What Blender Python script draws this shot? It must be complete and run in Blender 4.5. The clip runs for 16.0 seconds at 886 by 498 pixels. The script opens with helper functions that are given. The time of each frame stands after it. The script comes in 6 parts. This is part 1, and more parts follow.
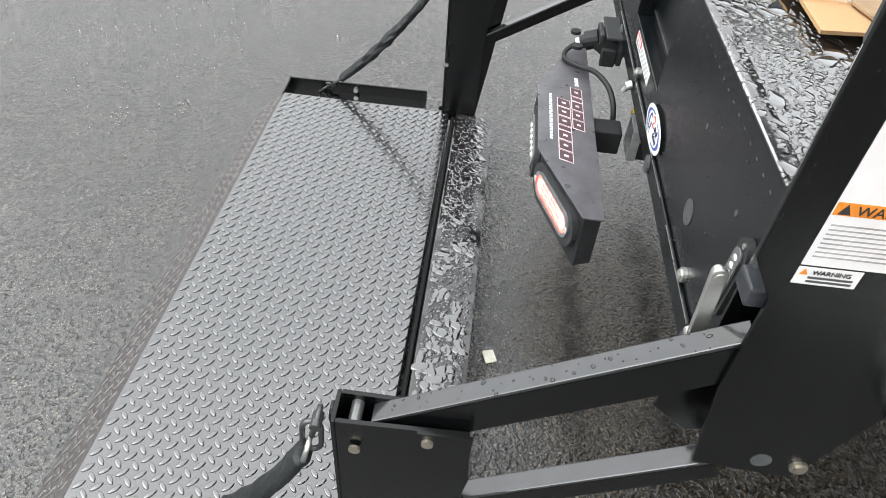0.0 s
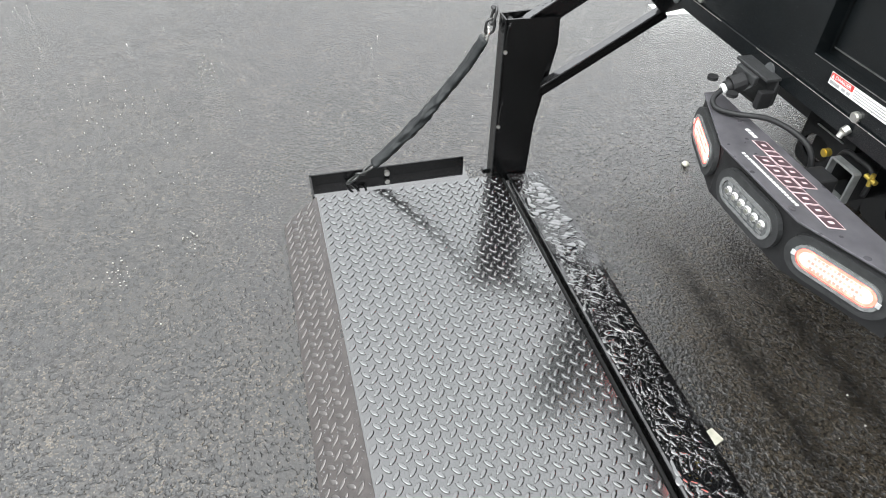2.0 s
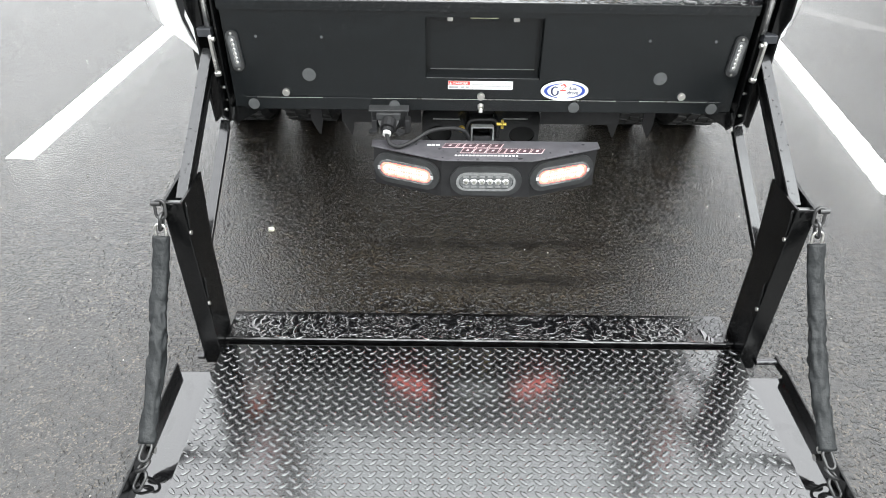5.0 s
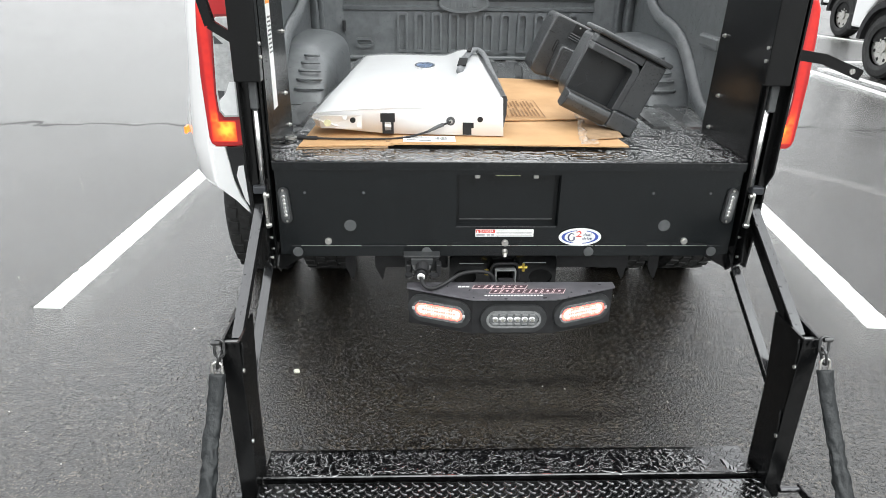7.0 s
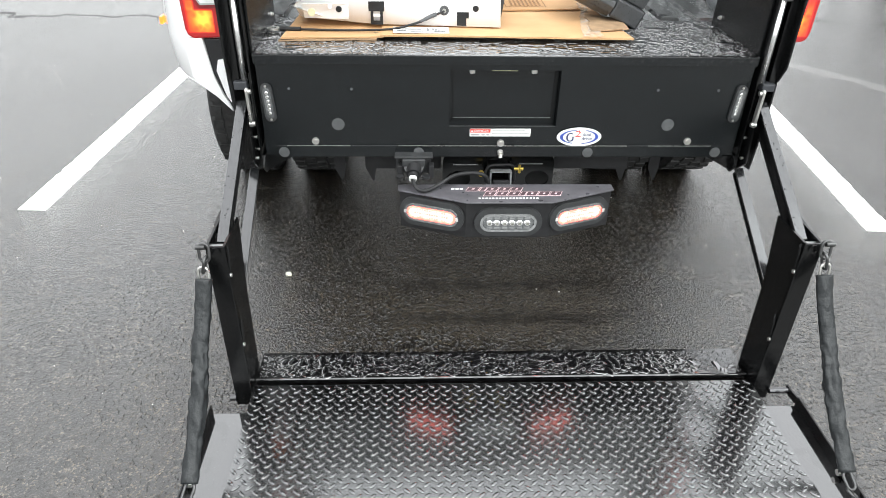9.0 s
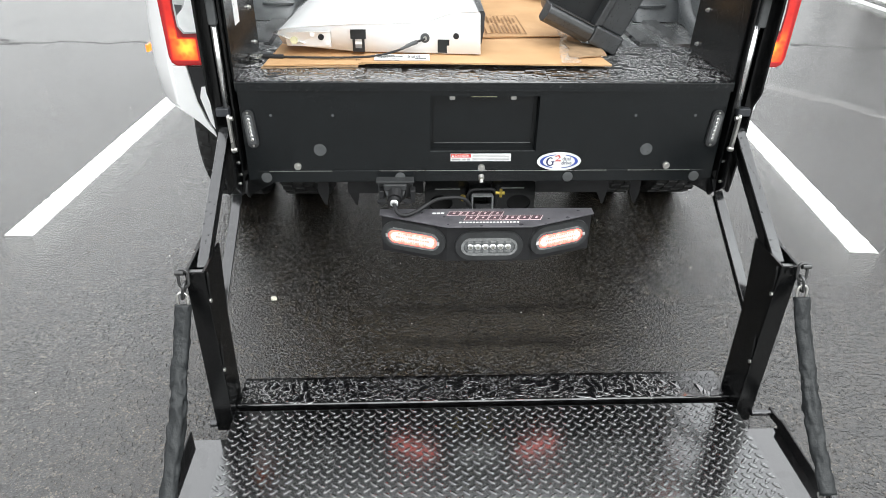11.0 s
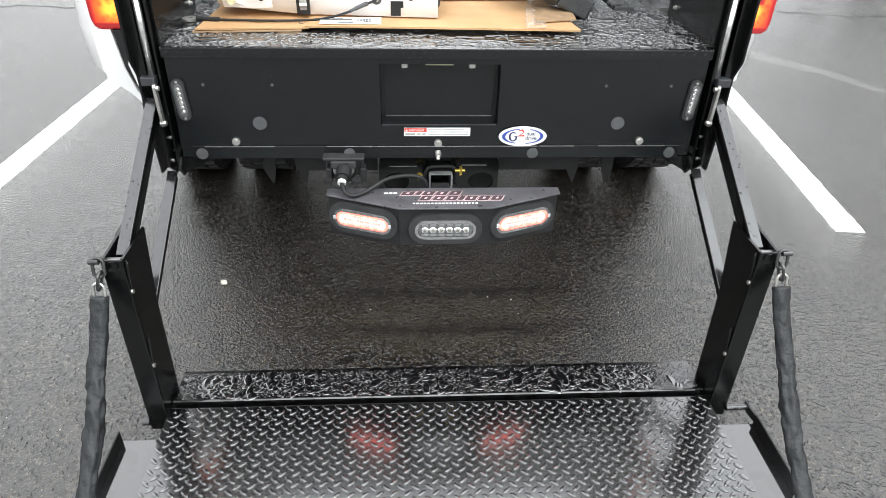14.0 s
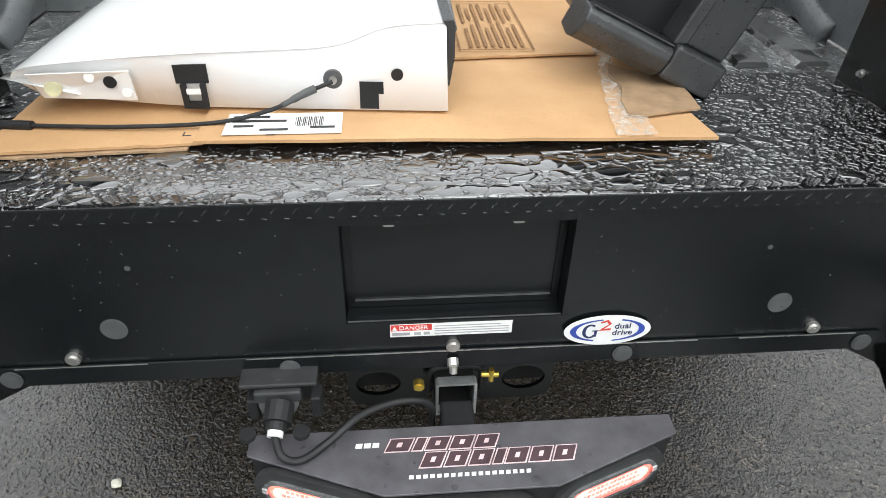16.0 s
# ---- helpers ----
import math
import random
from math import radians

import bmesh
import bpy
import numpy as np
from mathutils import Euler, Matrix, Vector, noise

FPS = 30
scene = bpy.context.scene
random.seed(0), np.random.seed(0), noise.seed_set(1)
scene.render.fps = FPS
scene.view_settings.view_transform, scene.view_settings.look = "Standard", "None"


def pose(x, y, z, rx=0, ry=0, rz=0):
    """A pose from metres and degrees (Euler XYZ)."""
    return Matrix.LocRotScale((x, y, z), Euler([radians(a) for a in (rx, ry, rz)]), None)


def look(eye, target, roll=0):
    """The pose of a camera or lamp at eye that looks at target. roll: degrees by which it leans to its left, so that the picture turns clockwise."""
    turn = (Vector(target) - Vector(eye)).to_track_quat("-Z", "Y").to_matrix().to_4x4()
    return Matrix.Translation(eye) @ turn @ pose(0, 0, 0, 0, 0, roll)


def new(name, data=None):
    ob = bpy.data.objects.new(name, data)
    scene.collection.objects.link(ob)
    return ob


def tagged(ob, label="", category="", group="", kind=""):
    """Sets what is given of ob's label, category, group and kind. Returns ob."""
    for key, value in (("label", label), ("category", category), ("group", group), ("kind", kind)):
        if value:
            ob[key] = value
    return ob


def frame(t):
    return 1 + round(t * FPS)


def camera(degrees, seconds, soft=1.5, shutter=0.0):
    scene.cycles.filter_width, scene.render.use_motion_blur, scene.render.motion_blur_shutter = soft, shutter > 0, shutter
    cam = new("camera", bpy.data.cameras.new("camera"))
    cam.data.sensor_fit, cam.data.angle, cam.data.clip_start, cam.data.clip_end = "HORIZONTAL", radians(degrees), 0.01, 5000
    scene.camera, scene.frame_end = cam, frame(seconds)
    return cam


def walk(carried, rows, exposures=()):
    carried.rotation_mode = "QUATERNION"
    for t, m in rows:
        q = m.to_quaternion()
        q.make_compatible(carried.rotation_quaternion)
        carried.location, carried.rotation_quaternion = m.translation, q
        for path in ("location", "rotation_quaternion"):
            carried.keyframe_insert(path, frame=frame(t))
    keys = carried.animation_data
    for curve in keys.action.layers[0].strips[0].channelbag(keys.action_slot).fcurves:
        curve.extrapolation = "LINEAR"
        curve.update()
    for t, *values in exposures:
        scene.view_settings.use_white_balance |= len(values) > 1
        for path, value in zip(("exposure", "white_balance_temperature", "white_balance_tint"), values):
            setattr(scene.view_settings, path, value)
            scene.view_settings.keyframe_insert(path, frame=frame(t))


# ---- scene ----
cam = camera(66.9, 16.0, soft=0.4)
PATH = [
    (0, (1.211, -0.288, 1.247), (-0.244, -0.366, -0.123), 4.4),
    (0.5, (1.209, -0.485, 1.241), (-0.251, -0.597, -0.121), 4.0),
    (1, (1.176, -0.681, 1.215), (-0.31, -0.77, -0.122), 3.4),
    (1.5, (0.991, -0.85, 1.248), (-0.481, -0.815, -0.106), 2.8),
    (2, (0.838, -1.025, 1.258), (-0.583, -0.62, -0.09), 2.0),
    (2.5, (0.693, -1.197, 1.282), (-0.634, -0.543, -0.064), 1.4),
    (3, (0.357, -1.288, 1.319), (-0.726, -0.267, -0.017), 0.3),
    (3.5, (0.115, -1.361, 1.348), (-0.627, -0.095, -0.011), -0.3),
    (4, (0.049, -1.462, 1.39), (-0.302, -0.048, 0.02), -0.6),
    (4.2, (0.021, -1.539, 1.386), (-0.124, -0.086, 0.02), -0.3),
    (6.5, (-0.271, -1.892, 1.466), (-0.205, -0.065, 0.654), 0.7),
    (7, (-0.268, -1.903, 1.457), (-0.203, -0.079, 0.638), 0.8),
    (7.5, (-0.268, -1.886, 1.449), (-0.197, -0.078, 0.597), 0.7),
    (8, (-0.256, -1.854, 1.44), (-0.18, -0.15, 0.396), 1.2),
    (8.5, (-0.248, -1.83, 1.44), (-0.174, -0.24, 0.23), 1.3),
    (9, (-0.255, -1.842, 1.43), (-0.18, -0.159, 0.352), 1.1),
    (9.2, (-0.257, -1.837, 1.453), (-0.183, -0.141, 0.395), 1.1),
    (11.5, (-0.193, -1.85, 1.438), (-0.099, -0.133, 0.417), 1.0),
    (12, (-0.182, -1.83, 1.435), (-0.074, -0.114, 0.412), 1.2),
    (12.5, (-0.195, -1.812, 1.414), (-0.079, -0.098, 0.39), 1.2),
    (13, (-0.193, -1.792, 1.411), (-0.079, -0.084, 0.377), 1.2),
    (13.5, (-0.153, -1.761, 1.407), (-0.042, -0.067, 0.348), 1.2),
    (14, (-0.103, -1.7, 1.389), (0.011, -0.03, 0.295), 1.5),
    (14.5, (-0.1, -1.507, 1.375), (0.0, 0.123, 0.221), 1.2),
    (15, (-0.135, -1.276, 1.365), (-0.014, 0.342, 0.197), 1.3),
    (15.5, (-0.086, -1.015, 1.351), (0.048, 0.603, 0.183), 0.9),
    (16, (-0.094, -0.724, 1.331), (0.057, 0.886, 0.154), 1.3),
]
EXPOSURE = 1.30
RISE = Vector((0, 0, 0.016))
walk(cam, [(t, look(Vector(eye) + RISE, Vector(target) + RISE, roll)) for t, eye, target, roll in PATH], [(t, EXPOSURE + e, *balance) for t, e, *balance in ((0.0, 0.20, 6420, 8), (1.5, 0.30, 6420, 8), (2.5, 0.34, 6420, 8), (3.3, 0.52, 6420, 8), (4.2, 0.68, 6420, 8), (6.3, 0.05, 6420, 8), (7.5, 0.08, 6420, 8), (8.3, 0.14, 6260, 5), (9.1, 0.34, 6420, 8), (11.3, 0.06, 6420, 8), (13.5, 0.11, 6420, 8), (14.4, 0.30, 6420, 8), (15.3, 0.28, 6420, 8), (16.0, -0.15, 6420, 8))])

# ---- light ----
world = bpy.data.worlds.new("world")
scene.world = world
world.use_nodes = True
wn, wl = world.node_tree.nodes, world.node_tree.links
sky = wn.new("ShaderNodeTexSky")
sky.sky_type, sky.sun_disc = "NISHITA", False
sky.sun_elevation, sky.sun_rotation = radians(52), radians(156)
sky.dust_density, sky.ozone_density = 4.0, 1.0
pale = wn.new("ShaderNodeHueSaturation")
pale.inputs["Saturation"].default_value = 0.16
even = wn.new("ShaderNodeGamma")
even.inputs["Gamma"].default_value = 0.35
wl.new(sky.outputs[0], pale.inputs["Color"])
wl.new(pale.outputs[0], even.inputs["Color"])
# an overcast sky is brightest overhead and dull at its foot
up = wn.new("ShaderNodeSeparateXYZ")
wl.new(wn.new("ShaderNodeTexCoord").outputs["Generated"], up.inputs[0])
rise = wn.new("ShaderNodeValToRGB")
stops = rise.color_ramp.elements
stops.new(0.5)
stops.new(0.5)
for stop, (at, level) in zip(stops, ((0.0, 0.28), (0.14, 0.50), (0.42, 0.88), (1.0, 1.0))):
    stop.position, stop.color = at, (level, level, level, 1)
wl.new(up.outputs["Z"], rise.inputs["Fac"])
vault = wn.new("ShaderNodeVectorMath")
vault.operation = "SCALE"
wl.new(even.outputs[0], vault.inputs[0])
# and somewhat brighter on the side of the hidden sun
side = wn.new("ShaderNodeVectorMath")
side.operation = "DOT_PRODUCT"
side.inputs[1].default_value = (-0.04, 0.13, 0.0)
wl.new(up.inputs[0].links[0].from_socket, side.inputs[0])
both = wn.new("ShaderNodeMath")
wl.new(rise.outputs[0], both.inputs[0])
wl.new(side.outputs["Value"], both.inputs[1])
wl.new(both.outputs[0], vault.inputs["Scale"])
wl.new(vault.outputs[0], wn["Background"].inputs["Color"])
wn["Background"].inputs["Strength"].default_value = 0.60
sun = new("sun", bpy.data.lights.new("sun", "SUN"))
sun.data.energy, sun.data.angle, sun.data.color = 0.5, radians(70), (0.93, 1.0, 1.0)
sun.matrix_world = look((7, -16, 22), (0, 0, 0))


# ---- materials ----
class Nodes:
    """A small wrapper that builds one node material."""

    def __init__(self, name):
        self.m = bpy.data.materials.new(name)
        self.m.use_nodes = True
        self.n, self.l = self.m.node_tree.nodes, self.m.node_tree.links
        self.b = self.n["Principled BSDF"]
        self.where = self.n.new("ShaderNodeTexCoord").outputs["Object"]

    def put(self, kind, **inputs):
        node = self.n.new(kind)
        for key, value in inputs.items():
            self.set(node, key.replace("_", " "), value)
        return node

    def set(self, node, key, value):
        slot = node.inputs[key]
        if isinstance(value, bpy.types.NodeSocket):
            self.l.new(value, slot)
        else:
            slot.default_value = value

    def noise(self, scale, detail=4.0, rough=0.55, where=None):
        return self.put("ShaderNodeTexNoise", Vector=where or self.where, Scale=scale, Detail=detail, Roughness=rough).outputs["Fac"]

    def cells(self, scale, feature="F1", where=None):
        node = self.put("ShaderNodeTexVoronoi", Vector=where or self.where, Scale=scale)
        node.feature = feature
        return node.outputs["Distance"]

    def ramp(self, fac, stops):
        node = self.put("ShaderNodeValToRGB", Fac=fac)
        el = node.color_ramp.elements
        while len(el) < len(stops):
            el.new(0.5)
        for e, (at, c) in zip(el, stops):
            e.position, e.color = at, (*c, 1) if len(c) == 3 else c
        return node.outputs["Color"]

    def grey(self, fac, a, b, lo=0.0, hi=1.0):
        return self.ramp(fac, [(a, (lo,) * 3), (b, (hi,) * 3)])

    def mix(self, fac, a, b):
        node = self.n.new("ShaderNodeMix")
        node.data_type = "RGBA"
        for slot, value in ((0, fac), (6, a), (7, b)):
            if isinstance(value, bpy.types.NodeSocket):
                self.l.new(value, node.inputs[slot])
            else:
                node.inputs[slot].default_value = (*value, 1) if isinstance(value, tuple) and len(value) == 3 else value
        return node.outputs[2]

    def math(self, op, a, b=0.0):
        node = self.n.new("ShaderNodeMath")
        node.operation = op
        for slot, value in ((0, a), (1, b)):
            if isinstance(value, bpy.types.NodeSocket):
                self.l.new(value, node.inputs[slot])
            else:
                node.inputs[slot].default_value = value
        return node.outputs[0]

    def bump(self, height, strength, distance, below=None):
        node = self.put("ShaderNodeBump", Height=height, Strength=strength, Distance=distance)
        if below:
            self.l.new(below, node.inputs["Normal"])
        return node.outputs["Normal"]

    def done(self, **inputs):
        for key, value in inputs.items():
            self.set(self.b, key.replace("_", " "), value)
        return self.m


def plain(name, colour, rough, metal=0.0, vary=0.25, scale=40.0, grain=0.0, gscale=600.0, coat=0.0, spec=0.5):
    """Paint, plastic or metal with stains and grain of two sizes."""
    k = Nodes(name)
    dark = tuple(c * (1 - vary) for c in colour)
    light = tuple(min(1, c * (1 + vary)) for c in colour)
    n = k.noise(scale, 6)
    col = k.mix(k.grey(n, 0.3, 0.7), dark, light)
    r = k.grey(k.noise(scale * 0.3, 5), 0.25, 0.75, rough * 0.75, min(1, rough * 1.3))
    k.done(Base_Color=col, Roughness=r, Metallic=metal, Coat_Weight=coat, Coat_Roughness=0.08, Specular_IOR_Level=spec)
    if grain:
        k.done(Normal=k.bump(k.noise(gscale, 3), grain, 0.002))
    return k.m


def beaded(name, colour, rough, bead=0.6, spec=0.6, scale=70.0, cover=0.47, grain=0.12, vary=0.3):
    """Black paint with rain beads on it: smooth raised drops over a satin coat."""
    k = Nodes(name)
    warp = k.put("ShaderNodeVectorMath", **{})
    warp.operation = "ADD"
    k.l.new(k.where, warp.inputs[0])
    wob = k.put("ShaderNodeTexNoise", Vector=k.where, Scale=30.0, Detail=2.0)
    sc = k.put("ShaderNodeVectorMath")
    sc.operation = "SCALE"
    sc.inputs["Scale"].default_value = 0.02
    k.l.new(wob.outputs["Color"], sc.inputs[0])
    k.l.new(sc.outputs[0], warp.inputs[1])
    d = k.cells(scale, where=warp.outputs[0])
    big = k.noise(9.0, 3)
    drop = k.math("SUBTRACT", k.math("MULTIPLY", big, cover * 1.6), d)
    mask = k.grey(drop, 0.0, 0.10)
    col = k.mix(k.grey(k.noise(25, 6), 0.3, 0.7), tuple(c * (1 - vary) for c in colour), tuple(c * (1 + vary) for c in colour))
    r = k.mix(mask, (rough,) * 3, (0.04,) * 3)
    n1 = k.bump(k.noise(500, 3), grain, 0.001)
    k.done(Base_Color=col, Roughness=r, Specular_IOR_Level=spec, Normal=k.bump(mask, bead, 0.002, n1))
    return k.m


def flooded(name, colour, rough, metal=0.75, ior=1.5):
    """Black deck under standing rain: ragged pools with round edges, and beads between them."""
    k = Nodes(name)
    wob = k.put("ShaderNodeTexNoise", Vector=k.where, Scale=55.0, Detail=2.0)
    sc = k.put("ShaderNodeVectorMath")
    sc.operation = "SCALE"
    sc.inputs["Scale"].default_value = 0.022
    k.l.new(wob.outputs["Color"], sc.inputs[0])
    warp = k.put("ShaderNodeVectorMath")
    warp.operation = "ADD"
    k.l.new(k.where, warp.inputs[0])
    k.l.new(sc.outputs[0], warp.inputs[1])
    pool = k.grey(k.noise(40.0, 2.2, 0.55, where=warp.outputs[0]), 0.46, 0.525)
    small = k.grey(k.cells(190.0, where=warp.outputs[0]), 0.50, 0.22)
    few = k.grey(k.noise(30.0, 2), 0.44, 0.52)
    h = k.math("MAXIMUM", pool, k.math("MULTIPLY", k.math("MULTIPLY", small, few), 0.6))
    col = k.mix(k.grey(k.noise(25, 6), 0.3, 0.7), tuple(c * 0.7 for c in colour), tuple(c * 1.3 for c in colour))
    col = k.mix(k.grey(h, 0.02, 0.18), tuple(c * 0.6 for c in colour), col)
    r = k.mix(k.grey(h, 0.05, 0.3), (rough,) * 3, (0.06,) * 3)
    n1 = k.bump(k.noise(300, 4), 0.3, 0.0015)
    return k.done(Base_Color=col, Metallic=metal, Roughness=r, Specular_IOR_Level=1.0, Coat_Weight=0.8, Coat_IOR=ior, Coat_Roughness=0.08, Normal=k.bump(h, 0.75, 0.003, n1), Coat_Normal=k.bump(h, 0.75, 0.003))


def wet_asphalt():
    k = Nodes("wet_asphalt")
    sway = k.put("ShaderNodeVectorMath", Vector=k.put("ShaderNodeTexNoise", Vector=k.where, Scale=90.0, Detail=2.0).outputs["Color"])
    sway.operation = "SCALE"
    sway.inputs["Scale"].default_value = 0.006
    bent = k.put("ShaderNodeVectorMath")
    bent.operation = "ADD"
    k.l.new(k.where, bent.inputs[0])
    k.l.new(sway.outputs[0], bent.inputs[1])
    stones = k.cells(150.0, "F1", bent.outputs[0])
    fine = k.noise(520.0, 3)
    big = k.noise(1.3, 5)
    mid = k.noise(9.0, 6)
    tone = k.mix(k.grey(k.cells(95.0), 0.1, 0.7), (0.010, 0.009, 0.008), (0.003, 0.003, 0.0028))
    tone = k.mix(k.grey(mid, 0.40, 0.80), tone, (0.016, 0.012, 0.008))
    tone = k.mix(k.grey(k.noise(160.0, 2), 0.66, 0.72), tone, (0.12, 0.108, 0.09))
    chips = k.put("ShaderNodeTexVoronoi", Vector=k.where, Scale=210.0)
    lot = k.put("ShaderNodeSeparateXYZ", Vector=chips.outputs["Color"]).outputs["X"]
    tone = k.mix(k.math("MULTIPLY", k.grey(lot, 0.62, 0.95), k.grey(k.noise(14.0, 4), 0.35, 0.65, 0.3, 1.0)), tone, (0.084, 0.068, 0.048))
    pits = k.grey(k.noise(78.0, 2, 0.4), 0.34, 0.46)
    tone = k.mix(pits, (0.012, 0.012, 0.012), tone)
    # an older, paler strip of paving across the lot
    seg = k.put("ShaderNodeSeparateXYZ", Vector=k.where)
    edge = k.math("ADD", seg.outputs["Y"], k.math("MULTIPLY", k.noise(0.9, 6), 1.6))
    far = k.math("MULTIPLY", k.grey(k.math("MULTIPLY", edge, 0.05), 0.245, 0.249), 0.25)
    tone = k.mix(far, tone, (0.14, 0.135, 0.13))
    joint = k.grey(k.math("ABSOLUTE", k.math("SUBTRACT", edge, 4.93)), 0.015, 0.05, 0.9, 0.0)
    tone = k.mix(joint, tone, (0.006, 0.006, 0.006))
    slant = k.math("ADD", k.math("ADD", seg.outputs["Y"], k.math("MULTIPLY", seg.outputs["X"], 1.2)), k.math("MULTIPLY", k.noise(1.6, 5), 1.2))
    scar = k.math("MULTIPLY", k.grey(k.math("ABSOLUTE", k.math("SUBTRACT", slant, 6.45)), 0.05, 0.16, 0.35, 0.0), k.grey(seg.outputs["X"], 0.98, 1.0))
    tone = k.mix(scar, tone, (0.22, 0.21, 0.20))
    # brown, duller grit painted under the truck, where it mirrors no sky
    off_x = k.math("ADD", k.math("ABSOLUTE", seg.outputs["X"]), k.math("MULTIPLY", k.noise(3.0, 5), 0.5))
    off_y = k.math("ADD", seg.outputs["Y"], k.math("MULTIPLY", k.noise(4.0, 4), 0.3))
    truck_dull = k.math("MULTIPLY", k.grey(off_x, 0.45, 0.90, 1.0, 0.0), k.grey(off_y, -0.32, 0.10))
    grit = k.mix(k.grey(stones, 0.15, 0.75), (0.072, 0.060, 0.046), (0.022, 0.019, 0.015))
    tone = k.mix(k.math("MULTIPLY", truck_dull, 0.68), tone, grit)
    # two ragged dark, duller blotches stretched across the lot below the truck
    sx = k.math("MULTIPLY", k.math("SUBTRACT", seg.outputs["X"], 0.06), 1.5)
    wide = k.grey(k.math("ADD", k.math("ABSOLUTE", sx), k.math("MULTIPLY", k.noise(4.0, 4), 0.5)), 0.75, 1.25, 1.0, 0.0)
    blotches = 0.0
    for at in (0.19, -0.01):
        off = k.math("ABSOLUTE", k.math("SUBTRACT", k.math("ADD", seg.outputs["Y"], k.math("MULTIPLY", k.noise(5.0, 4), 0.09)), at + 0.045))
        blotch = k.math("MULTIPLY", k.math("MULTIPLY", k.grey(off, 0.008, 0.05, 0.62, 0.0), k.grey(k.noise(22.0, 4), 0.38, 0.56, 0.35, 1.0)), wide)
        tone = k.mix(blotch, tone, (0.006, 0.006, 0.006))
        blotches = k.math("ADD", blotch, blotches)
    rough = k.mix(k.grey(big, 0.35, 0.65), (0.09,) * 3, (0.14,) * 3)
    h = k.math("ADD", k.math("MULTIPLY", stones, -1.0), k.math("MULTIPLY", fine, 0.55))
    # grit that stands proud of the water film, and small matt pits
    film = k.grey(k.noise(230.0, 3), 0.36, 0.58, 0.76, 1.0)
    hole = k.put("ShaderNodeTexVoronoi", Vector=k.where, Scale=38.0)
    pick = k.put("ShaderNodeSeparateXYZ", Vector=hole.outputs["Color"])
    size = k.grey(pick.outputs["X"], 0.80, 1.0, 0.0, 0.17)
    dent = k.grey(k.math("SUBTRACT", hole.outputs["Distance"], size), 0.0, 0.06, 0.45, 1.0)
    film = k.math("MULTIPLY", film, dent)
    film = k.math("MULTIPLY", film, k.grey(k.math("ABSOLUTE", k.math("SUBTRACT", edge, 4.93)), 0.01, 0.05, 0.25, 1.0))
    film = k.math("MULTIPLY", film, k.grey(k.noise(0.55, 5), 0.38, 0.60, 0.90, 1.0))
    film = k.math("MULTIPLY", film, k.grey(truck_dull, 0.0, 1.0, 1.0, 0.52))
    film = k.math("MULTIPLY", film, k.grey(blotches, 0.0, 0.75, 1.0, 0.22))
    nrm = k.bump(pits, 0.75, 0.004, k.bump(h, 0.37, 0.0062))
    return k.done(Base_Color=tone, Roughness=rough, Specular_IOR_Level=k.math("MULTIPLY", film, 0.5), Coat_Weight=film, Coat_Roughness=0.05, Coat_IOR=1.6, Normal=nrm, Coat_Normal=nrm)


def wet_plate(name, pools, scale=16.0, bare=1.0, tint=(1, 1, 1), film=1.0, dry=0.12, edge=0.3, ior=1.6):
    """Wet black checker plate; pools: how much of it stands under water; bare: how pale the rest is."""
    k = Nodes(name)
    w = k.noise(scale, 3, 0.5)
    mask = k.grey(w, 0.62 - 0.3 * pools, 0.63 - 0.3 * pools)
    wet = k.mix(k.grey(k.noise(40, 6), 0.3, 0.7), (0.004, 0.004, 0.0042), (0.008, 0.008, 0.0085))
    dull = k.mix(k.grey(k.noise(40, 6), 0.3, 0.7), tuple(0.005 * bare * c for c in tint), tuple(0.009 * bare * c for c in tint))
    col = k.mix(mask, dull, wet)
    rough = k.mix(mask, (dry,) * 3, (0.06,) * 3)
    grain = k.bump(k.noise(350, 4), 0.07, 0.001)
    rim = k.grey(w, 0.595 - 0.3 * pools, 0.645 - 0.3 * pools)
    nrm = k.bump(rim, edge, 0.006, grain)
    return k.done(Base_Color=col, Roughness=rough, Specular_IOR_Level=k.mix(mask, (0.2 * film,) * 3, (0.3,) * 3), Coat_Weight=k.mix(mask, (film,) * 3, (1.0,) * 3), Coat_IOR=ior, Coat_Roughness=k.mix(mask, (dry * 0.85,) * 3, (0.05,) * 3), Normal=nrm)


def glow(name, colour, strength, rough=0.15):
    k = Nodes(name)
    n = k.grey(k.cells(60), 0.0, 0.6, 1.25, 0.6)
    return k.done(Base_Color=(*(0.3 * c for c in colour), 1), Roughness=rough, Emission_Color=(*colour, 1), Emission_Strength=k.math("MULTIPLY", n, strength))


def clear(name, tint=(1, 1, 1), rough=0.02, ior=1.45):
    k = Nodes(name)
    return k.done(Base_Color=(*tint, 1), Roughness=rough, IOR=ior, Transmission_Weight=1.0)


def cardboard():
    k = Nodes("cardboard")
    seg = k.put("ShaderNodeMapping", Vector=k.where)
    seg.inputs["Scale"].default_value = (1, 60, 1)
    flute = k.noise(6.0, 2, where=seg.outputs[0])
    col = k.mix(k.grey(k.noise(5, 6), 0.3, 0.7), (0.44, 0.255, 0.115), (0.58, 0.355, 0.180))
    col = k.mix(k.grey(k.noise(220, 3), 0.55, 0.95), col, (0.38, 0.225, 0.105))
    return k.done(Base_Color=col, Roughness=0.75, Normal=k.bump(flute, 0.15, 0.002, k.bump(k.noise(300, 3), 0.1, 0.001)))


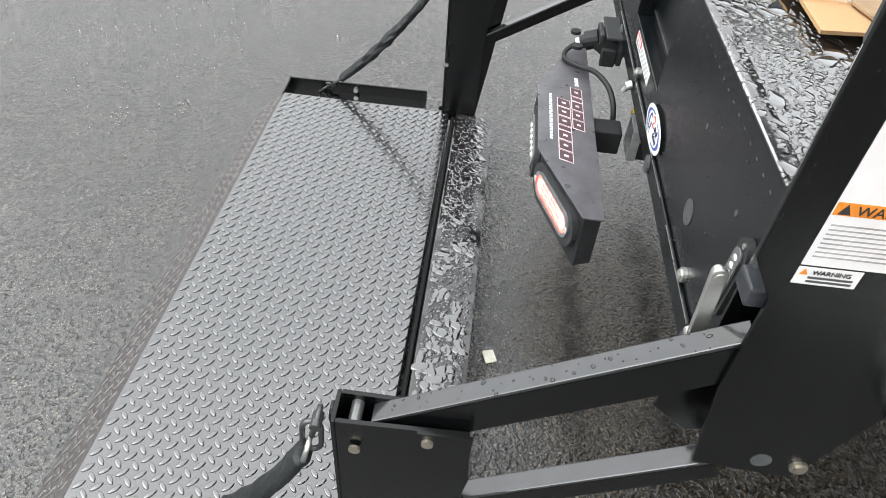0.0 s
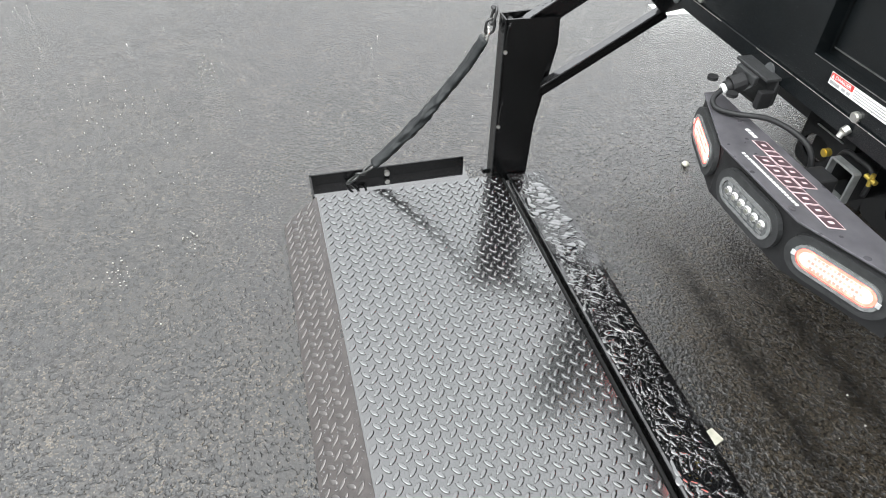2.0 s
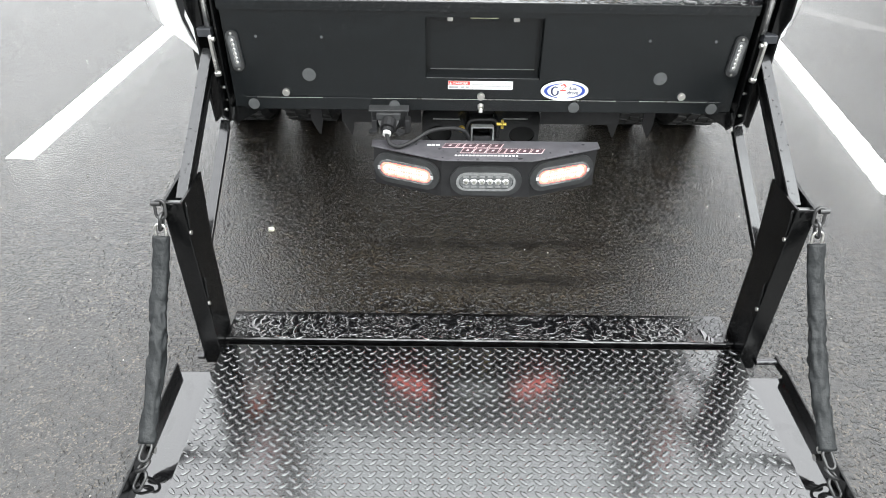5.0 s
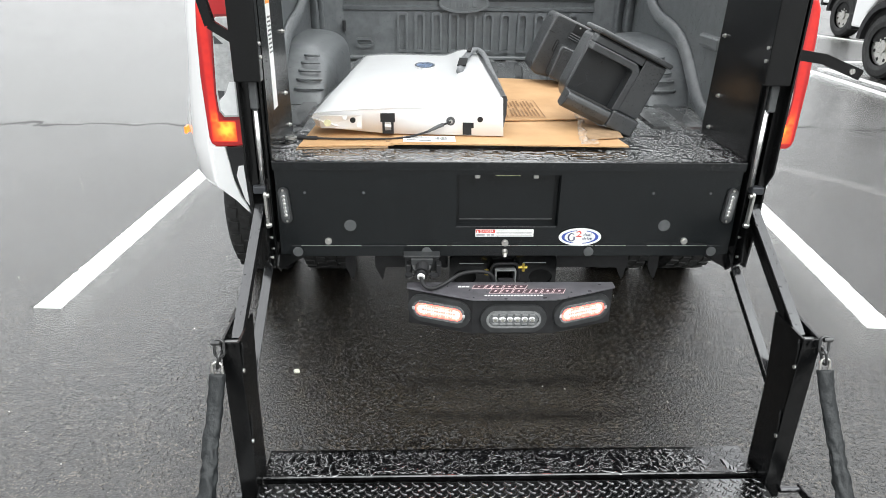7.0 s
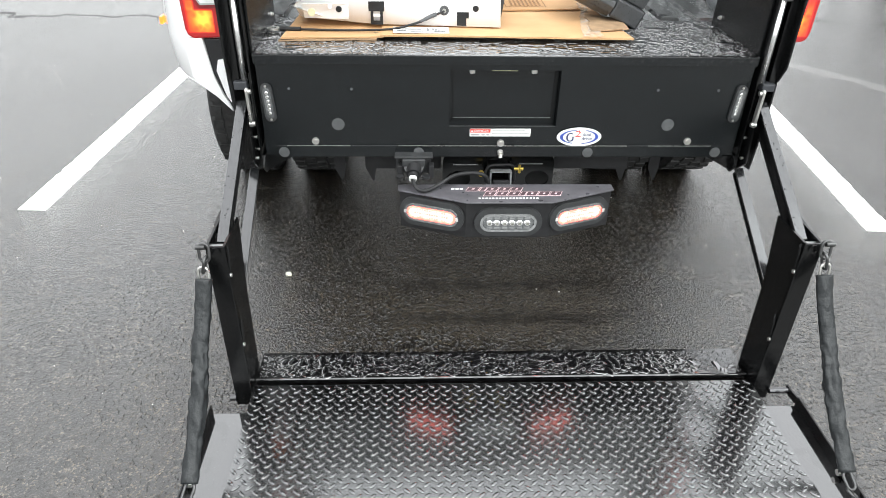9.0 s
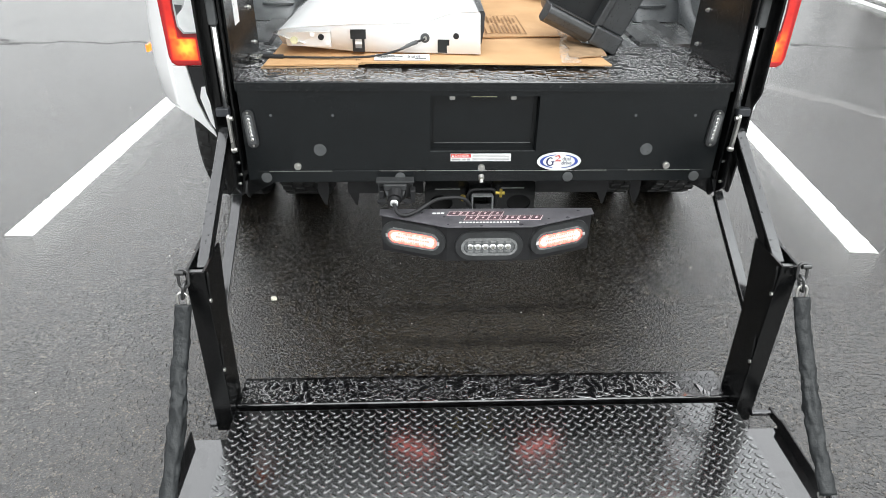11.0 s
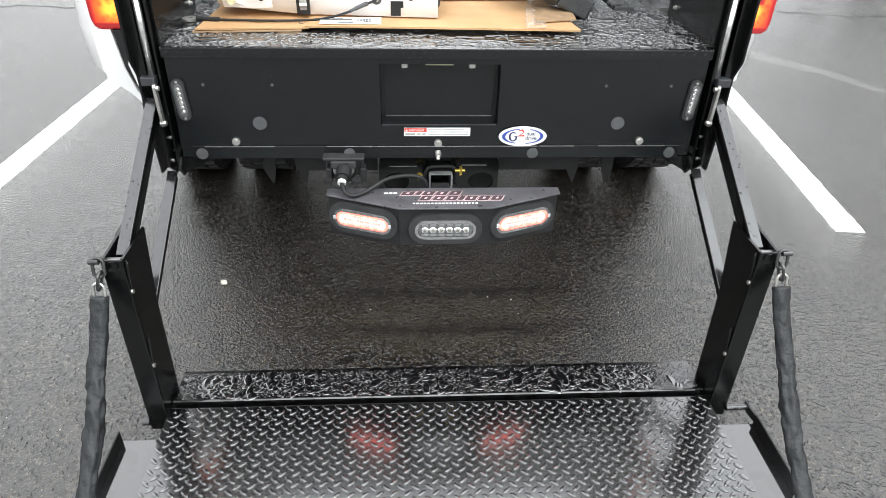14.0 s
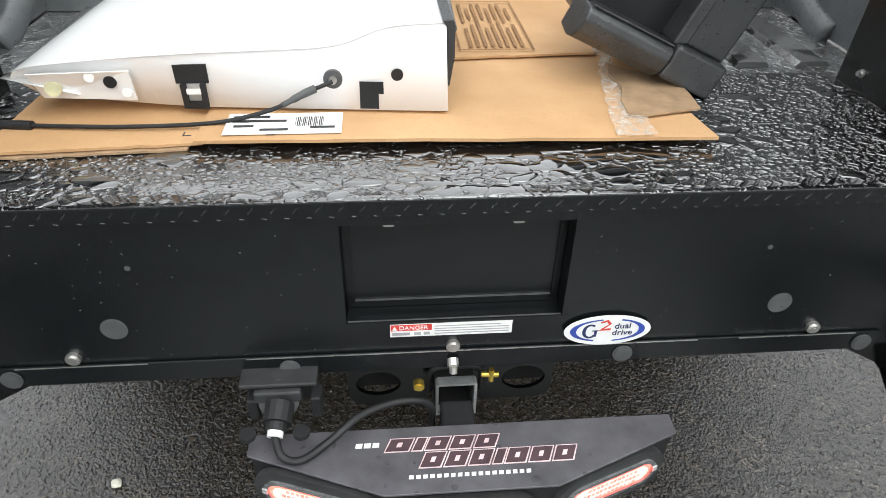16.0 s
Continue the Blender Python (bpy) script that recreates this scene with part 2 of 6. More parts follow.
def rain():
    """Clear water on black paint: dark and mirror smooth."""
    k = Nodes("rain_water")
    return k.done(Base_Color=(0.005, 0.005, 0.0055, 1), Roughness=0.03, Specular_IOR_Level=0.9, Coat_Weight=1.0, Coat_IOR=2.1, Coat_Roughness=0.03)


def tyre_rubber():
    return plain("tyre_rubber", (0.022, 0.022, 0.022), 0.7, vary=0.35, grain=0.3, gscale=250)


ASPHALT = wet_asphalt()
PLATE = wet_plate("wet_checker_plate", -0.3, bare=0.5, tint=(0.92, 1.0, 1.05), film=1.0, dry=0.185, ior=2.35)
FLAP = wet_plate("flooded_checker_plate", 0.44, 26.0, 0.25, film=0.8, dry=0.22, edge=0.65, ior=1.75)
LIP = wet_plate("worn_checker_plate", -0.3, 16.0, 6.0, (1.18, 1.0, 0.95), film=0.8, dry=0.28, ior=1.75)
LIPTREAD = plain("worn_tread", (0.16, 0.148, 0.144), 0.22, metal=0.7, spec=0.8, coat=0.5)
FLAPTREAD = plain("dark_wet_tread", (0.05, 0.05, 0.052), 0.16, metal=0.8, spec=1.0, coat=0.8)
DECK = flooded("rain_covered_deck", (0.008, 0.008, 0.0085), 0.18, 0.0, 2.3)
BLACK = beaded("beaded_black_paint", (0.0032, 0.0034, 0.0036), 0.22, bead=0.4, spec=0.42, scale=130, cover=0.18)
FACE = beaded("black_powder_coat", (0.0040, 0.0054, 0.0062), 0.26, bead=0.35, spec=0.50, scale=150, cover=0.14, grain=0.3)
TREAD = wet_plate("wet_tread", -0.3, bare=0.6, tint=(0.92, 1.0, 1.05), film=1.0, dry=0.12, ior=2.5)
# paler, part metallic copy of the wet black: paints sky sheen on arm tops
WETSHEEN = plain("wet_black_sheen", (0.050, 0.051, 0.053), 0.16, metal=0.5, spec=1.0, coat=0.8, vary=0.15)
STEEL = plain("zinc_steel", (0.62, 0.61, 0.58), 0.30, 0.9, vary=0.15)
CHROME = plain("bright_rod", (0.80, 0.80, 0.79), 0.14, 0.9, vary=0.05)
BRASS = plain("yellow_zinc", (0.65, 0.48, 0.10), 0.35, 0.8, vary=0.2)
WHITE = plain("white_body_paint", (0.90, 0.90, 0.90), 0.22, vary=0.02, scale=6, coat=1.0)
LINE = plain("road_paint", (0.78, 0.78, 0.76), 0.6, vary=0.12, scale=60, grain=0.5, gscale=220)
LINER = beaded("bed_liner", (0.100, 0.107, 0.111), 0.34, bead=0.3, spec=0.7, scale=90, cover=0.22, grain=0.5, vary=0.20)
BEDWET = flooded("wet_bed_floor", (0.34, 0.35, 0.35), 0.25)
RIBWET = wet_plate("wet_rib_top", 0.2, 12.0, 14.0, film=1.0, dry=0.16, ior=2.5)
PLASTIC = beaded("bumper_plastic", (0.030, 0.032, 0.034), 0.30, bead=0.4, spec=0.8, scale=120, cover=0.25, grain=0.5)
GREYTRIM = beaded("grey_trim_plastic", (0.14, 0.145, 0.15), 0.5, bead=0.3, scale=120, cover=0.2, grain=0.4)
MATT = plain("matt_black", (0.011, 0.011, 0.012), 0.6, vary=0.3, grain=0.2)
# near black: shade inside openings is put into this colour; also window glass
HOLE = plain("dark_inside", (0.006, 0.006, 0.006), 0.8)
RUBBER = tyre_rubber()


def wrinkled_cloth():
    k = Nodes("nylon_sleeve")
    fold = k.put("ShaderNodeMapping", Vector=k.where)
    fold.inputs["Scale"].default_value = (1.0, 1.0, 0.55)
    crease = k.noise(42.0, 3, 0.5, where=fold.outputs[0])
    col = k.mix(k.grey(k.noise(18.0, 5), 0.3, 0.7), (0.007, 0.009, 0.010), (0.016, 0.018, 0.019))
    return k.done(Base_Color=col, Roughness=0.46, Specular_IOR_Level=0.4, Normal=k.bump(crease, 0.6, 0.010, k.bump(k.noise(700, 2), 0.25, 0.001)))


CLOTH = wrinkled_cloth()
CARD = cardboard()
GREYCAP = plain("grey_plug", (0.075, 0.078, 0.080), 0.55, vary=0.2)
PAPER = plain("white_label", (0.80, 0.80, 0.79), 0.5, vary=0.03)
INK = plain("black_ink", (0.03, 0.03, 0.03), 0.6)
REDINK = plain("red_ink", (0.60, 0.05, 0.04), 0.5)
BLUEINK = plain("blue_ink", (0.035, 0.07, 0.34), 0.45)
NAVY = plain("navy_ink", (0.022, 0.030, 0.10), 0.45)
ORANGE = plain("orange_ink", (0.85, 0.28, 0.03), 0.5)
MAROON = plain("maroon_print", (0.070, 0.040, 0.047), 0.5)
PINKLINE = plain("pale_print", (0.72, 0.55, 0.56), 0.5)
BARTOP = beaded("bar_top_paint", (0.085, 0.082, 0.090), 0.36, bead=0.15, scale=30, cover=0.25)
TAILGLOW = glow("lit_side_marker", (1.0, 0.20, 0.03), 1.4)


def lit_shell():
    """Red lamp plastic; emission painted to fall off round unbuilt bulbs at both ends."""
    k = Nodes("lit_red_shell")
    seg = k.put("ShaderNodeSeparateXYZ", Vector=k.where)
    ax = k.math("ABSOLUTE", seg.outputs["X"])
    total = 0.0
    # each bulb's painted glow fills two cells that meet at the corner
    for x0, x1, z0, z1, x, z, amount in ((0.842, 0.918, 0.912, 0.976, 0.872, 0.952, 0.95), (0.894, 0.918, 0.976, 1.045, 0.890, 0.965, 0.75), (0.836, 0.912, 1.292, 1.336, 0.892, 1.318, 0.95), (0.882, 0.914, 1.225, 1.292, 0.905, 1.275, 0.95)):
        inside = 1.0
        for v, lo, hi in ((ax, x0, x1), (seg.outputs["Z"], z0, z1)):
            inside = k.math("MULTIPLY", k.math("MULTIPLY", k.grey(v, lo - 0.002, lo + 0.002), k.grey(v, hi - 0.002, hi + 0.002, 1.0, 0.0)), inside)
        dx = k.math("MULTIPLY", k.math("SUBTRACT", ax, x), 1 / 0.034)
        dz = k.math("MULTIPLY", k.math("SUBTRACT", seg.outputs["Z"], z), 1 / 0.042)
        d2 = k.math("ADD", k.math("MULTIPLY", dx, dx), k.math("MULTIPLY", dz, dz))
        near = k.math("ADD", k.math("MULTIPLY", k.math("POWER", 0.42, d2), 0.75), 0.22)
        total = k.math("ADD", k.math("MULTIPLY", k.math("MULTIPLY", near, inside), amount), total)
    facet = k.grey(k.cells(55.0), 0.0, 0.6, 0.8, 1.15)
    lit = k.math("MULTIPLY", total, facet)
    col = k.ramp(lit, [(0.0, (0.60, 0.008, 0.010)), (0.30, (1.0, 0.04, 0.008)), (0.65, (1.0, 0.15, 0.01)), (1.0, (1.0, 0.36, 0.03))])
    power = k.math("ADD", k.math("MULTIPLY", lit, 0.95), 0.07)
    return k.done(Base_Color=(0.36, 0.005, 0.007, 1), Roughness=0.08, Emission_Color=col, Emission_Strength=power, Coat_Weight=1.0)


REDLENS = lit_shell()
LEDRED = glow("lit_red_led", (1.0, 0.075, 0.055), 4.2)
LEDPINK = glow("pale_lens_facet", (1.0, 0.16, 0.13), 1.9)
LENSCLEAR = plain("clear_lens", (0.13, 0.135, 0.137), 0.08, metal=0.4, vary=0.35, scale=160, coat=1.0)
RAIN = rain()
DARKDROP = plain("dark_rain_drop", (0.05, 0.05, 0.052), 0.04, metal=0.4, vary=0.05, spec=0.8)
LEDCORE = glow("lit_led_core", (1.0, 0.62, 0.56), 1.0)
CLEARCAP = plain("clear_lamp_cover", (0.62, 0.63, 0.63), 0.10, metal=0.25, vary=0.18, scale=70, coat=1.0)
RIMCLEAR = plain("smoked_lens_rim", (0.26, 0.265, 0.265), 0.12, metal=0.5, vary=0.25, scale=90, coat=1.0)
GROMMET = plain("rubber_grommet", (0.030, 0.031, 0.032), 0.55, vary=0.25, grain=0.15)
LEDDARK = plain("led_chip", (0.25, 0.25, 0.22), 0.2, metal=0.5)
YELLOWED = plain("yellowed_plastic", (0.72, 0.70, 0.45), 0.4)
LEAF = plain("pale_leaf", (0.62, 0.60, 0.50), 0.6, vary=0.2)


# ---- mesh helpers ----
def part(name, bm, material, parent=None, label="", smooth=False, kind=""):
    me = bpy.data.meshes.new(name)
    bmesh.ops.recalc_face_normals(bm, faces=bm.faces)
    bm.to_mesh(me)
    bm.free()
    for m in material if isinstance(material, (list, tuple)) else [material]:
        me.materials.append(m)
    if smooth:
        for p in me.polygons:
            p.use_smooth = True
    ob = new(name, me)
    if parent:
        ob.parent = parent
    return tagged(ob, label, kind=kind)


def thing(name, label, category, at=(0, 0, 0), group="", kind=""):
    ob = new(name)
    ob.location = at
    ob.empty_display_size = 0.1
    return tagged(ob, label, category, group, kind)


def block(bm, x0, x1, y0, y1, z0, z1, bevel=0.0, seg=2, m=None):
    r = bmesh.ops.create_cube(bm, size=1.0)
    v = r["verts"]
    bmesh.ops.scale(bm, vec=(x1 - x0, y1 - y0, z1 - z0), verts=v)
    bmesh.ops.translate(bm, vec=((x0 + x1) / 2, (y0 + y1) / 2, (z0 + z1) / 2), verts=v)
    if bevel:
        es = {e for q in v for e in q.link_edges}
        got = bmesh.ops.bevel(bm, geom=list(es), offset=bevel, segments=seg, profile=0.5, affect="EDGES")
        v = list({q for fc in got["faces"] for q in fc.verts} | {q for q in v if q.is_valid})
    if m is not None:
        bmesh.ops.transform(bm, matrix=m, verts=v)
    return v


def boxed(*args, **kw):
    bm = bmesh.new()
    block(bm, *args, **kw)
    return bm


def rod(bm, a, b, r, seg=14, r2=None):
    a, b = Vector(a), Vector(b)
    d = b - a
    m = Matrix.Translation((a + b) / 2) @ d.to_track_quat("Z", "Y").to_matrix().to_4x4()
    bmesh.ops.create_cone(bm, cap_ends=True, segments=seg, radius1=r, radius2=r if r2 is None else r2, depth=d.length, matrix=m)
    return bm


def rods(*some, seg=14):
    bm = bmesh.new()
    for a, b, r in some:
        rod(bm, a, b, r, seg)
    return bm


def prism(poly, axis, a0, a1, bevel=0.0, bm=None):
    """A polygon in the plane across an axis, drawn out from a0 to a1. axis x: (y, z); y: (x, z); z: (x, y)."""
    bm = bm or bmesh.new()
    put = {"x": lambda p, a: (a, p[0], p[1]), "y": lambda p, a: (p[0], a, p[1]), "z": lambda p, a: (p[0], p[1], a)}[axis]
    lo = [bm.verts.new(put(p, a0)) for p in poly]
    hi = [bm.verts.new(put(p, a1)) for p in poly]
    bm.faces.new(lo)
    bm.faces.new(hi)
    for n in range(len(poly)):
        bm.faces.new((lo[n], lo[(n + 1) % len(poly)], hi[(n + 1) % len(poly)], hi[n]))
    if bevel:
        bmesh.ops.recalc_face_normals(bm, faces=bm.faces)
        bmesh.ops.bevel(bm, geom=list({e for v in lo + hi for e in v.link_edges}), offset=bevel, segments=2, profile=0.5, affect="EDGES")
    return bm


def smooth_line(pts, n=8):
    """Catmull-Rom points through pts."""
    p = [Vector(q) for q in pts]
    p = [p[0] * 2 - p[1]] + p + [p[-1] * 2 - p[-2]]
    out = []
    for i in range(1, len(p) - 2):
        for s in range(n):
            t = s / n
            a, b, c, d = p[i - 1 : i + 3]
            out.append(0.5 * (2 * b + (c - a) * t + (2 * a - 5 * b + 4 * c - d) * t * t + (3 * b - a - 3 * c + d) * t**3))
    return out + [p[-2]]


def tube(pts, r, seg=10, bm=None, squash=None, close=False):
    """A pipe along points. r: a radius or one for each point."""
    bm = bm or bmesh.new()
    p = [Vector(q) for q in pts]
    rings, up = [], Vector((0.3, 0.2, 0.93))
    for i, q in enumerate(p):
        if close:
            d = (p[(i + 1) % len(p)] - p[i - 1]).normalized()
        else:
            d = (p[min(i + 1, len(p) - 1)] - p[max(i - 1, 0)]).normalized()
        u = d.cross(up).normalized()
        w = u.cross(d)
        rr = r[i] if isinstance(r, (list, tuple)) else r
        sq = squash or (1, 1)
        rings.append([bm.verts.new(q + rr * (sq[0] * math.cos(t) * u + sq[1] * math.sin(t) * w)) for t in (2 * math.pi * s / seg for s in range(seg))])
    pairs = list(zip(rings, rings[1:])) + ([(rings[-1], rings[0])] if close else [])
    for a, b in pairs:
        for s in range(seg):
            bm.faces.new((a[s], a[(s + 1) % seg], b[(s + 1) % seg], b[s]))
    if not close:
        bm.faces.new(rings[0])
        bm.faces.new(rings[-1])
    return bm


def oval(w, h, n=28):
    """A stadium outline, centred, w wide and h high."""
    r, c = h / 2, (w - h) / 2
    out = []
    for k in range(n // 2 + 1):
        a = -math.pi / 2 + math.pi * k / (n // 2)
        out.append((c + r * math.cos(a), r * math.sin(a)))
    for k in range(n // 2 + 1):
        a = math.pi / 2 + math.pi * k / (n // 2)
        out.append((-c + r * math.cos(a), r * math.sin(a)))
    return out


def ring(outer, inner, axis, a0, a1):
    """A frame between two outlines of the same number of points."""
    bm = bmesh.new()
    put = {"x": lambda p, a: (a, p[0], p[1]), "y": lambda p, a: (p[0], a, p[1]), "z": lambda p, a: (p[0], p[1], a)}[axis]
    loops = [[bm.verts.new(put(p, a)) for p in poly] for poly, a in ((outer, a0), (outer, a1), (inner, a1), (inner, a0))]
    k = len(outer)
    for a, b in zip(loops, loops[1:] + loops[:1]):
        for n in range(k):
            bm.faces.new((a[n], a[(n + 1) % k], b[(n + 1) % k], b[n]))
    return bm


def lettering(words, size, material, parent, m, name="lettering", thick=0.0004):
    cu = bpy.data.curves.new(name, "FONT")
    cu.body, cu.size, cu.extrude = words, size, thick
    ob = bpy.data.objects.new(name, cu)
    scene.collection.objects.link(ob)
    me = bpy.data.meshes.new_from_object(ob.evaluated_get(bpy.context.evaluated_depsgraph_get()))
    bpy.data.objects.remove(ob)
    me.materials.clear()
    me.materials.append(material)
    out = new(name, me)
    out.parent = parent
    out.matrix_basis = m
    return out


def moved(bm, m):
    bmesh.ops.transform(bm, matrix=m, verts=bm.verts)
    return bm


def flip(bm, side):
    """Mirrors a mesh built for the right side to the left (side -1)."""
    if side < 0:
        bmesh.ops.scale(bm, vec=(-1, 1, 1), verts=bm.verts)
        bmesh.ops.reverse_faces(bm, faces=bm.faces)
    return bm


def drops(name, spots, material, parent, seed, m=None, n=10, swing=3.2):
    """Rain drops as low uneven domes; spots: (x, y, z, radius, height)."""
    rnd = random.Random(seed)
    verts, faces = [], []
    for x, y, z, r, h in spots:
        base = len(verts)
        turn, long, p = rnd.uniform(-swing, swing), rnd.uniform(1.0, 1.7), rnd.uniform(0, 50)
        ct, st = math.cos(turn), math.sin(turn)
        for k, lift in ((1.0, -0.0002), (0.93, 0.62 * h), (0.74, 0.96 * h)):
            for j in range(n):
                a = 2 * math.pi * j / n
                q = r * k * (1 + 0.34 * noise.noise((math.cos(a) * 1.1 + p, math.sin(a) * 1.1, p)))
                u, v = q * math.cos(a) * long, q * math.sin(a) / long**0.5
                verts.append((x + ct * u - st * v, y + st * u + ct * v, z + lift))
        verts.append((x, y, z + h))
        for j in range(n):
            i = (j + 1) % n
            faces.append((base + j, base + i, base + n + i, base + n + j))
            faces.append((base + n + j, base + n + i, base + 2 * n + i, base + 2 * n + j))
            faces.append((base + 2 * n + j, base + 2 * n + i, base + 3 * n))
    me = bpy.data.meshes.new(name)
    me.from_pydata(verts, [], faces)
    me.materials.append(material)
    if m is not None:
        me.transform(m)
    for p in me.polygons:
        p.use_smooth = True
    ob = new(name, me)
    ob.parent = parent
    return tagged(ob, kind="stuff")


def scatter(x0, x1, y0, y1, gap, seed, r0, r1, high, keep=None, chance=1.0, z=None):
    """Spots on a jittered grid for drops()."""
    rnd = random.Random(seed)
    out = []
    for i in range(int((x1 - x0) / gap)):
        for j in range(int((y1 - y0) / gap)):
            x, y = x0 + (i + rnd.random()) * gap, y0 + (j + rnd.random()) * gap
            r = r0 + (r1 - r0) * rnd.random() ** 2.2
            if rnd.random() < chance and (keep is None or keep(x, y)):
                out.append((x, y, z(y) if z else 0.0, r, high * (0.55 + 0.45 * min(1, r / r1))))
    return out


# ---- ground ----
def ground_z(y):
    """The lot falls a little towards its drain behind the truck."""
    return -0.016 if y > -0.3 else 0.0125 * (max(y, -5.0) + 0.3) - 0.016


bm = bmesh.new()
ys = [-400, -60, -5, -0.3, 3, 60, 400]
grid = [[bm.verts.new((x, y, ground_z(y))) for x in (-400, -40, 40, 400)] for y in ys]
for a, b in zip(grid, grid[1:]):
    for n in range(3):
        bm.faces.new((a[n], a[n + 1], b[n + 1], b[n]))
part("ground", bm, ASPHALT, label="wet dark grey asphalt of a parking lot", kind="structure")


def parking_line(x0, y0, x1, y1, width=0.125):
    """A painted stripe with slightly ragged edges, 3 mm thick."""
    d = Vector((x1 - x0, y1 - y0, 0))
    u, side = d.normalized(), Vector((-d.y, d.x, 0)).normalized()
    n = max(8, int(d.length / 0.015))
    bm = bmesh.new()
    rows = []
    for k in range(n + 1):
        c = Vector((x0, y0, 0)) + u * d.length * k / n
        z = ground_z(c.y)
        w = [width / 2 + 0.007 * noise.noise((c.x * 30 + s * 9, c.y * 45, 0)) + 0.004 * noise.noise((c.x * 90 + s * 5, c.y * 120, 2)) for s in (0, 1)]
        rows.append([bm.verts.new((*(c + side * q).xy, z + h)) for q, h in ((w[0], 0.0), (w[0] - 0.004, 0.003), (-w[1] + 0.004, 0.003), (-w[1], 0.0))])
    for a, b in zip(rows, rows[1:]):
        for k in range(3):
            bm.faces.new((a[k], a[k + 1], b[k + 1], b[k]))
    bm.faces.new(rows[0])
    bm.faces.new(rows[-1])
    return part("parking_line", bm, LINE, label="worn white painted parking stripe on wet asphalt", kind="structure")


parking_line(-1.937, 0.768, -1.700, 5.0, 0.128)
parking_line(1.738, 0.560, 2.203, 5.2, 0.125)
parking_line(5.12, 4.2, 5.12, 9.6)
parking_line(5.44, 4.2, 5.44, 7.7)
parking_line(6.05, 8.30, 7.2, 8.20)
parking_line(7.35, 12.6, 8.25, 9.9)


def checker_treads(x0, x1, y0, y1, z, pitch=0.0333, row=0.01665, material=None, high=0.0031):
    """Raised lozenges of checker plate, alternating in direction row by row; z is a function of y."""
    verts, faces = [], []
    n = 10
    rim = [(math.cos(a), math.sin(a)) for a in (2 * math.pi * k / n for k in range(n))]
    dome = ((1.0, -0.0004), (0.93, 0.50 * high), (0.82, 0.88 * high), (0.55, 0.99 * high))
    j, y = 0, y0 + row * 0.6
    while y < y1 - row * 0.4:
        x = x0 + pitch * (0.30 + 0.5 * (j % 2))
        turn = radians(42 if j % 2 else -42)
        c, s = math.cos(turn), math.sin(turn)
        while x < x1 - pitch * 0.28:
            base = len(verts)
            for k, h in dome:
                for a, b in rim:
                    u, v = 0.0136 * a * k, 0.0051 * b * k * (1.12 - 0.25 * abs(a))
                    px, py = x + c * u - s * v, y + s * u + c * v
                    verts.append((px, py, z(py) + h))
            verts.append((x, y, z(y) + high))
            for q in range(3):
                for k in range(n):
                    i = (k + 1) % n
                    faces.append((base + q * n + k, base + q * n + i, base + q * n + n + i, base + q * n + n + k))
            for k in range(n):
                faces.append((base + 3 * n + k, base + 3 * n + (k + 1) % n, base + 4 * n))
            x += pitch
        y += row
        j += 1
    me = bpy.data.meshes.new("tread_pattern")
    me.from_pydata(verts, [], faces)
    me.materials.append(material or TREAD)
    for p in me.polygons:
        p.use_smooth = True
    return new("tread_pattern", me)


# ---- liftgate ----
gate = thing("liftgate", "black steel hydraulic liftgate with its platform lowered to the wet asphalt", "liftgate")

TOP, LOW, HALF = 0.902, 0.601, 0.70
BRASSY = plain("aged_bolt", (0.48, 0.44, 0.36), 0.3, 0.85, vary=0.25)
BRACKET = plain("dark_bracket", (0.035, 0.037, 0.042), 0.4, vary=0.3)
PINMAT = plain("dull_pin", (0.22, 0.22, 0.22), 0.4, 0.8)


# the main housing across the bed's end
xs, zs = (-HALF, -0.163, 0.152, HALF), (LOW, 0.690, 0.859, TOP - 0.012)
back = 0.010
outer_ = [(xs[0], zs[0]), (xs[3], zs[0]), (xs[3], zs[3]), (xs[0], zs[3])]
inner_ = [(xs[1], zs[1]), (xs[2], zs[1]), (xs[2], zs[2]), (xs[1], zs[2])]
housing = part("housing", ring(outer_, inner_, "y", 0.0, back), FACE, gate, "black powder-coated steel cross housing")
bm = bmesh.new()
block(bm, -HALF, HALF, 0.038, 0.40, LOW + 0.01, TOP - 0.012)
part("inner_box", bm, FACE, gate)
for q in ((xs[1] - 0.004, xs[1], back, 0.037, zs[1], zs[2]), (xs[2], xs[2] + 0.004, back, 0.037, zs[1], zs[2]), (xs[1], xs[2], back, 0.037, zs[2], zs[2] + 0.004), (xs[1] + 0.001, xs[2] - 0.001, 0.033, 0.037, zs[1], zs[2])):
    part("recess_panel", boxed(*q), FACE, housing, "empty number plate recess in black steel")
part("recess_sill", prism([(0.001, zs[1] - 0.003), (0.001, zs[1] + 0.0015), (0.032, zs[1] + 0.0015), (0.032, zs[1] - 0.003)], "x", xs[1] + 0.001, xs[2] - 0.001), FACE, housing)
for x in (-0.098, 0.079):
    bm = boxed(x - 0.008, x + 0.008, 0.019, 0.0325, 0.842, 0.855, bevel=0.002)
    part("plate_screw", bm, STEEL, housing, "small bright nylon plate screw block")
part("plate_lamp", boxed(-0.045, 0.03, 0.012, 0.031, 0.852, 0.8585, bevel=0.002), YELLOWED, housing)

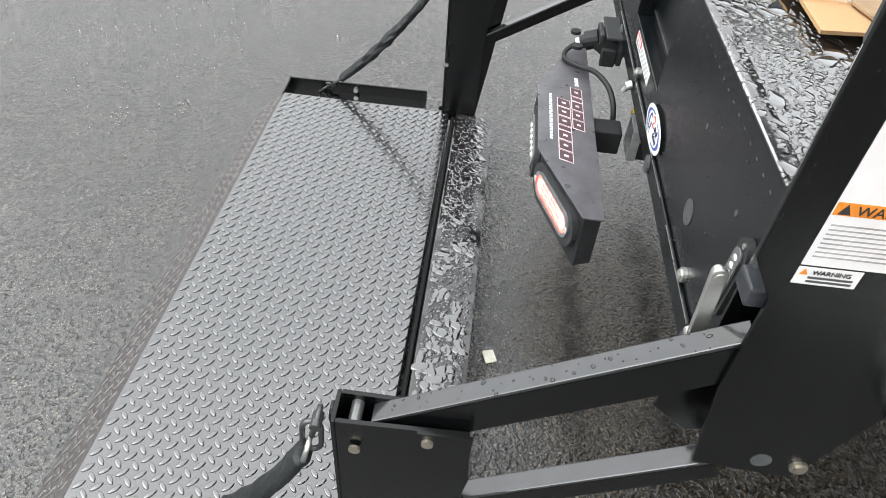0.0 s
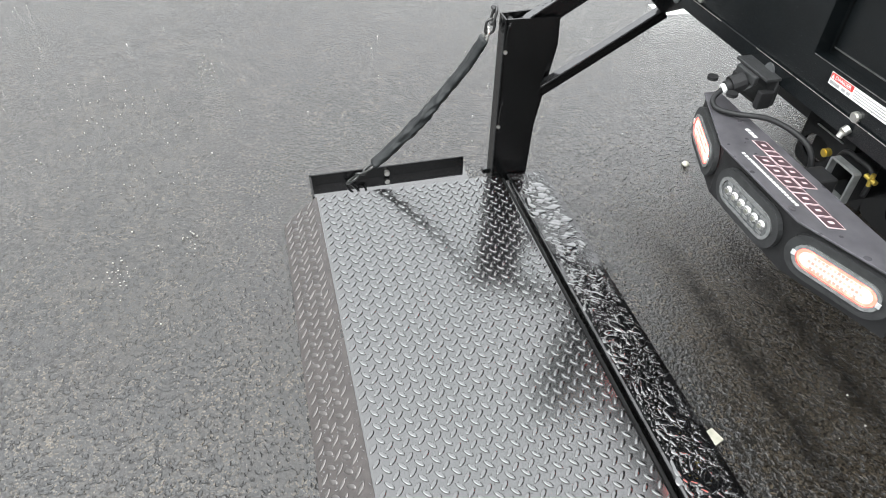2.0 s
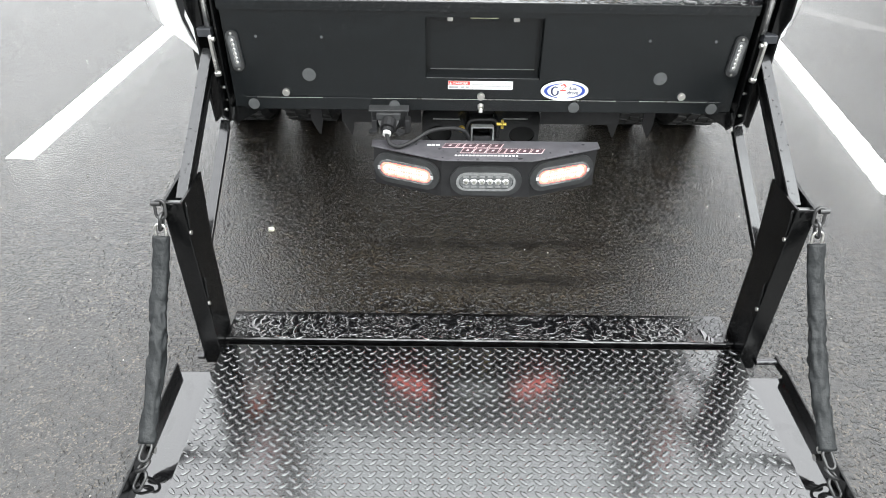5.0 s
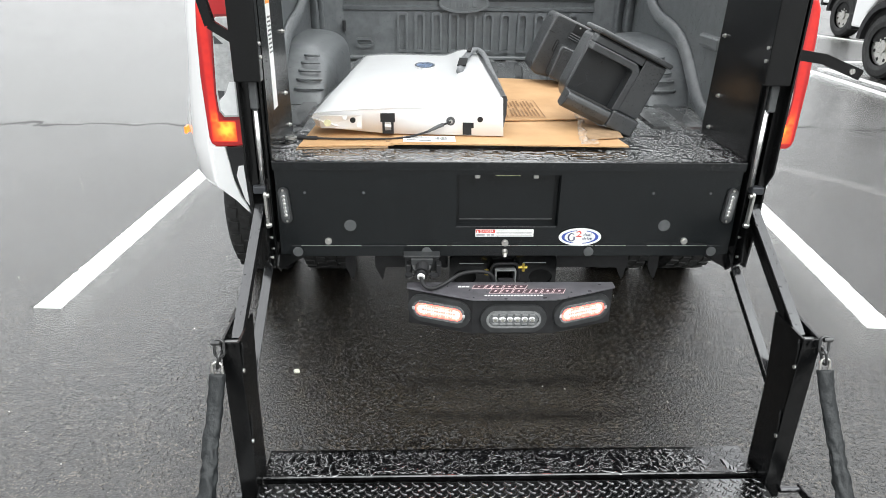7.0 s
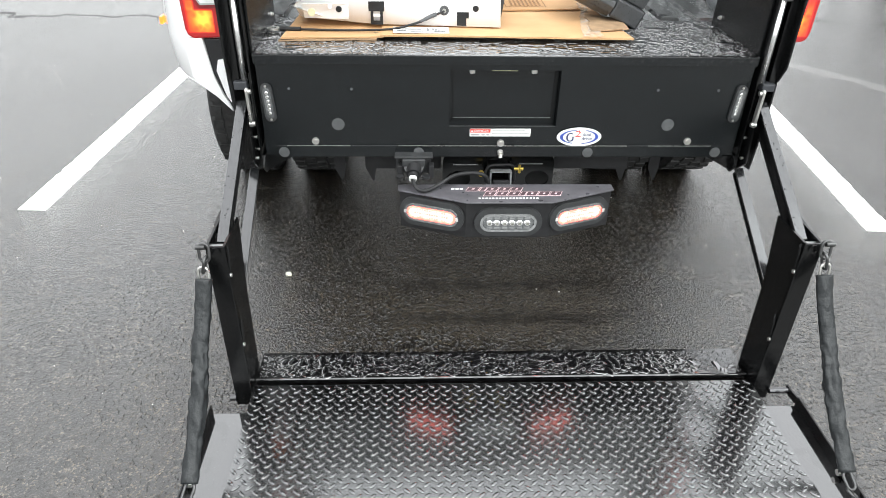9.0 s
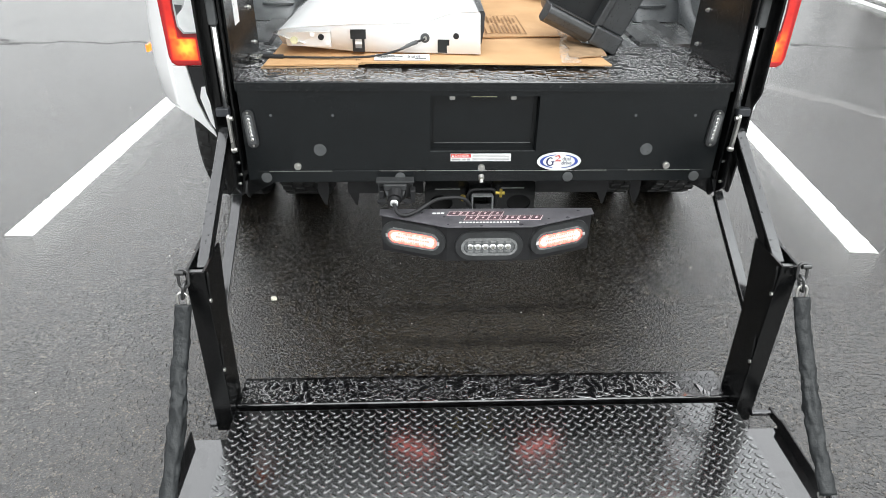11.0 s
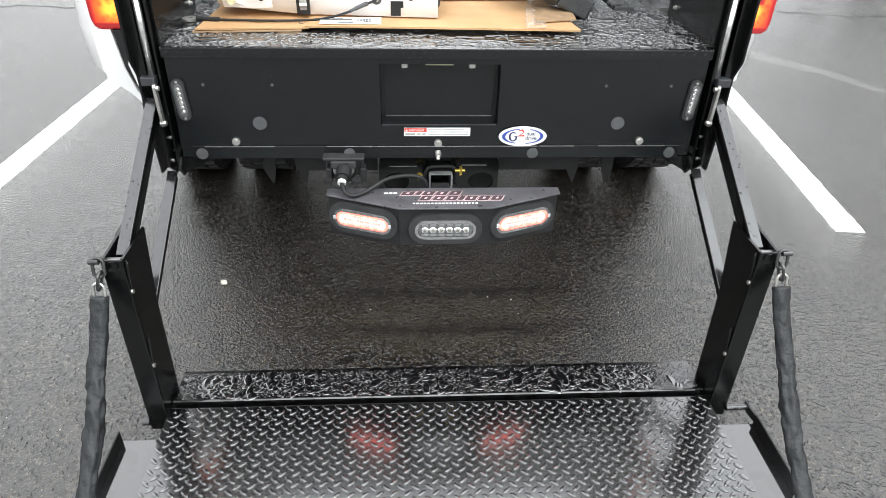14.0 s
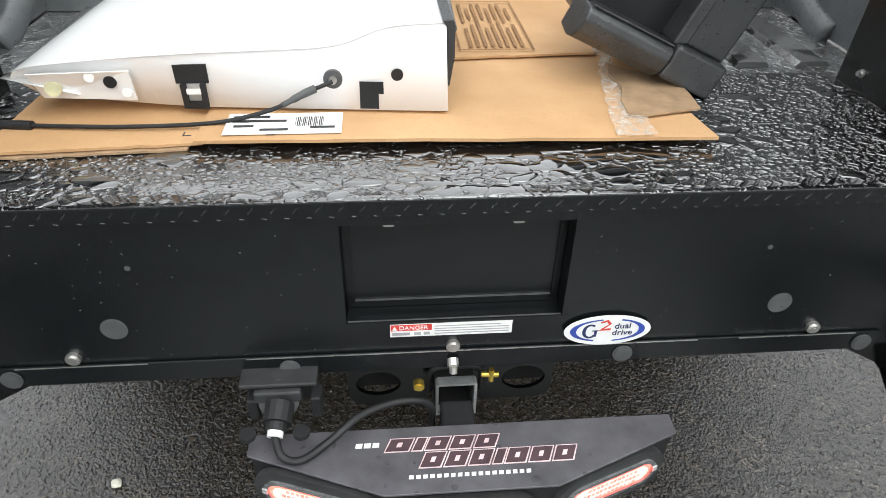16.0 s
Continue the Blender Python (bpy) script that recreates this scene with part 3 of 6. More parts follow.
part("recess_edge", boxed(xs[1] + 0.002, xs[2] - 0.002, 0.0005, 0.002, zs[1] + 0.0018, zs[1] + 0.0032), PINMAT, housing)
for x in (xs[1] + 0.010, xs[2] - 0.012):
    part("recess_fold", boxed(x, x + 0.002, 0.029, 0.0326, zs[1] + 0.008, zs[2] - 0.004), BLACK, housing)
part("recess_fold", boxed(xs[1] + 0.013, xs[2] - 0.013, 0.030, 0.0326, zs[1] + 0.016, zs[1] + 0.018), PINMAT, housing)
# lower lip of the housing, a hair proud, with a bright worn edge
part("lower_lip", boxed(-HALF + 0.03, HALF - 0.03, -0.005, -0.0005, LOW - 0.004, 0.6335, bevel=0.0015), FACE, housing)
for a, b in ((-0.637, -0.452), (-0.313, 0.371), (0.437, 0.627)):
    part("worn_edge", boxed(a, b, -0.0062, -0.0052, 0.6320, 0.6335), STEEL, housing, "thin bare steel edge along the seam")

# deck plate with rounded tail edge
n = 4
outline = [(0.39, TOP), (0.016, TOP), (0.016, TOP - 0.011), (0.39, TOP - 0.011)]
curl = [(0.0155, TOP)] + [(-0.001 - 0.005 * math.sin(a), TOP - 0.005 + 0.005 * math.cos(a)) for a in (radians(90 * k / n) for k in range(n + 1))] + [(-0.006, TOP - 0.027), (-0.001, TOP - 0.027), (-0.001, TOP - 0.011), (0.0155, TOP - 0.011)]
deck = part("deck_plate", prism(outline, "x", -HALF - 0.004, HALF + 0.004), DECK, gate, "black checker-plate deck covered in rain beads")
part("deck_edge", prism(curl, "x", -HALF - 0.004, HALF + 0.004), FACE, deck, smooth=False)
# a film of rain lies over the rounded tail edge
bend = [radians(15 * k) for k in range(5)]
skin = [(0.017, TOP + 0.0007)] + [(-0.001 - 0.0057 * math.sin(a), TOP - 0.005 + 0.0057 * math.cos(a)) for a in bend]
skin += [(-0.001 - 0.0046 * math.sin(a), TOP - 0.005 + 0.0046 * math.cos(a)) for a in reversed(bend)] + [(0.017, TOP - 0.0004)]
part("edge_water", prism(skin, "x", -HALF, HALF), DECK, deck, smooth=True)
part("deck_seam", boxed(-HALF, HALF, 0.186, 0.1885, TOP, TOP + 0.0012), TREAD, deck)
# tread marks wrapped over the tail edge
DARKTREAD = plain("painted_tread", (0.055, 0.055, 0.058), 0.20, metal=0.8, spec=0.8, coat=0.6)
bm = bmesh.new()
for k in range(50):
    x = -HALF + 0.014 + k * 0.028
    rod(bm, (x - 0.0065, -0.0054, TOP - 0.017), (x + 0.0065, -0.0040, TOP - 0.002), 0.0016, 6)
    rod(bm, (x + 0.010, -0.0054, TOP - 0.0245), (x + 0.016, -0.0054, TOP - 0.0255), 0.0014, 6)
part("edge_tread", bm, DARKTREAD, deck, kind="stuff")


def bare_deck(x, y):
    return not (-0.64 < x < 0.375 and y > 0.128)


def flow(x, y):
    return noise.noise((x * 4.5, y * 7.0, 3.7))


# fine beads all over the deck, and thin sheets of water where the beads have run together
drops("deck_rain", scatter(-HALF, HALF, 0.0, 0.385, 0.0098, 11, 0.0020, 0.0068, 0.0014, lambda x, y: bare_deck(x, y) and noise.noise((x * 14, y * 14, 1)) > -0.48, 0.85, lambda y: TOP), RAIN, deck, 21, n=9, swing=0.7)
drops("deck_water", scatter(-HALF, HALF, 0.004, 0.375, 0.0205, 13, 0.0080, 0.0215, 0.0021, lambda x, y: bare_deck(x, y) and (flow(x, y) > -0.10 and x < 0.3 or noise.noise((x * 11, y * 11, 8)) > 0.22), 0.80, lambda y: TOP), RAIN, deck, 23, n=22, swing=0.5)
drops("face_rain", scatter(-HALF + 0.02, HALF - 0.02, -0.885, -0.61, 0.024, 12, 0.0007, 0.0016, 0.0010, lambda x, y: not (-0.17 < x < 0.16 and -0.862 < y < -0.685), 0.55), DARKDROP, housing, 22, Matrix(((1, 0, 0, 0), (0, 0, -1, -0.0004), (0, -1, 0, 0), (0, 0, 0, 1))), 7)


def socket_bolt(x, y, z, r=0.0085):
    bm = bmesh.new()
    rod(bm, (x, y, z), (x, y - 0.006, z), r * 1.25, 16)
    rod(bm, (x, y - 0.006, z), (x, y - 0.009, z), r * 0.85, 12)
    rod(bm, (x, y - 0.0092, z), (x, y - 0.0096, z), r * 0.4, 6)
    return bm


for x, z in ((-0.553, 0.6465), (0.553, 0.6465), (-0.008, 0.6405)):
    part("bolt", socket_bolt(x, 0.0, z), STEEL, housing, "bright zinc socket bolt")
part("latch_pin", rods(((-0.008, -0.006, 0.616), (-0.008, -0.016, 0.610), 0.009), ((-0.008, -0.016, 0.610), (-0.008, -0.020, 0.600), 0.006)), STEEL, housing)
for x, z, r in ((-0.484, 0.698, 0.0185), (0.484, 0.698, 0.0185), (-0.647, 0.613, 0.0155), (-0.251, 0.612, 0.0155), (0.255, 0.612, 0.0155), (0.643, 0.613, 0.0155)):
    part("hole_plug", rods(((x, -0.0055, z), (x, -0.0085, z), r), ((x, -0.0085, z), (x, -0.0095, z), r * 0.8), seg=24) if z < 0.65 else rods(((x, 0.001, z), (x, -0.0012, z), r), seg=24), GREYCAP, housing, "round grey plastic plug")
for x in (-0.44, 0.436, -0.615, 0.612):
    part("small_hole", rods(((x, 0.001, 0.803), (x, -0.0008, 0.803), 0.004)), GREYCAP, housing)


def side_marker(side):
    """Narrow clear LED lamp at the housing's end."""
    m = pose(side * 0.675, -0.004, 0.764, 0, side * 4, 0)
    turned = m @ pose(0, 0, 0, 0, 90, 0)
    base = part("marker_lamp", moved(prism(oval(0.112, 0.032), "y", -0.005, 0.0035), turned), GROMMET, housing, "narrow side marker lamp in a black base")
    part("marker_lens", moved(prism(oval(0.088, 0.022), "y", -0.0085, -0.0051, 0.001), turned), LENSCLEAR, base, "clear ribbed lens")
    for k in range(6):
        bm = bmesh.new()
        rod(bm, (0, -0.0085, -0.03 + 0.012 * k), (0, -0.0105, -0.03 + 0.012 * k), 0.0056, 10, 0.0040)
        part("led_cup", moved(bm, m), CHROME, base)
        part("led", moved(rods(((0, -0.0105, -0.03 + 0.012 * k), (0, -0.0112, -0.03 + 0.012 * k), 0.0022), seg=8), m), LEDDARK, base)
    for k in (-1, 1):
        part("screw", moved(rods(((0, -0.005, 0.049 * k), (0, -0.0065, 0.049 * k), 0.0035)), m), STEEL, base)


def column(s):
    """Upright at one end of the housing, built for the right side and flipped for the left."""
    up = 1.42
    # inner wing plate against the bed side
    bm = prism([(0.005, TOP + 0.001), (0.36, TOP + 0.001), (0.32, up), (0.005, up)], "x", 0.703, 0.709)
    wing = part("wing_plate", flip(bm, s), BLACK, gate, "black steel side plate speckled with raindrops")
    for y, z in ((0.30, 0.935), (0.27, 1.045), (0.30, 1.23)):
        part("wing_bolt", flip(rods(((0.703, y, z), (0.694, y, z), 0.0045), ((0.703, y, z), (0.700, y, z), 0.007)), s), STEEL, wing)
    # outer plate, down past the housing
    bm = prism([(0.003, 0.551), (0.12, 0.540), (0.165, 0.68), (0.165, up), (-0.044, up), (-0.044, 0.88), (-0.014, 0.83), (-0.014, 0.70)], "x", 0.765, 0.771, 0.001)
    outer = part("outer_plate", flip(bm, s), BLACK, gate, "black steel outer column plate")
    part("plate_bolt", flip(rods(((0.771, 0.120, 0.568), (0.775, 0.120, 0.568), 0.0105), ((0.775, 0.120, 0.568), (0.778, 0.120, 0.568), 0.007)), s), BRASSY, outer)
    part("plate_plug", flip(rods(((0.771, 0.076, 0.572), (0.7725, 0.076, 0.572), 0.012)), s), GREYCAP, outer)
    # rear channel: web and inner cheek
    bm = bmesh.new()
    block(bm, 0.746, 0.765, -0.012, -0.006, 0.83, up)
    block(bm, 0.746, 0.751, -0.0055, 0.12, 0.83, up)
    part("column_web", flip(bm, s), BLACK, gate)
    bm = bmesh.new()
    block(bm, 0.711, 0.716, -0.015, 0.12, 0.565, up)
    part("inner_cheek", flip(bm, s), BLACK, gate)
    part("column_back", flip(boxed(0.7165, 0.7455, 0.05, 0.056, 0.83, up), s), BLACK, gate)
    # upper sheath
    sx = -0.018 if s > 0 else 0.0
    sh = part("column_sheath", flip(boxed(0.7005 + sx, 0.774 + sx, -0.052, -0.0155, 1.135, up, bevel=0.004), s), BLACK, gate, "black steel column sheath")
    for z in (1.20, 1.235):
        part("sheath_bolt", flip(rods(((0.7005 + sx, -0.035, z), (0.696 + sx, -0.035, z), 0.005)), s), STEEL, sh)
    # ram rod
    part("ram_rod", flip(rods(((0.733 + sx * 0.5, -0.012, 0.83), (0.733 + sx * 0.5, -0.012, 1.06), 0.0085), seg=20), s), CHROME, gate, "bright chromed hydraulic rod", smooth=True)
    part("ram_collar", flip(boxed(0.722, 0.744, -0.024, 0.0, 1.055, 1.16, bevel=0.004), s), GREYCAP, gate)
    part("rod_bracket", flip(boxed(0.724, 0.760, -0.028, 0.0, 0.808, 0.831, bevel=0.003), s), BRACKET, gate, "grey steel rod bracket")
    # bright link plate hanging from the bracket
    loop = [(a, b) for a, b in oval(0.116, 0.017)]
    bm = prism(loop, "x", 0.714, 0.722, 0.0015)
    link = part("link_plate", flip(moved(bm, pose(0.004, -0.040, 0.762, 93, 0, 0)), s), STEEL, gate, "bright zinc link with two pins")
    for z in (0.715, 0.808):
        part("pin", flip(rods(((0.7115, -0.041, z), (0.727, -0.041, z), 0.0065)), s), STEEL, link)
    # gusset plates under the housing
    bm = prism([(-0.035, 0.70), (0.10, 0.70), (0.10, 0.58), (0.0, 0.553), (-0.05, 0.595)], "x", 0.724, 0.729)
    gus = part("gusset", flip(bm, s), BLACK, gate, "black pivot gusset with bolt holes")
    for y, z in ((-0.02, 0.600), (0.012, 0.615), (-0.005, 0.66)):
        part("gusset_bolt", flip(rods(((0.724, y, z), (0.720, y, z), 0.0045)), s), STEEL, gus)
    bm = prism([(-0.003, 0.60), (0.10, 0.60), (0.06, 0.553), (0.0, 0.545), (-0.03, 0.575)], "x", 0.7045, 0.7105)
    part("end_gusset", flip(bm, s), BLACK, gate)
    part("brace", flip(prism([(0.62, 0.5965), (0.7045, 0.5965), (0.7045, 0.55)], "y", 0.004, 0.012), s), BLACK, gate)


A0, A1 = Vector((0, 0.0, 0.769)), Vector((0, -0.385, 0.538))
B0, B1 = Vector((0, 0.030, 0.544)), Vector((0, -0.345, 0.322))


def arm(s, a, b, x0, x1, deep, name, label):
    """A slanted channel arm: flat top, outer web, and a shallow open side inwards."""
    d = (b - a).normalized()
    nrm = Vector((0, d.z, -d.y)) * (1 if d.y < 0 else -1)
    nrm = nrm if nrm.z > 0 else -nrm
    bm = bmesh.new()
    sec = [(x1 - 0.006, -0.006), (x1, -0.006), (x1, -deep), (x0 + 0.008, -deep), (x0 + 0.008, -deep + 0.006), (x1 - 0.006, -deep + 0.006)]
    ends = []
    for p in (a, b):
        ends.append([bm.verts.new((x, p.y + nrm.y * h, p.z + nrm.z * h)) for x, h in sec])
    for k in range(6):
        bm.faces.new((ends[0][k], ends[0][(k + 1) % 6], ends[1][(k + 1) % 6], ends[1][k]))
    bm.faces.new(ends[0])
    bm.faces.new(ends[1])
    ob = part(name, flip(bm, s), BLACK, gate, label)
    part("arm_top", flip(prism([(p.y, p.z) for p in (a, b, b + nrm * -0.0058, a + nrm * -0.0058)], "x", x0, x1, 0.0015), s), WETSHEEN, ob, "wet top flange with its sky sheen painted in")
    q = [a + nrm * (-deep + 0.0065), b + nrm * (-deep + 0.0065), b + nrm * -0.0065, a + nrm * -0.0065]
    part("arm_web", flip(prism([(p.y, p.z) for p in q], "x", x0 + 0.010, x0 + 0.014), s), BLACK, ob)
    part("arm_seam", flip(prism([(p.y, p.z) for p in (a + nrm * -deep * 0.42, b + nrm * -deep * 0.42, b + nrm * -deep * 0.52, a + nrm * -deep * 0.52)], "x", x0 + 0.0075, x0 + 0.0099), s), BLACK, ob)
    return ob


def post(s):
    """Folded channel post that carries the platform."""
    bm = bmesh.new()
    x0, x1, y0 = 0.731, 0.779, -0.432
    block(bm, x0, x1, y0, y0 + 0.006, 0.012, 0.552, bevel=0.0015)
    prism([(y0 + 0.0065, 0.03), (-0.322, 0.035), (-0.311, 0.345), (-0.278, 0.548), (y0 + 0.0065, 0.552)], "x", x0, x0 + 0.006, bm=bm)
    prism([(y0 + 0.0065, 0.03), (-0.322, 0.035), (-0.256, 0.45), (-0.262, 0.557), (y0 + 0.0065, 0.552)], "x", x1 - 0.006, x1, bm=bm)
    p = part("post", flip(bm, s), BLACK, gate, "black folded steel channel post")
    part("doubler", flip(prism([(-0.325, 0.30), (-0.262, 0.42), (-0.258, 0.557), (-0.325, 0.555)], "x", x1, x1 + 0.004), s), BLACK, p)
    for y, z in ((-0.402, 0.505), (-0.312, 0.538)):
        part("post_bolt", flip(rods(((x1 + 0.004, y, z), (x1 + 0.008, y, z), 0.0075)), s), BRASSY, p)
    part("post_cap", flip(rods(((x0 + 0.024, y0 - 0.0005, 0.538), (x0 + 0.024, y0 - 0.004, 0.538), 0.013)), s), BLACK, p)
    part("post_pin", flip(rods(((x0 + 0.003, -0.405, 0.535), (x1 - 0.003, -0.405, 0.535), 0.008)), s), PINMAT, p)
    for z in (0.475, 0.245):
        part("post_screw", flip(rods(((x0, -0.425, z - 0.012), (x0 - 0.004, -0.425, z - 0.012), 0.0055)), s), STEEL, p)
        part("post_slot", flip(tube(smooth_line([(x0 - 0.001, -0.415, z + 0.065), (x0 - 0.004, -0.421, z + 0.062), (x0 - 0.002, -0.424, z + 0.03), (x0 - 0.001, -0.424, z)], 4), 0.0035, 8), s), BLACK, p)
    # foot link to the wing tray
    part("foot_pin", flip(rods(((x1 - 0.004, -0.438, 0.046), (0.836 if s > 0 else 0.792, -0.438, 0.046), 0.009), seg=16), s), DARKTREAD, p)
    if s < 0:
        return
    part("foot_link", flip(prism([(-0.45, 0.034), (-0.425, 0.034), (-0.425, 0.058), (-0.45, 0.058), (-0.512, 0.068), (-0.512, 0.046)], "x", 0.8325, 0.8380), s), BLACK, p)


def wing_tray(s):
    """Wet angle iron beside the platform: flat sole, upright outer flange and a closed tail end."""
    z = 0.040
    tray = part("side_tray", flip(prism([(0.732, -0.494), (0.826, -0.494), (0.826, -0.968), (0.732, -0.968)], "z", z - 0.008, z), s), TRAY, gate, "wet black steel side tray with a raised lip")
    part("tray_lip", flip(boxed(0.8265, 0.8320, -0.974, -0.494, 0.006, 0.075, bevel=0.0012), s), BLACK, tray)
    part("tray_end", flip(prism([(0.7325, 0.006), (0.8260, 0.006), (0.8260, 0.073), (0.7325, 0.069)], "y", -0.9735, -0.9685, 0.001), s), BLACK, tray)
    part("tray_bolt", flip(rods(((0.8265, -0.740, 0.055), (0.815, -0.740, 0.055), 0.0085), ((0.8320, -0.740, 0.055), (0.836, -0.740, 0.055), 0.011)), s), STEEL, tray)


def chain_link(m, l=0.046, w=0.024, r=0.0038):
    pts = [Vector((x, 0, z)) for z, x in oval(l, w, 20)]
    pts = [p for k, p in enumerate(pts) if k == 0 or (p - pts[k - 1]).length > 1e-4]
    if (pts[0] - pts[-1]).length < 1e-4:
        pts.pop()
    return moved(tube(pts, r, 8, close=True), m)


def chain(s):
    """Sleeved chain from the post's top to the tray's lip."""
    c = thing("support_chain", "steel chain in a wrinkled black nylon sleeve", "chain", group="platform chains")
    line = smooth_line([(0.784, -0.468, 0.482), (0.788, -0.513, 0.405), (0.792, -0.575, 0.325), (0.790, -0.628, 0.262), (0.796, -0.705, 0.180), (0.800, -0.782, 0.108)], 14)
    bm = bmesh.new()
    rings = []
    seg = 28
    for i, q in enumerate(line):
        d = (line[min(i + 1, len(line) - 1)] - line[max(i - 1, 0)]).normalized()
        u = d.cross(Vector((0, 1, 0.25))).normalized()
        w = u.cross(d)
        ring_ = []
        f = i / (len(line) - 1)
        fold = 0.35 + 0.65 * math.exp(-((f - 0.62) / 0.22) ** 2)
        for k in range(seg):
            a = 2 * math.pi * k / seg
            rr = 1 + fold * 0.42 * noise.noise((math.cos(a) * 1.7 + s * 7 + 2 * f, math.sin(a) * 1.7, f * 17)) + 0.10 * noise.noise((math.cos(a) * 3 + s * 3, math.sin(a) * 3, f * 40))
            ring_.append(bm.verts.new(q + u * (0.0200 * math.cos(a) * rr) + w * (0.0105 * math.sin(a) * rr * (1 + 0.5 * fold))))
        rings.append(ring_)
    for a, b in zip(rings, rings[1:]):
        for k in range(seg):
            bm.faces.new((a[k], a[(k + 1) % seg], b[(k + 1) % seg], b[k]))
    bm.faces.new(rings[0])
    bm.faces.new(rings[-1])
    part("sleeve", flip(bm, s), CLOTH, c, "wrinkled black nylon sleeve", smooth=True)
    for k, (p, turn) in enumerate((((0.777, -0.449, 0.546), 0), ((0.779, -0.456, 0.516), 90), ((0.784, -0.464, 0.488), 0), ((0.801, -0.796, 0.096), 20), ((0.803, -0.822, 0.076), 100), ((0.805, -0.848, 0.058), 30))):
        lean = -14 if k < 3 else -50
        part("link", flip(chain_link(pose(*p, lean, 0, turn)), s), STEEL if k in (2,) else CHAINMAT, c, smooth=True)
    part("shackle_bolt", flip(rods(((0.774, -0.445, 0.560), (0.796, -0.445, 0.560), 0.007)), s), CHAINMAT, c)
    return c


TRAY = wet_plate("wet_tray_paint", 0.9, film=1.0, dry=0.08, edge=0.05, ior=2.2)
CHAINMAT = plain("dark_chain", (0.10, 0.10, 0.10), 0.35, 0.8, vary=0.3)

for s in (1, -1):
    side_marker(s)
    column(s)
    arm(s, A0, A1, 0.737, 0.7645, 0.058, "upper_arm", "black steel upper lift arm, top face wet and shining")
    arm(s, B0, B1, 0.737, 0.7645, 0.036, "lower_arm", "black steel lower lift arm")
    post(s)
    wing_tray(s)
    chain(s)

# platform: flat plate and a sloping lip that meets the ground
PX = 0.728


def plat_z(y):
    return 0.060 + 0.012 * (-0.405 - y) / 0.558


CREASE, TIP = -0.963, -1.067


def lip_z(y):
    return ground_z(TIP) + 0.008 + (plat_z(CREASE) - ground_z(TIP) - 0.008) * (y - TIP) / (CREASE - TIP)


edge_round = [(-0.405 - 0.004 * (1 - math.sin(a)), plat_z(-0.405) - 0.004 * (1 - math.cos(a))) for a in (radians(18 * k) for k in range(6))]
platform = part("platform", prism([(CREASE, plat_z(CREASE))] + edge_round + [(-0.405, 0.028), (CREASE, 0.026)], "x", -PX, PX), PLATE, gate, "wet black checker-plate lift platform lying on the ground")
t = checker_treads(-PX, PX, CREASE + 0.004, -0.408, plat_z)
t.parent = platform
tagged(t, kind="stuff")
t = checker_treads(-PX, PX, TIP + 0.004, CREASE - 0.003, lip_z, material=LIPTREAD)
t.parent = platform
tagged(t, kind="stuff")
part("sloping_lip", prism([(CREASE - 0.0005, plat_z(CREASE)), (TIP, lip_z(TIP)), (TIP, ground_z(TIP) + 0.001), (CREASE - 0.0005, 0.026)], "x", -PX, PX), LIP, platform, "worn sloping entry lip of dark checker plate")
part("plate_edge", boxed(-PX - 0.0028, -PX - 0.0003, CREASE, -0.41, 0.028, 0.0575), WETSHEEN, platform)
part("plate_edge", boxed(PX + 0.0003, PX + 0.0028, CREASE, -0.41, 0.028, 0.0575), WETSHEEN, platform)
drops("plate_rain", scatter(-PX + 0.004, PX - 0.004, CREASE + 0.004, -0.41, 0.0105, 61, 0.0005, 0.0017, 0.0009, lambda x, y: noise.noise((x * 9, y * 9, 2)) > -0.25, 0.6, plat_z), RAIN, platform, 62, n=6)
drops("lip_rain", scatter(-PX + 0.004, PX - 0.004, TIP + 0.004, CREASE - 0.002, 0.0075, 63, 0.0006, 0.0022, 0.0010, None, 0.75, lip_z), RAIN, platform, 64, n=6)
part("hinge_rod", rods(((-0.73, -0.394, 0.040), (0.73, -0.394, 0.040), 0.006)), HOLE, gate)
part("hinge_bar", boxed(-0.73, 0.73, -0.401, -0.386, 0.012, 0.030, bevel=0.003), BLACK, gate, "black hinge bar along the platform")


def flap_z(y):
    return 0.062 - 0.006 * (y + 0.378) / 0.116


roll = [(-0.378 - 0.006 * math.sin(a), 0.056 + 0.006 * math.cos(a)) for a in (radians(20 * k) for k in range(7))]
flap = part("rear_flap", prism([(-0.262, flap_z(-0.262))] + roll + [(-0.380, 0.030), (-0.262, 0.030)], "x", -PX, PX), FLAP, gate, "checker-plate strip flooded with rainwater")
t = checker_treads(-PX + 0.004, PX - 0.004, -0.374, -0.264, flap_z, material=FLAPTREAD, high=0.0013)
t.parent = flap
tagged(t, kind="stuff")
drops("flap_water", scatter(-PX + 0.015, PX - 0.015, -0.370, -0.272, 0.0170, 71, 0.0065, 0.0165, 0.0023, lambda x, y: noise.noise((x * 12, y * 12, 5)) > -0.15, 0.80, flap_z), RAIN, flap, 72, n=20)
drops("flap_rain", scatter(-PX + 0.006, PX - 0.006, -0.374, -0.266, 0.0078, 73, 0.0012, 0.0042, 0.0022, None, 0.75, flap_z), RAIN, flap, 74, n=8)


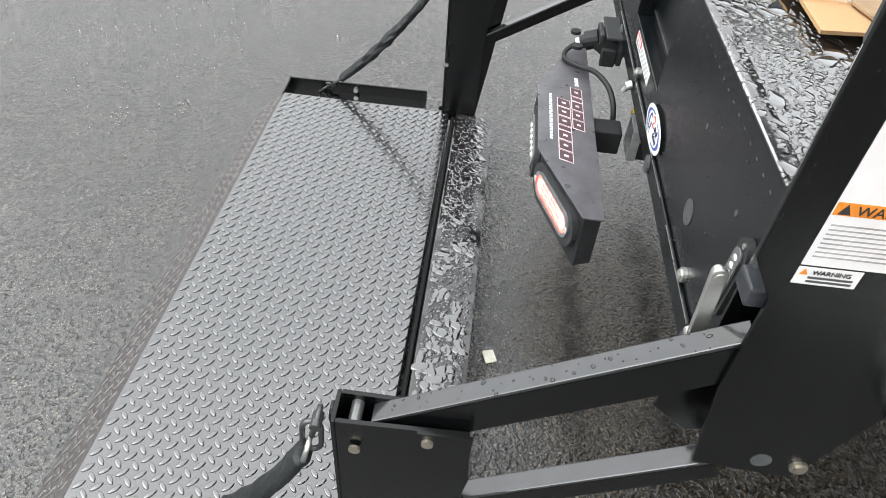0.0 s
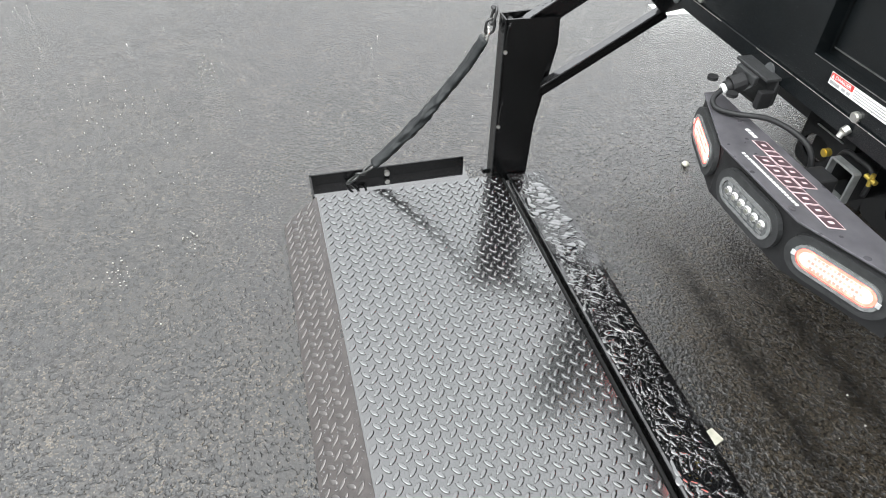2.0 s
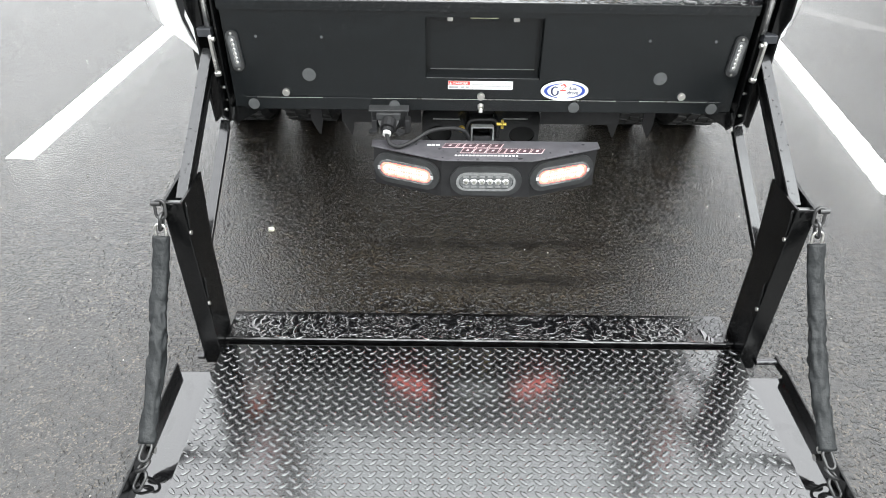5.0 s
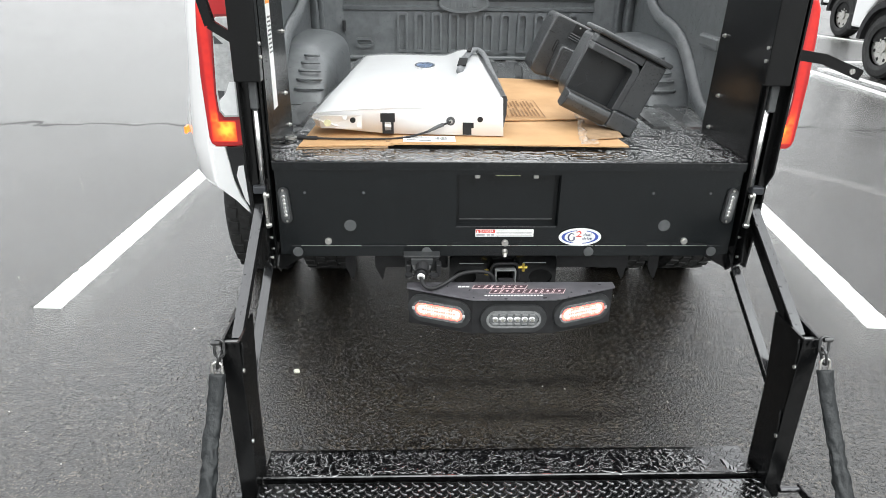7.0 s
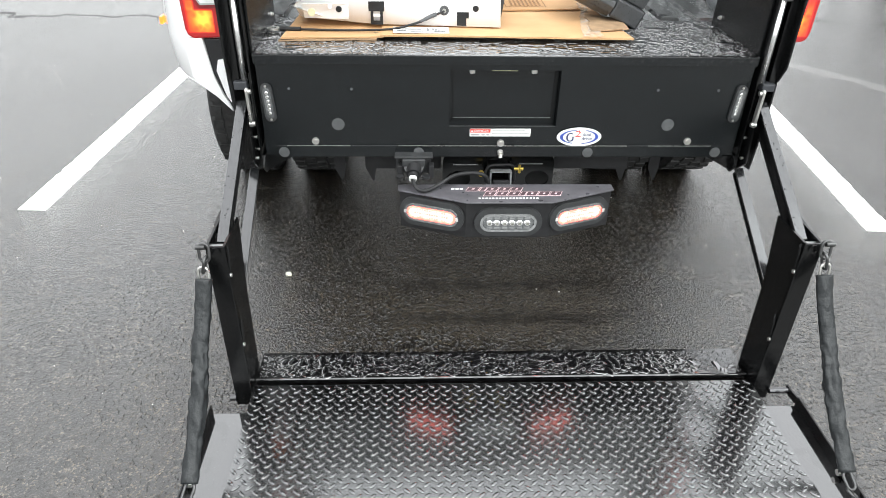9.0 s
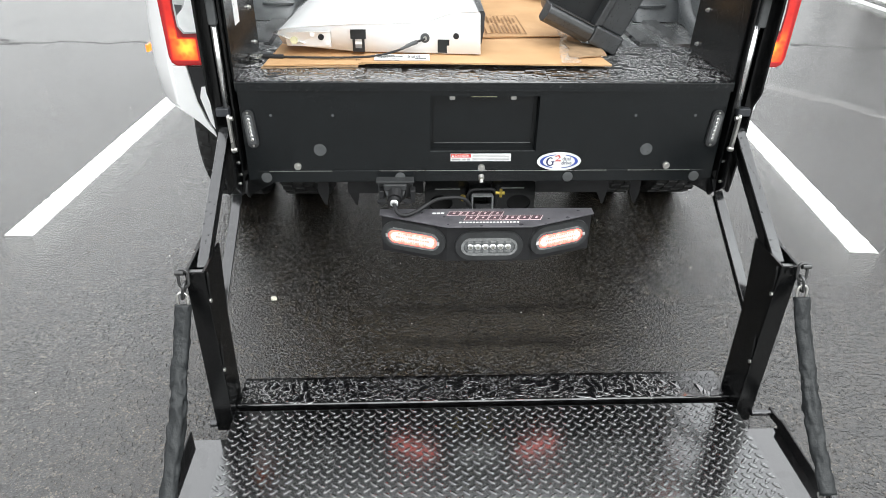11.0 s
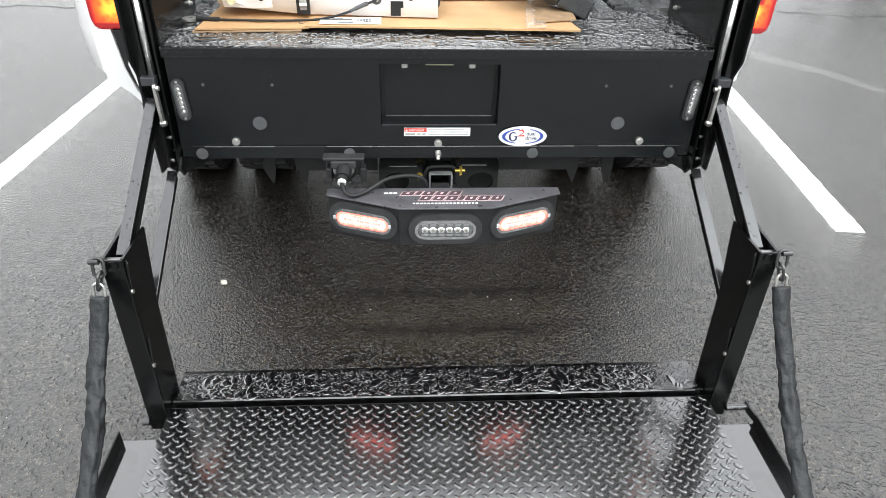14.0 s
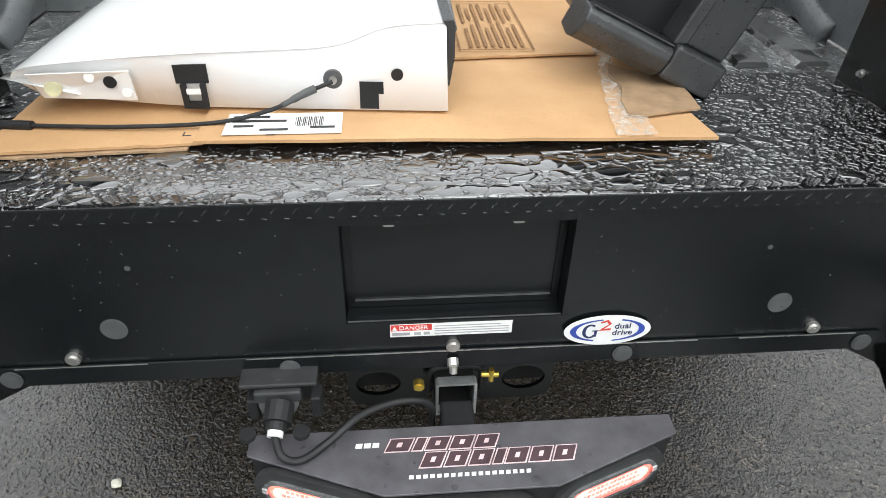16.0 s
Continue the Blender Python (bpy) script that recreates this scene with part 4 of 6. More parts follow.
# beads on the arms and side plates
for s in (1, -1):
    d = (A1 - A0).normalized()
    m = Matrix(((1, 0, 0, s * 0.7505), (0, d.y, -d.z, A0.y), (0, d.z, d.y, A0.z), (0, 0, 0, 1)))
    if d.y < 0:
        m = Matrix(((1, 0, 0, s * 0.7505), (0, d.y, d.z, A0.y), (0, d.z, -d.y, A0.z), (0, 0, 0, 1)))
    drops("arm_rain", scatter(-0.013, 0.013, 0.02, 0.43, 0.013, 41 + s, 0.0008, 0.0030, 0.0015, None, 0.6), DARKDROP, gate, 42, m, 8)
    m = Matrix(((0, 0, -s, s * 0.7028), (1, 0, 0, 0), (0, 1, 0, 0), (0, 0, 0, 1)))
    drops("plate_rain", scatter(0.01, 0.33, TOP + 0.01, 1.40, 0.021, 51 + s, 0.0007, 0.0020, 0.0012, None, 0.5), DARKDROP, gate, 52, m, 7)


def fold_arm(s):
    """Short bent prop that sticks out from the column."""
    bm = bmesh.new()
    if s > 0:
        for a, b in (((0.765, -0.04, 1.219), (0.838, -0.05, 1.209)), ((0.834, -0.05, 1.209), (0.945, -0.05, 1.167))):
            a, b = Vector(a), Vector(b)
            d = b - a
            m = Matrix.Translation((a + b) / 2) @ d.to_track_quat("X", "Z").to_matrix().to_4x4()
            block(bm, -d.length / 2, d.length / 2, -0.006, 0.006, -0.014, 0.014, m=m)
        p = part("prop_arm", bm, BLACK, gate, "black bent steel prop arm")
        part("prop_pin", rods(((0.915, -0.060, 1.178), (0.915, -0.042, 1.178), 0.008)), STEEL, p)
    else:
        for a, b in (((-0.757, -0.04, 1.243), (-0.820, -0.05, 1.286)), ((-0.818, -0.05, 1.282), (-0.845, -0.05, 1.40))):
            a, b = Vector(a), Vector(b)
            d = b - a
            m = Matrix.Translation((a + b) / 2) @ d.to_track_quat("X", "Y").to_matrix().to_4x4()
            block(bm, -d.length / 2, d.length / 2, -0.012, 0.012, -0.012, 0.012, m=m)
        part("prop_arm", bm, BLACK, gate, "black bent steel prop arm")


fold_arm(1)
fold_arm(-1)


# ---- light bar in the hitch ----
bar = thing("light_bar", "black hitch light bar with two lit red oval lamps", "light bar")
BX, ZT, ZB = 0.006, 0.536, 0.415
plan = [(-0.312, -0.098), (-0.122, -0.168), (0.122, -0.168), (0.312, -0.098), (0.312, -0.085), (-0.312, -0.085)]
plan = [(x + BX, y) for x, y in plan]
face_ = [(plan[0][0], plan[0][1]), plan[1], plan[2], plan[3]]
inner = [(x * 0.99, y + 0.004) for x, y in face_]
bm = prism(face_ + inner[::-1], "z", ZB, ZT - 0.004)
part("front_panel", bm, MATT, bar, "bent black steel lamp panel")
top = [(plan[0][0] - 0.006, plan[0][1] - 0.004), (plan[1][0], plan[1][1] - 0.012), (plan[2][0], plan[2][1] - 0.012), (plan[3][0] + 0.006, plan[3][1] - 0.004), (plan[3][0] + 0.006, -0.066), (plan[0][0] - 0.006, -0.066)]
cover = part("top_cover", prism(top, "z", ZT - 0.004, ZT, 0.001), BARTOP, bar, "grey-black painted top cover with maroon and white print")
for x in (plan[0][0], plan[3][0] - 0.004):
    part("end_cheek", prism([(-0.098, ZB + 0.004), (-0.070, ZB + 0.014), (-0.070, ZT - 0.0045), (-0.098, ZT - 0.0045)], "x", x, x + 0.004), MATT, bar)
part("mount_tube", boxed(-0.026, 0.026, -0.160, -0.005, 0.470, 0.522, bevel=0.004), MATT, bar, "black square hitch tube")


def oval_lamp(x, y, z, turn, lit):
    m = pose(x, y, z, 0, 0, turn)
    w, h = 0.165, 0.058
    bezel = part("lamp_bezel", moved(ring(oval(w + 0.032, h + 0.032), oval(w - 0.004, h - 0.004), "y", -0.002, -0.013), m), GROMMET, bar, "black rubber lamp grommet", smooth=False)
    rim = part("lamp_rim", moved(ring(oval(w - 0.001, h - 0.001), oval(w - 0.016, h - 0.016), "y", -0.011, -0.0165), m), RIMCLEAR, bezel)
    lens = part("lens", moved(prism(oval(w - 0.016, h - 0.016), "y", -0.004, -0.0145, 0.002), m), LEDRED if lit else LENSCLEAR, bezel, "lit red lens" if lit else "clear unlit lens")
    if not lit:
        for k in range(6):
            bm = bmesh.new()
            rod(bm, (-0.055 + 0.022 * k, -0.0140, 0), (-0.055 + 0.022 * k, -0.0185, 0), 0.0106, 14, 0.0075)
            part("led_cup", moved(bm, m), CHROME, bezel)
            part("led", moved(rods(((-0.055 + 0.022 * k, -0.0182, -0.001), (-0.055 + 0.022 * k, -0.0200, -0.001), 0.0045), seg=10), m), LEDDARK, bezel)
            for z in (-0.0155, 0.0155):
                part("lens_rib", moved(boxed(-0.063 + 0.022 * k, -0.047 + 0.022 * k, -0.0165, -0.0140, z - 0.0035, z + 0.0035, bevel=0.001), m), RIMCLEAR, bezel)
    else:
        part("led_board", moved(prism(oval(w - 0.030, h - 0.029), "y", -0.0146, -0.0156, 0.0004), m), LEDCORE, bezel, "glowing pale pink diode field")
        bm = bmesh.new()
        for j in (-1, 0, 1):
            for k in range(14 - 2 * abs(j)):
                q = -0.0060 * (13 - 2 * abs(j)) / 2 * 1.25 + 0.0075 * k
                block(bm, q - 0.0026, q + 0.0026, -0.0166, -0.0157, j * 0.0115 - 0.0028, j * 0.0115 + 0.0028)
        part("lens_facet", moved(bm, m), LEDPINK, bezel, kind="stuff")
        for k in (-1, 1):
            part("lens_tab", moved(boxed(k * 0.079 - 0.004, k * 0.079 + 0.004, -0.0180, -0.0164, -0.005, 0.005), m), CLEARCAP, bezel)


tilt = math.degrees(math.atan2(0.070, 0.190))
oval_lamp(BX, -0.168, 0.471, 0, False)
oval_lamp(BX - 0.217, -0.133, 0.478, -tilt, True)
oval_lamp(BX + 0.209, -0.133, 0.478, tilt, True)


def slanted(x0, x1, y0, y1, lean=0.0):
    """A flat slanted print bar on the cover."""
    z = ZT
    return prism([(x0, y0), (x1, y0), (x1 + lean, y1), (x0 + lean, y1)], "z", z + 0.0002, z + 0.0008)


def print_row(x0, x1, y0, y1, n, material, seed, gap=0.22):
    """A row of plain bars that stands for printed letters."""
    rnd = random.Random(seed)
    w = (x1 - x0) / n
    for k in range(n):
        a = x0 + k * w
        part("print_bar", slanted(a, a + w * (1 - gap), y0, y1, (y1 - y0) * 0.12), material, cover)


def outlined_row(x0, x1, y0, y1, widths):
    """Slanted blocks with a pale rim and a dark heart, each with a notch."""
    unit = (x1 - x0) / sum(widths)
    a = x0
    lean = (y1 - y0) * 0.42
    for n, w in enumerate(widths):
        b = a + unit * w * 0.93
        e = 0.0016
        part("print_outline", slanted(a, b, y0, y1, lean), PINKLINE, cover)
        bm = prism([(a + e * 1.4, y0 + e), (b - e, y0 + e), (b - e * 1.4 + lean, y1 - e), (a + e + lean, y1 - e)], "z", ZT + 0.0009, ZT + 0.0012)
        part("print_fill", bm, MAROON, cover)
        if w > 0.6:
            c, h = (a + b) / 2, (y1 - y0)
            f0, f1 = 0.34, 0.66
            t0, t1 = lean * f0, lean * f1
            q = (b - a) * 0.10
            part("print_notch", prism([(c - q + t0, y0 + h * f0), (c + q + t0, y0 + h * f0), (c + q + t1, y0 + h * f1), (c - q + t1, y0 + h * f1)], "z", ZT + 0.0013, ZT + 0.0016), PINKLINE, cover)
        a += unit * w


print_row(-0.157, -0.120, -0.100, -0.092, 3, PAPER, 1)
outlined_row(-0.116, 0.050, -0.1105, -0.086, (1.1, 0.5, 1, 1, 1))
outlined_row(-0.067, 0.160, -0.140, -0.1125, (1, 1, 1, 0.5, 1, 1, 1))
print_row(-0.081, 0.095, -0.1565, -0.1505, 18, PAPER, 2, 0.35)

# ---- hitch, connector and cross members under the truck ----
hitch = thing("hitch_receiver", "black hitch receiver with a bright tube mouth under the housing", "hitch")
bm = bmesh.new()
for q in ((-0.032, -0.028), (0.028, 0.032)):
    block(bm, *q, 0.0305, 0.30, 0.468, 0.534)
block(bm, -0.028, 0.028, 0.0305, 0.30, 0.530, 0.534)
block(bm, -0.028, 0.028, 0.0305, 0.30, 0.468, 0.472)
part("tube", bm, MATT, hitch)
ZINCGREY = plain("galvanised_mouth", (0.42, 0.43, 0.43), 0.4, 0.7, vary=0.25)
part("mouth", ring([(-0.031, 0.466), (0.036, 0.466), (0.036, 0.535), (0.032, 0.539), (-0.027, 0.539), (-0.031, 0.535)], [(-0.0265, 0.472), (0.0315, 0.472), (0.0315, 0.533), (0.030, 0.5345), (-0.025, 0.5345), (-0.0265, 0.533)], "y", 0.013, 0.030), ZINCGREY, hitch, "bright galvanised tube mouth")
part("weld_collar", tube(smooth_line([(-0.041, 0.046, 0.490), (-0.041, 0.046, 0.522), (-0.030, 0.046, 0.543), (0.003, 0.046, 0.546), (0.036, 0.046, 0.545), (0.047, 0.046, 0.526), (0.047, 0.046, 0.490)], 5), 0.0055, 8), MATT, hitch, smooth=True)
bm = bmesh.new()
for s in (-1, 1):
    turn_ = [2 * math.pi * k / 36 for k in range(36)]
    poly_o = [(s * (0.105 + 0.071 * math.copysign(abs(math.cos(a)) ** 0.35, math.cos(a))), 0.503 + 0.067 * math.copysign(abs(math.sin(a)) ** 0.35, math.sin(a))) for a in turn_]
    poly_i = [(s * (0.125 + 0.038 * math.cos(a)), 0.486 + 0.028 * math.sin(a)) for a in turn_]
    frm = ring(poly_o, poly_i, "y", 0.07, 0.078)
    me = bpy.data.meshes.new("tmp")
    frm.to_mesh(me)
    frm.free()
    bm.from_mesh(me)
    bpy.data.meshes.remove(me)
block(bm, -0.176, 0.176, 0.0705, 0.0775, 0.5705, 0.60)
block(bm, -0.0335, 0.0335, 0.0705, 0.0775, 0.4365, 0.466)
part("cross_plate", bm, BLACK, hitch, "black cross plate with two oval openings")
# near-black sheet added so that the oval openings look dark inside
part("dark_backing", boxed(-0.172, 0.172, 0.11, 0.115, 0.44, 0.60), HOLE, hitch)
part("hitch_pin", rods(((0.044, 0.030, 0.541), (0.072, 0.028, 0.541), 0.005), ((0.060, 0.028, 0.528), (0.060, 0.028, 0.554), 0.0045)), BRASS, hitch, "yellow zinc hitch pin clip")
part("pin_head", rods(((-0.058, 0.022, 0.525), (-0.058, 0.034, 0.525), 0.0090), ((-0.058, 0.0195, 0.525), (-0.058, 0.0219, 0.525), 0.0060)), BRASS, hitch)
for a, b, z in ((-0.144, -0.064, 0.534), (0.064, 0.139, 0.537)):
    part("slot_edge", boxed(a, b, 0.0672, 0.0700, z, z + 0.0035, bevel=0.001), PINMAT, hitch)
part("chain_eye", tube(smooth_line([(-0.19, 0.06, 0.585), (-0.15, 0.04, 0.592), (-0.09, 0.04, 0.588), (-0.07, 0.06, 0.58)], 5), 0.004, 8), MATT, hitch)

CONN = plain("dull_black_plastic", (0.030, 0.031, 0.032), 0.5, vary=0.3, grain=0.2)
plug = thing("trailer_connector", "black plastic trailer socket with a plugged-in cable", "connector")
part("socket_body", moved(rods(((0, 0, -0.035), (0, 0, 0.030), 0.030), seg=20), pose(-0.266, -0.022, 0.572, 55, 0, 0)), CONN, plug)
part("socket_plate", boxed(-0.318, -0.214, -0.008, 0.004, 0.545, 0.606, bevel=0.003), CONN, plug)
part("socket_lid", boxed(-0.322, -0.210, -0.040, -0.002, 0.606, 0.613, bevel=0.002), CONN, plug)
part("lid_rib", boxed(-0.30, -0.232, -0.052, -0.041, 0.588, 0.608, bevel=0.003), CONN, plug)
for x in (-0.314, -0.222):
    part("socket_ear", boxed(x, x + 0.016, -0.045, -0.012, 0.545, 0.585, bevel=0.003), MATT, plug)
part("plug_body", rods(((-0.264, -0.05, 0.584), (-0.267, -0.078, 0.574), 0.021), ((-0.267, -0.078, 0.574), (-0.268, -0.088, 0.570), 0.015)), MATT, plug, smooth=False)
part("plug_ring", rods(((-0.268, -0.088, 0.570), (-0.269, -0.096, 0.566), 0.0115)), PAPER, plug)
part("cable", tube(smooth_line([(-0.269, -0.094, 0.567), (-0.258, -0.118, 0.551), (-0.232, -0.120, 0.543), (-0.195, -0.095, 0.548), (-0.150, -0.060, 0.560), (-0.10, -0.036, 0.558), (-0.058, -0.026, 0.548), (-0.040, -0.020, 0.522), (-0.040, -0.018, 0.486), (-0.034, -0.036, 0.460), (-0.020, -0.070, 0.456)], 8), 0.0058, 10), MATT, plug, "thin black cable", smooth=True)
for x in (-0.305, -0.230):
    part("flange", rods(((x, -0.098, 0.5730), (x, -0.098, 0.5800), 0.012)), MATT, plug)

# ---- the truck ----
truck = thing("pickup_truck", "white pickup truck with its bumper and tailgate taken off", "truck")
part("cross_member", boxed(-0.62, 0.62, 0.22, 0.30, 0.520, 0.585, bevel=0.01), MATT, truck, "black frame cross member")
for x in (-0.507, -0.407, 0.413, 0.523):
    part("hanger_tab", prism([(x - 0.016, 0.585), (x - 0.016, 0.488), (x + 0.006, 0.442), (x + 0.010, 0.442), (x + 0.019, 0.488), (x + 0.019, 0.585)], "y", 0.146, 0.152), MATT, truck)
for s in (-1, 1):
    part("frame_rail", boxed(s * 0.46 - 0.04, s * 0.46 + 0.04, 0.42, 4.2, 0.50, 0.68), MATT, truck)
    part("side_bracket", boxed(s * 0.30 - 0.12, s * 0.30 + 0.12, 0.10, 0.104, 0.508, 0.60), MATT, truck)
# unseen near-black plate, added so the ground beneath mirrors less light
part("under_shade_plate", boxed(-0.82, 0.82, 0.42, 2.10, 0.80, 0.855), HOLE, truck, "unseen near-black plate added under the bed to darken the ground")
part("axle", rods(((-0.84, 1.24, 0.41), (0.84, 1.24, 0.41), 0.055)), MATT, truck)
part("differential", rods(((0, 1.14, 0.40), (0, 1.34, 0.40), 0.15), seg=20), MATT, truck)
part("warning_mark", boxed(0.295, 0.308, 0.0985, 0.0999, 0.563, 0.574), PAPER, truck)
part("warning_mark", boxed(0.312, 0.328, 0.0985, 0.0999, 0.563, 0.574), PAPER, truck)


def bed_side(s):
    """Outer body side of the bed: rounded section swept forward, with a wheel arch cut out of its lower edge."""
    sec = [(0.985, 0.748), (1.003, 0.775), (1.008, 0.88), (1.000, 1.00), (0.985, 1.15), (0.975, 1.30), (0.960, 1.395), (0.93, 1.42), (0.86, 1.42)]
    bm = bmesh.new()
    rows = []
    ys = [0.185, 0.195, 0.21, 0.235, 0.27, 0.31, 0.36, 0.42, 0.46] + [0.5 + 0.05 * k for k in range(32)] + [2.1, 2.2]
    for y in ys:
        tuck = max(0.0, (0.40 - y) / 0.215)
        f0, f1 = [min(1.0, max(0.0, q)) for q in ((y - 0.42) / 0.24, (y - 1.75) / 0.30)]
        flare = f0 * f0 * (3 - 2 * f0) - f1 * f1 * (3 - 2 * f1)
        arch = 0.0
        if abs(y - 1.24) < 0.52:
            arch = max(0.0, math.sqrt(0.52**2 - (y - 1.24) ** 2) + 0.41 - sec[0][1])
        row = []
        for k, (x, z) in enumerate(sec):
            zz = z
            xx = x - 0.115 * tuck**1.7 + (0.045 if s < 0 else -0.008) + 0.10 * flare * (1, 1, 1, 0.9, 0.35, 0.0, 0.0, 0.0, 0.0)[k]
            if k == 0:
                zz = z + arch
            elif zz < sec[0][1] + arch + 0.01 * k:
                zz = sec[0][1] + arch + 0.01 * k
            row.append(bm.verts.new((xx, y, zz)))
        # the rear turn-in
        rows.append(row)
    for a, b in zip(rows, rows[1:]):
        for k in range(len(sec) - 1):
            bm.faces.new((a[k], a[k + 1], b[k + 1], b[k]))
    inn = [bm.verts.new((min(v.co.x, 0.83), 0.186, v.co.z)) for v in rows[0]]
    for k in range(len(sec) - 1):
        if abs(inn[k].co.z - inn[k + 1].co.z) > 1e-4:
            bm.faces.new((rows[0][k], rows[0][k + 1], inn[k + 1], inn[k]))
    p = part("bed_side", flip(bm, s), WHITE, truck, "white painted bed side panel", smooth=False)
    for q in p.data.polygons:
        q.use_smooth = abs(q.normal.y) < 0.8
    mx = 1.146 if s < 0 else 1.093
    part("side_marker", flip(boxed(mx, mx + 0.010, 0.60, 0.65, 0.825, 0.850, bevel=0.002), s), TAILGLOW, p, "small amber side marker")
    # dark pocket where the bumper was
    w, d = (0.925, 0.0) if s < 0 else (0.876, 0.04)
    part("rear_corner", flip(prism([(w, 0.762), (w - 0.02, 0.746), (0.869 - d, 0.716), (0.848 - d, 0.692), (0.826 - d, 0.668), (0.830 - d, 0.690), (0.850 - d, 0.725), (0.868 - d, 0.785), (0.884 - d, 0.895), (w, 0.895)], "y", 0.170, 0.1845, 0.003), s), WHITE, p, "white turned-in corner of the bed side")
    bm = prism([(0.78, 0.668), (0.824, 0.672), (0.869, 0.787), (0.881, 0.893), (0.78, 0.893)], "y", 0.172, 0.183, 0.002)
    pocket = part("bumper_pocket", flip(bm, s), MATT, truck)
    part("pocket_panel", flip(prism([(0.826, 0.70), (0.838, 0.72), (0.857, 0.80), (0.848, 0.832), (0.832, 0.835)], "y", 0.166, 0.1715), s), WHITE, pocket)


def tail_lamp(s):
    """Tall corner lamp: red shell, clear centre and lit ends."""
    lamp = new("tail_lamp")
    lamp.parent = truck
    tagged(lamp, "tall red tail lamp, lit, with a clear centre")
    z0, z1 = 0.894, 1.352
    out = [(0.822, z0 + 0.004), (0.908, z0), (0.924, z0 + 0.010), (0.930, z0 + 0.03), (0.933, 1.11), (0.927, 1.25), (0.920, z1 - 0.03), (0.906, z1), (0.80, z1), (0.80, 1.30)]
    bm = prism(out, "y", 0.168, 0.214, 0.006)
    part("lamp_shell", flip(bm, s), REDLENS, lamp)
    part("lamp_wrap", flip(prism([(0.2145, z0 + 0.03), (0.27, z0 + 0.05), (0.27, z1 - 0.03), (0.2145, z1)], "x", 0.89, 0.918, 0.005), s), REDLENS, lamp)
    win = [(0.826, 0.992), (0.872, 0.990), (0.886, 1.010), (0.888, 1.06), (0.880, 1.20), (0.875, 1.270), (0.864, 1.283), (0.822, 1.285)]
    clr = part("clear_window", flip(prism(win, "y", 0.161, 0.167, 0.002), s), CLEARCAP, lamp, "clear ribbed reverse lamp window")
    for k in range(13):
        z = 1.105 + 0.0075 * k
        part("window_rib", flip(boxed(0.830, 0.880 - 0.0006 * k, 0.1592, 0.1609, z, z + 0.0035), s), CLEARCAP, clr)
    hem = [(0.818, 0.983), (0.876, 0.981), (0.892, 1.006), (0.894, 1.06), (0.886, 1.20), (0.881, 1.274), (0.866, 1.290), (0.814, 1.292)]
    part("window_frame", flip(ring(hem, [(a + 0.0004, c) for a, c in win], "y", 0.1635, 0.1675), s), DARKRED, clr, "dark red moulded frame")
    part("lower_glass", flip(prism([(0.830, 0.997), (0.868, 0.996), (0.880, 1.012), (0.881, 1.040), (0.858, 1.066), (0.845, 1.098), (0.830, 1.098)], "y", 0.1592, 0.1609, 0.0005), s), BRIGHT, clr, "bright reflector behind the clear cover")
    part("dark_facet", flip(prism([(0.881, 1.044), (0.882, 1.072), (0.862, 1.070), (0.864, 1.058)], "y", 0.1592, 0.1609), s), GREYCAP, clr)
    part("dark_facet", flip(prism([(0.875, 1.232), (0.876, 1.208), (0.850, 1.208)], "y", 0.1592, 0.1609), s), GREYCAP, clr)


BRIGHT = plain("bright_reflector", (0.88, 0.89, 0.89), 0.22, vary=0.06, coat=1.0)
DARKRED = plain("dark_red_plastic", (0.20, 0.006, 0.008), 0.12, coat=1.0)


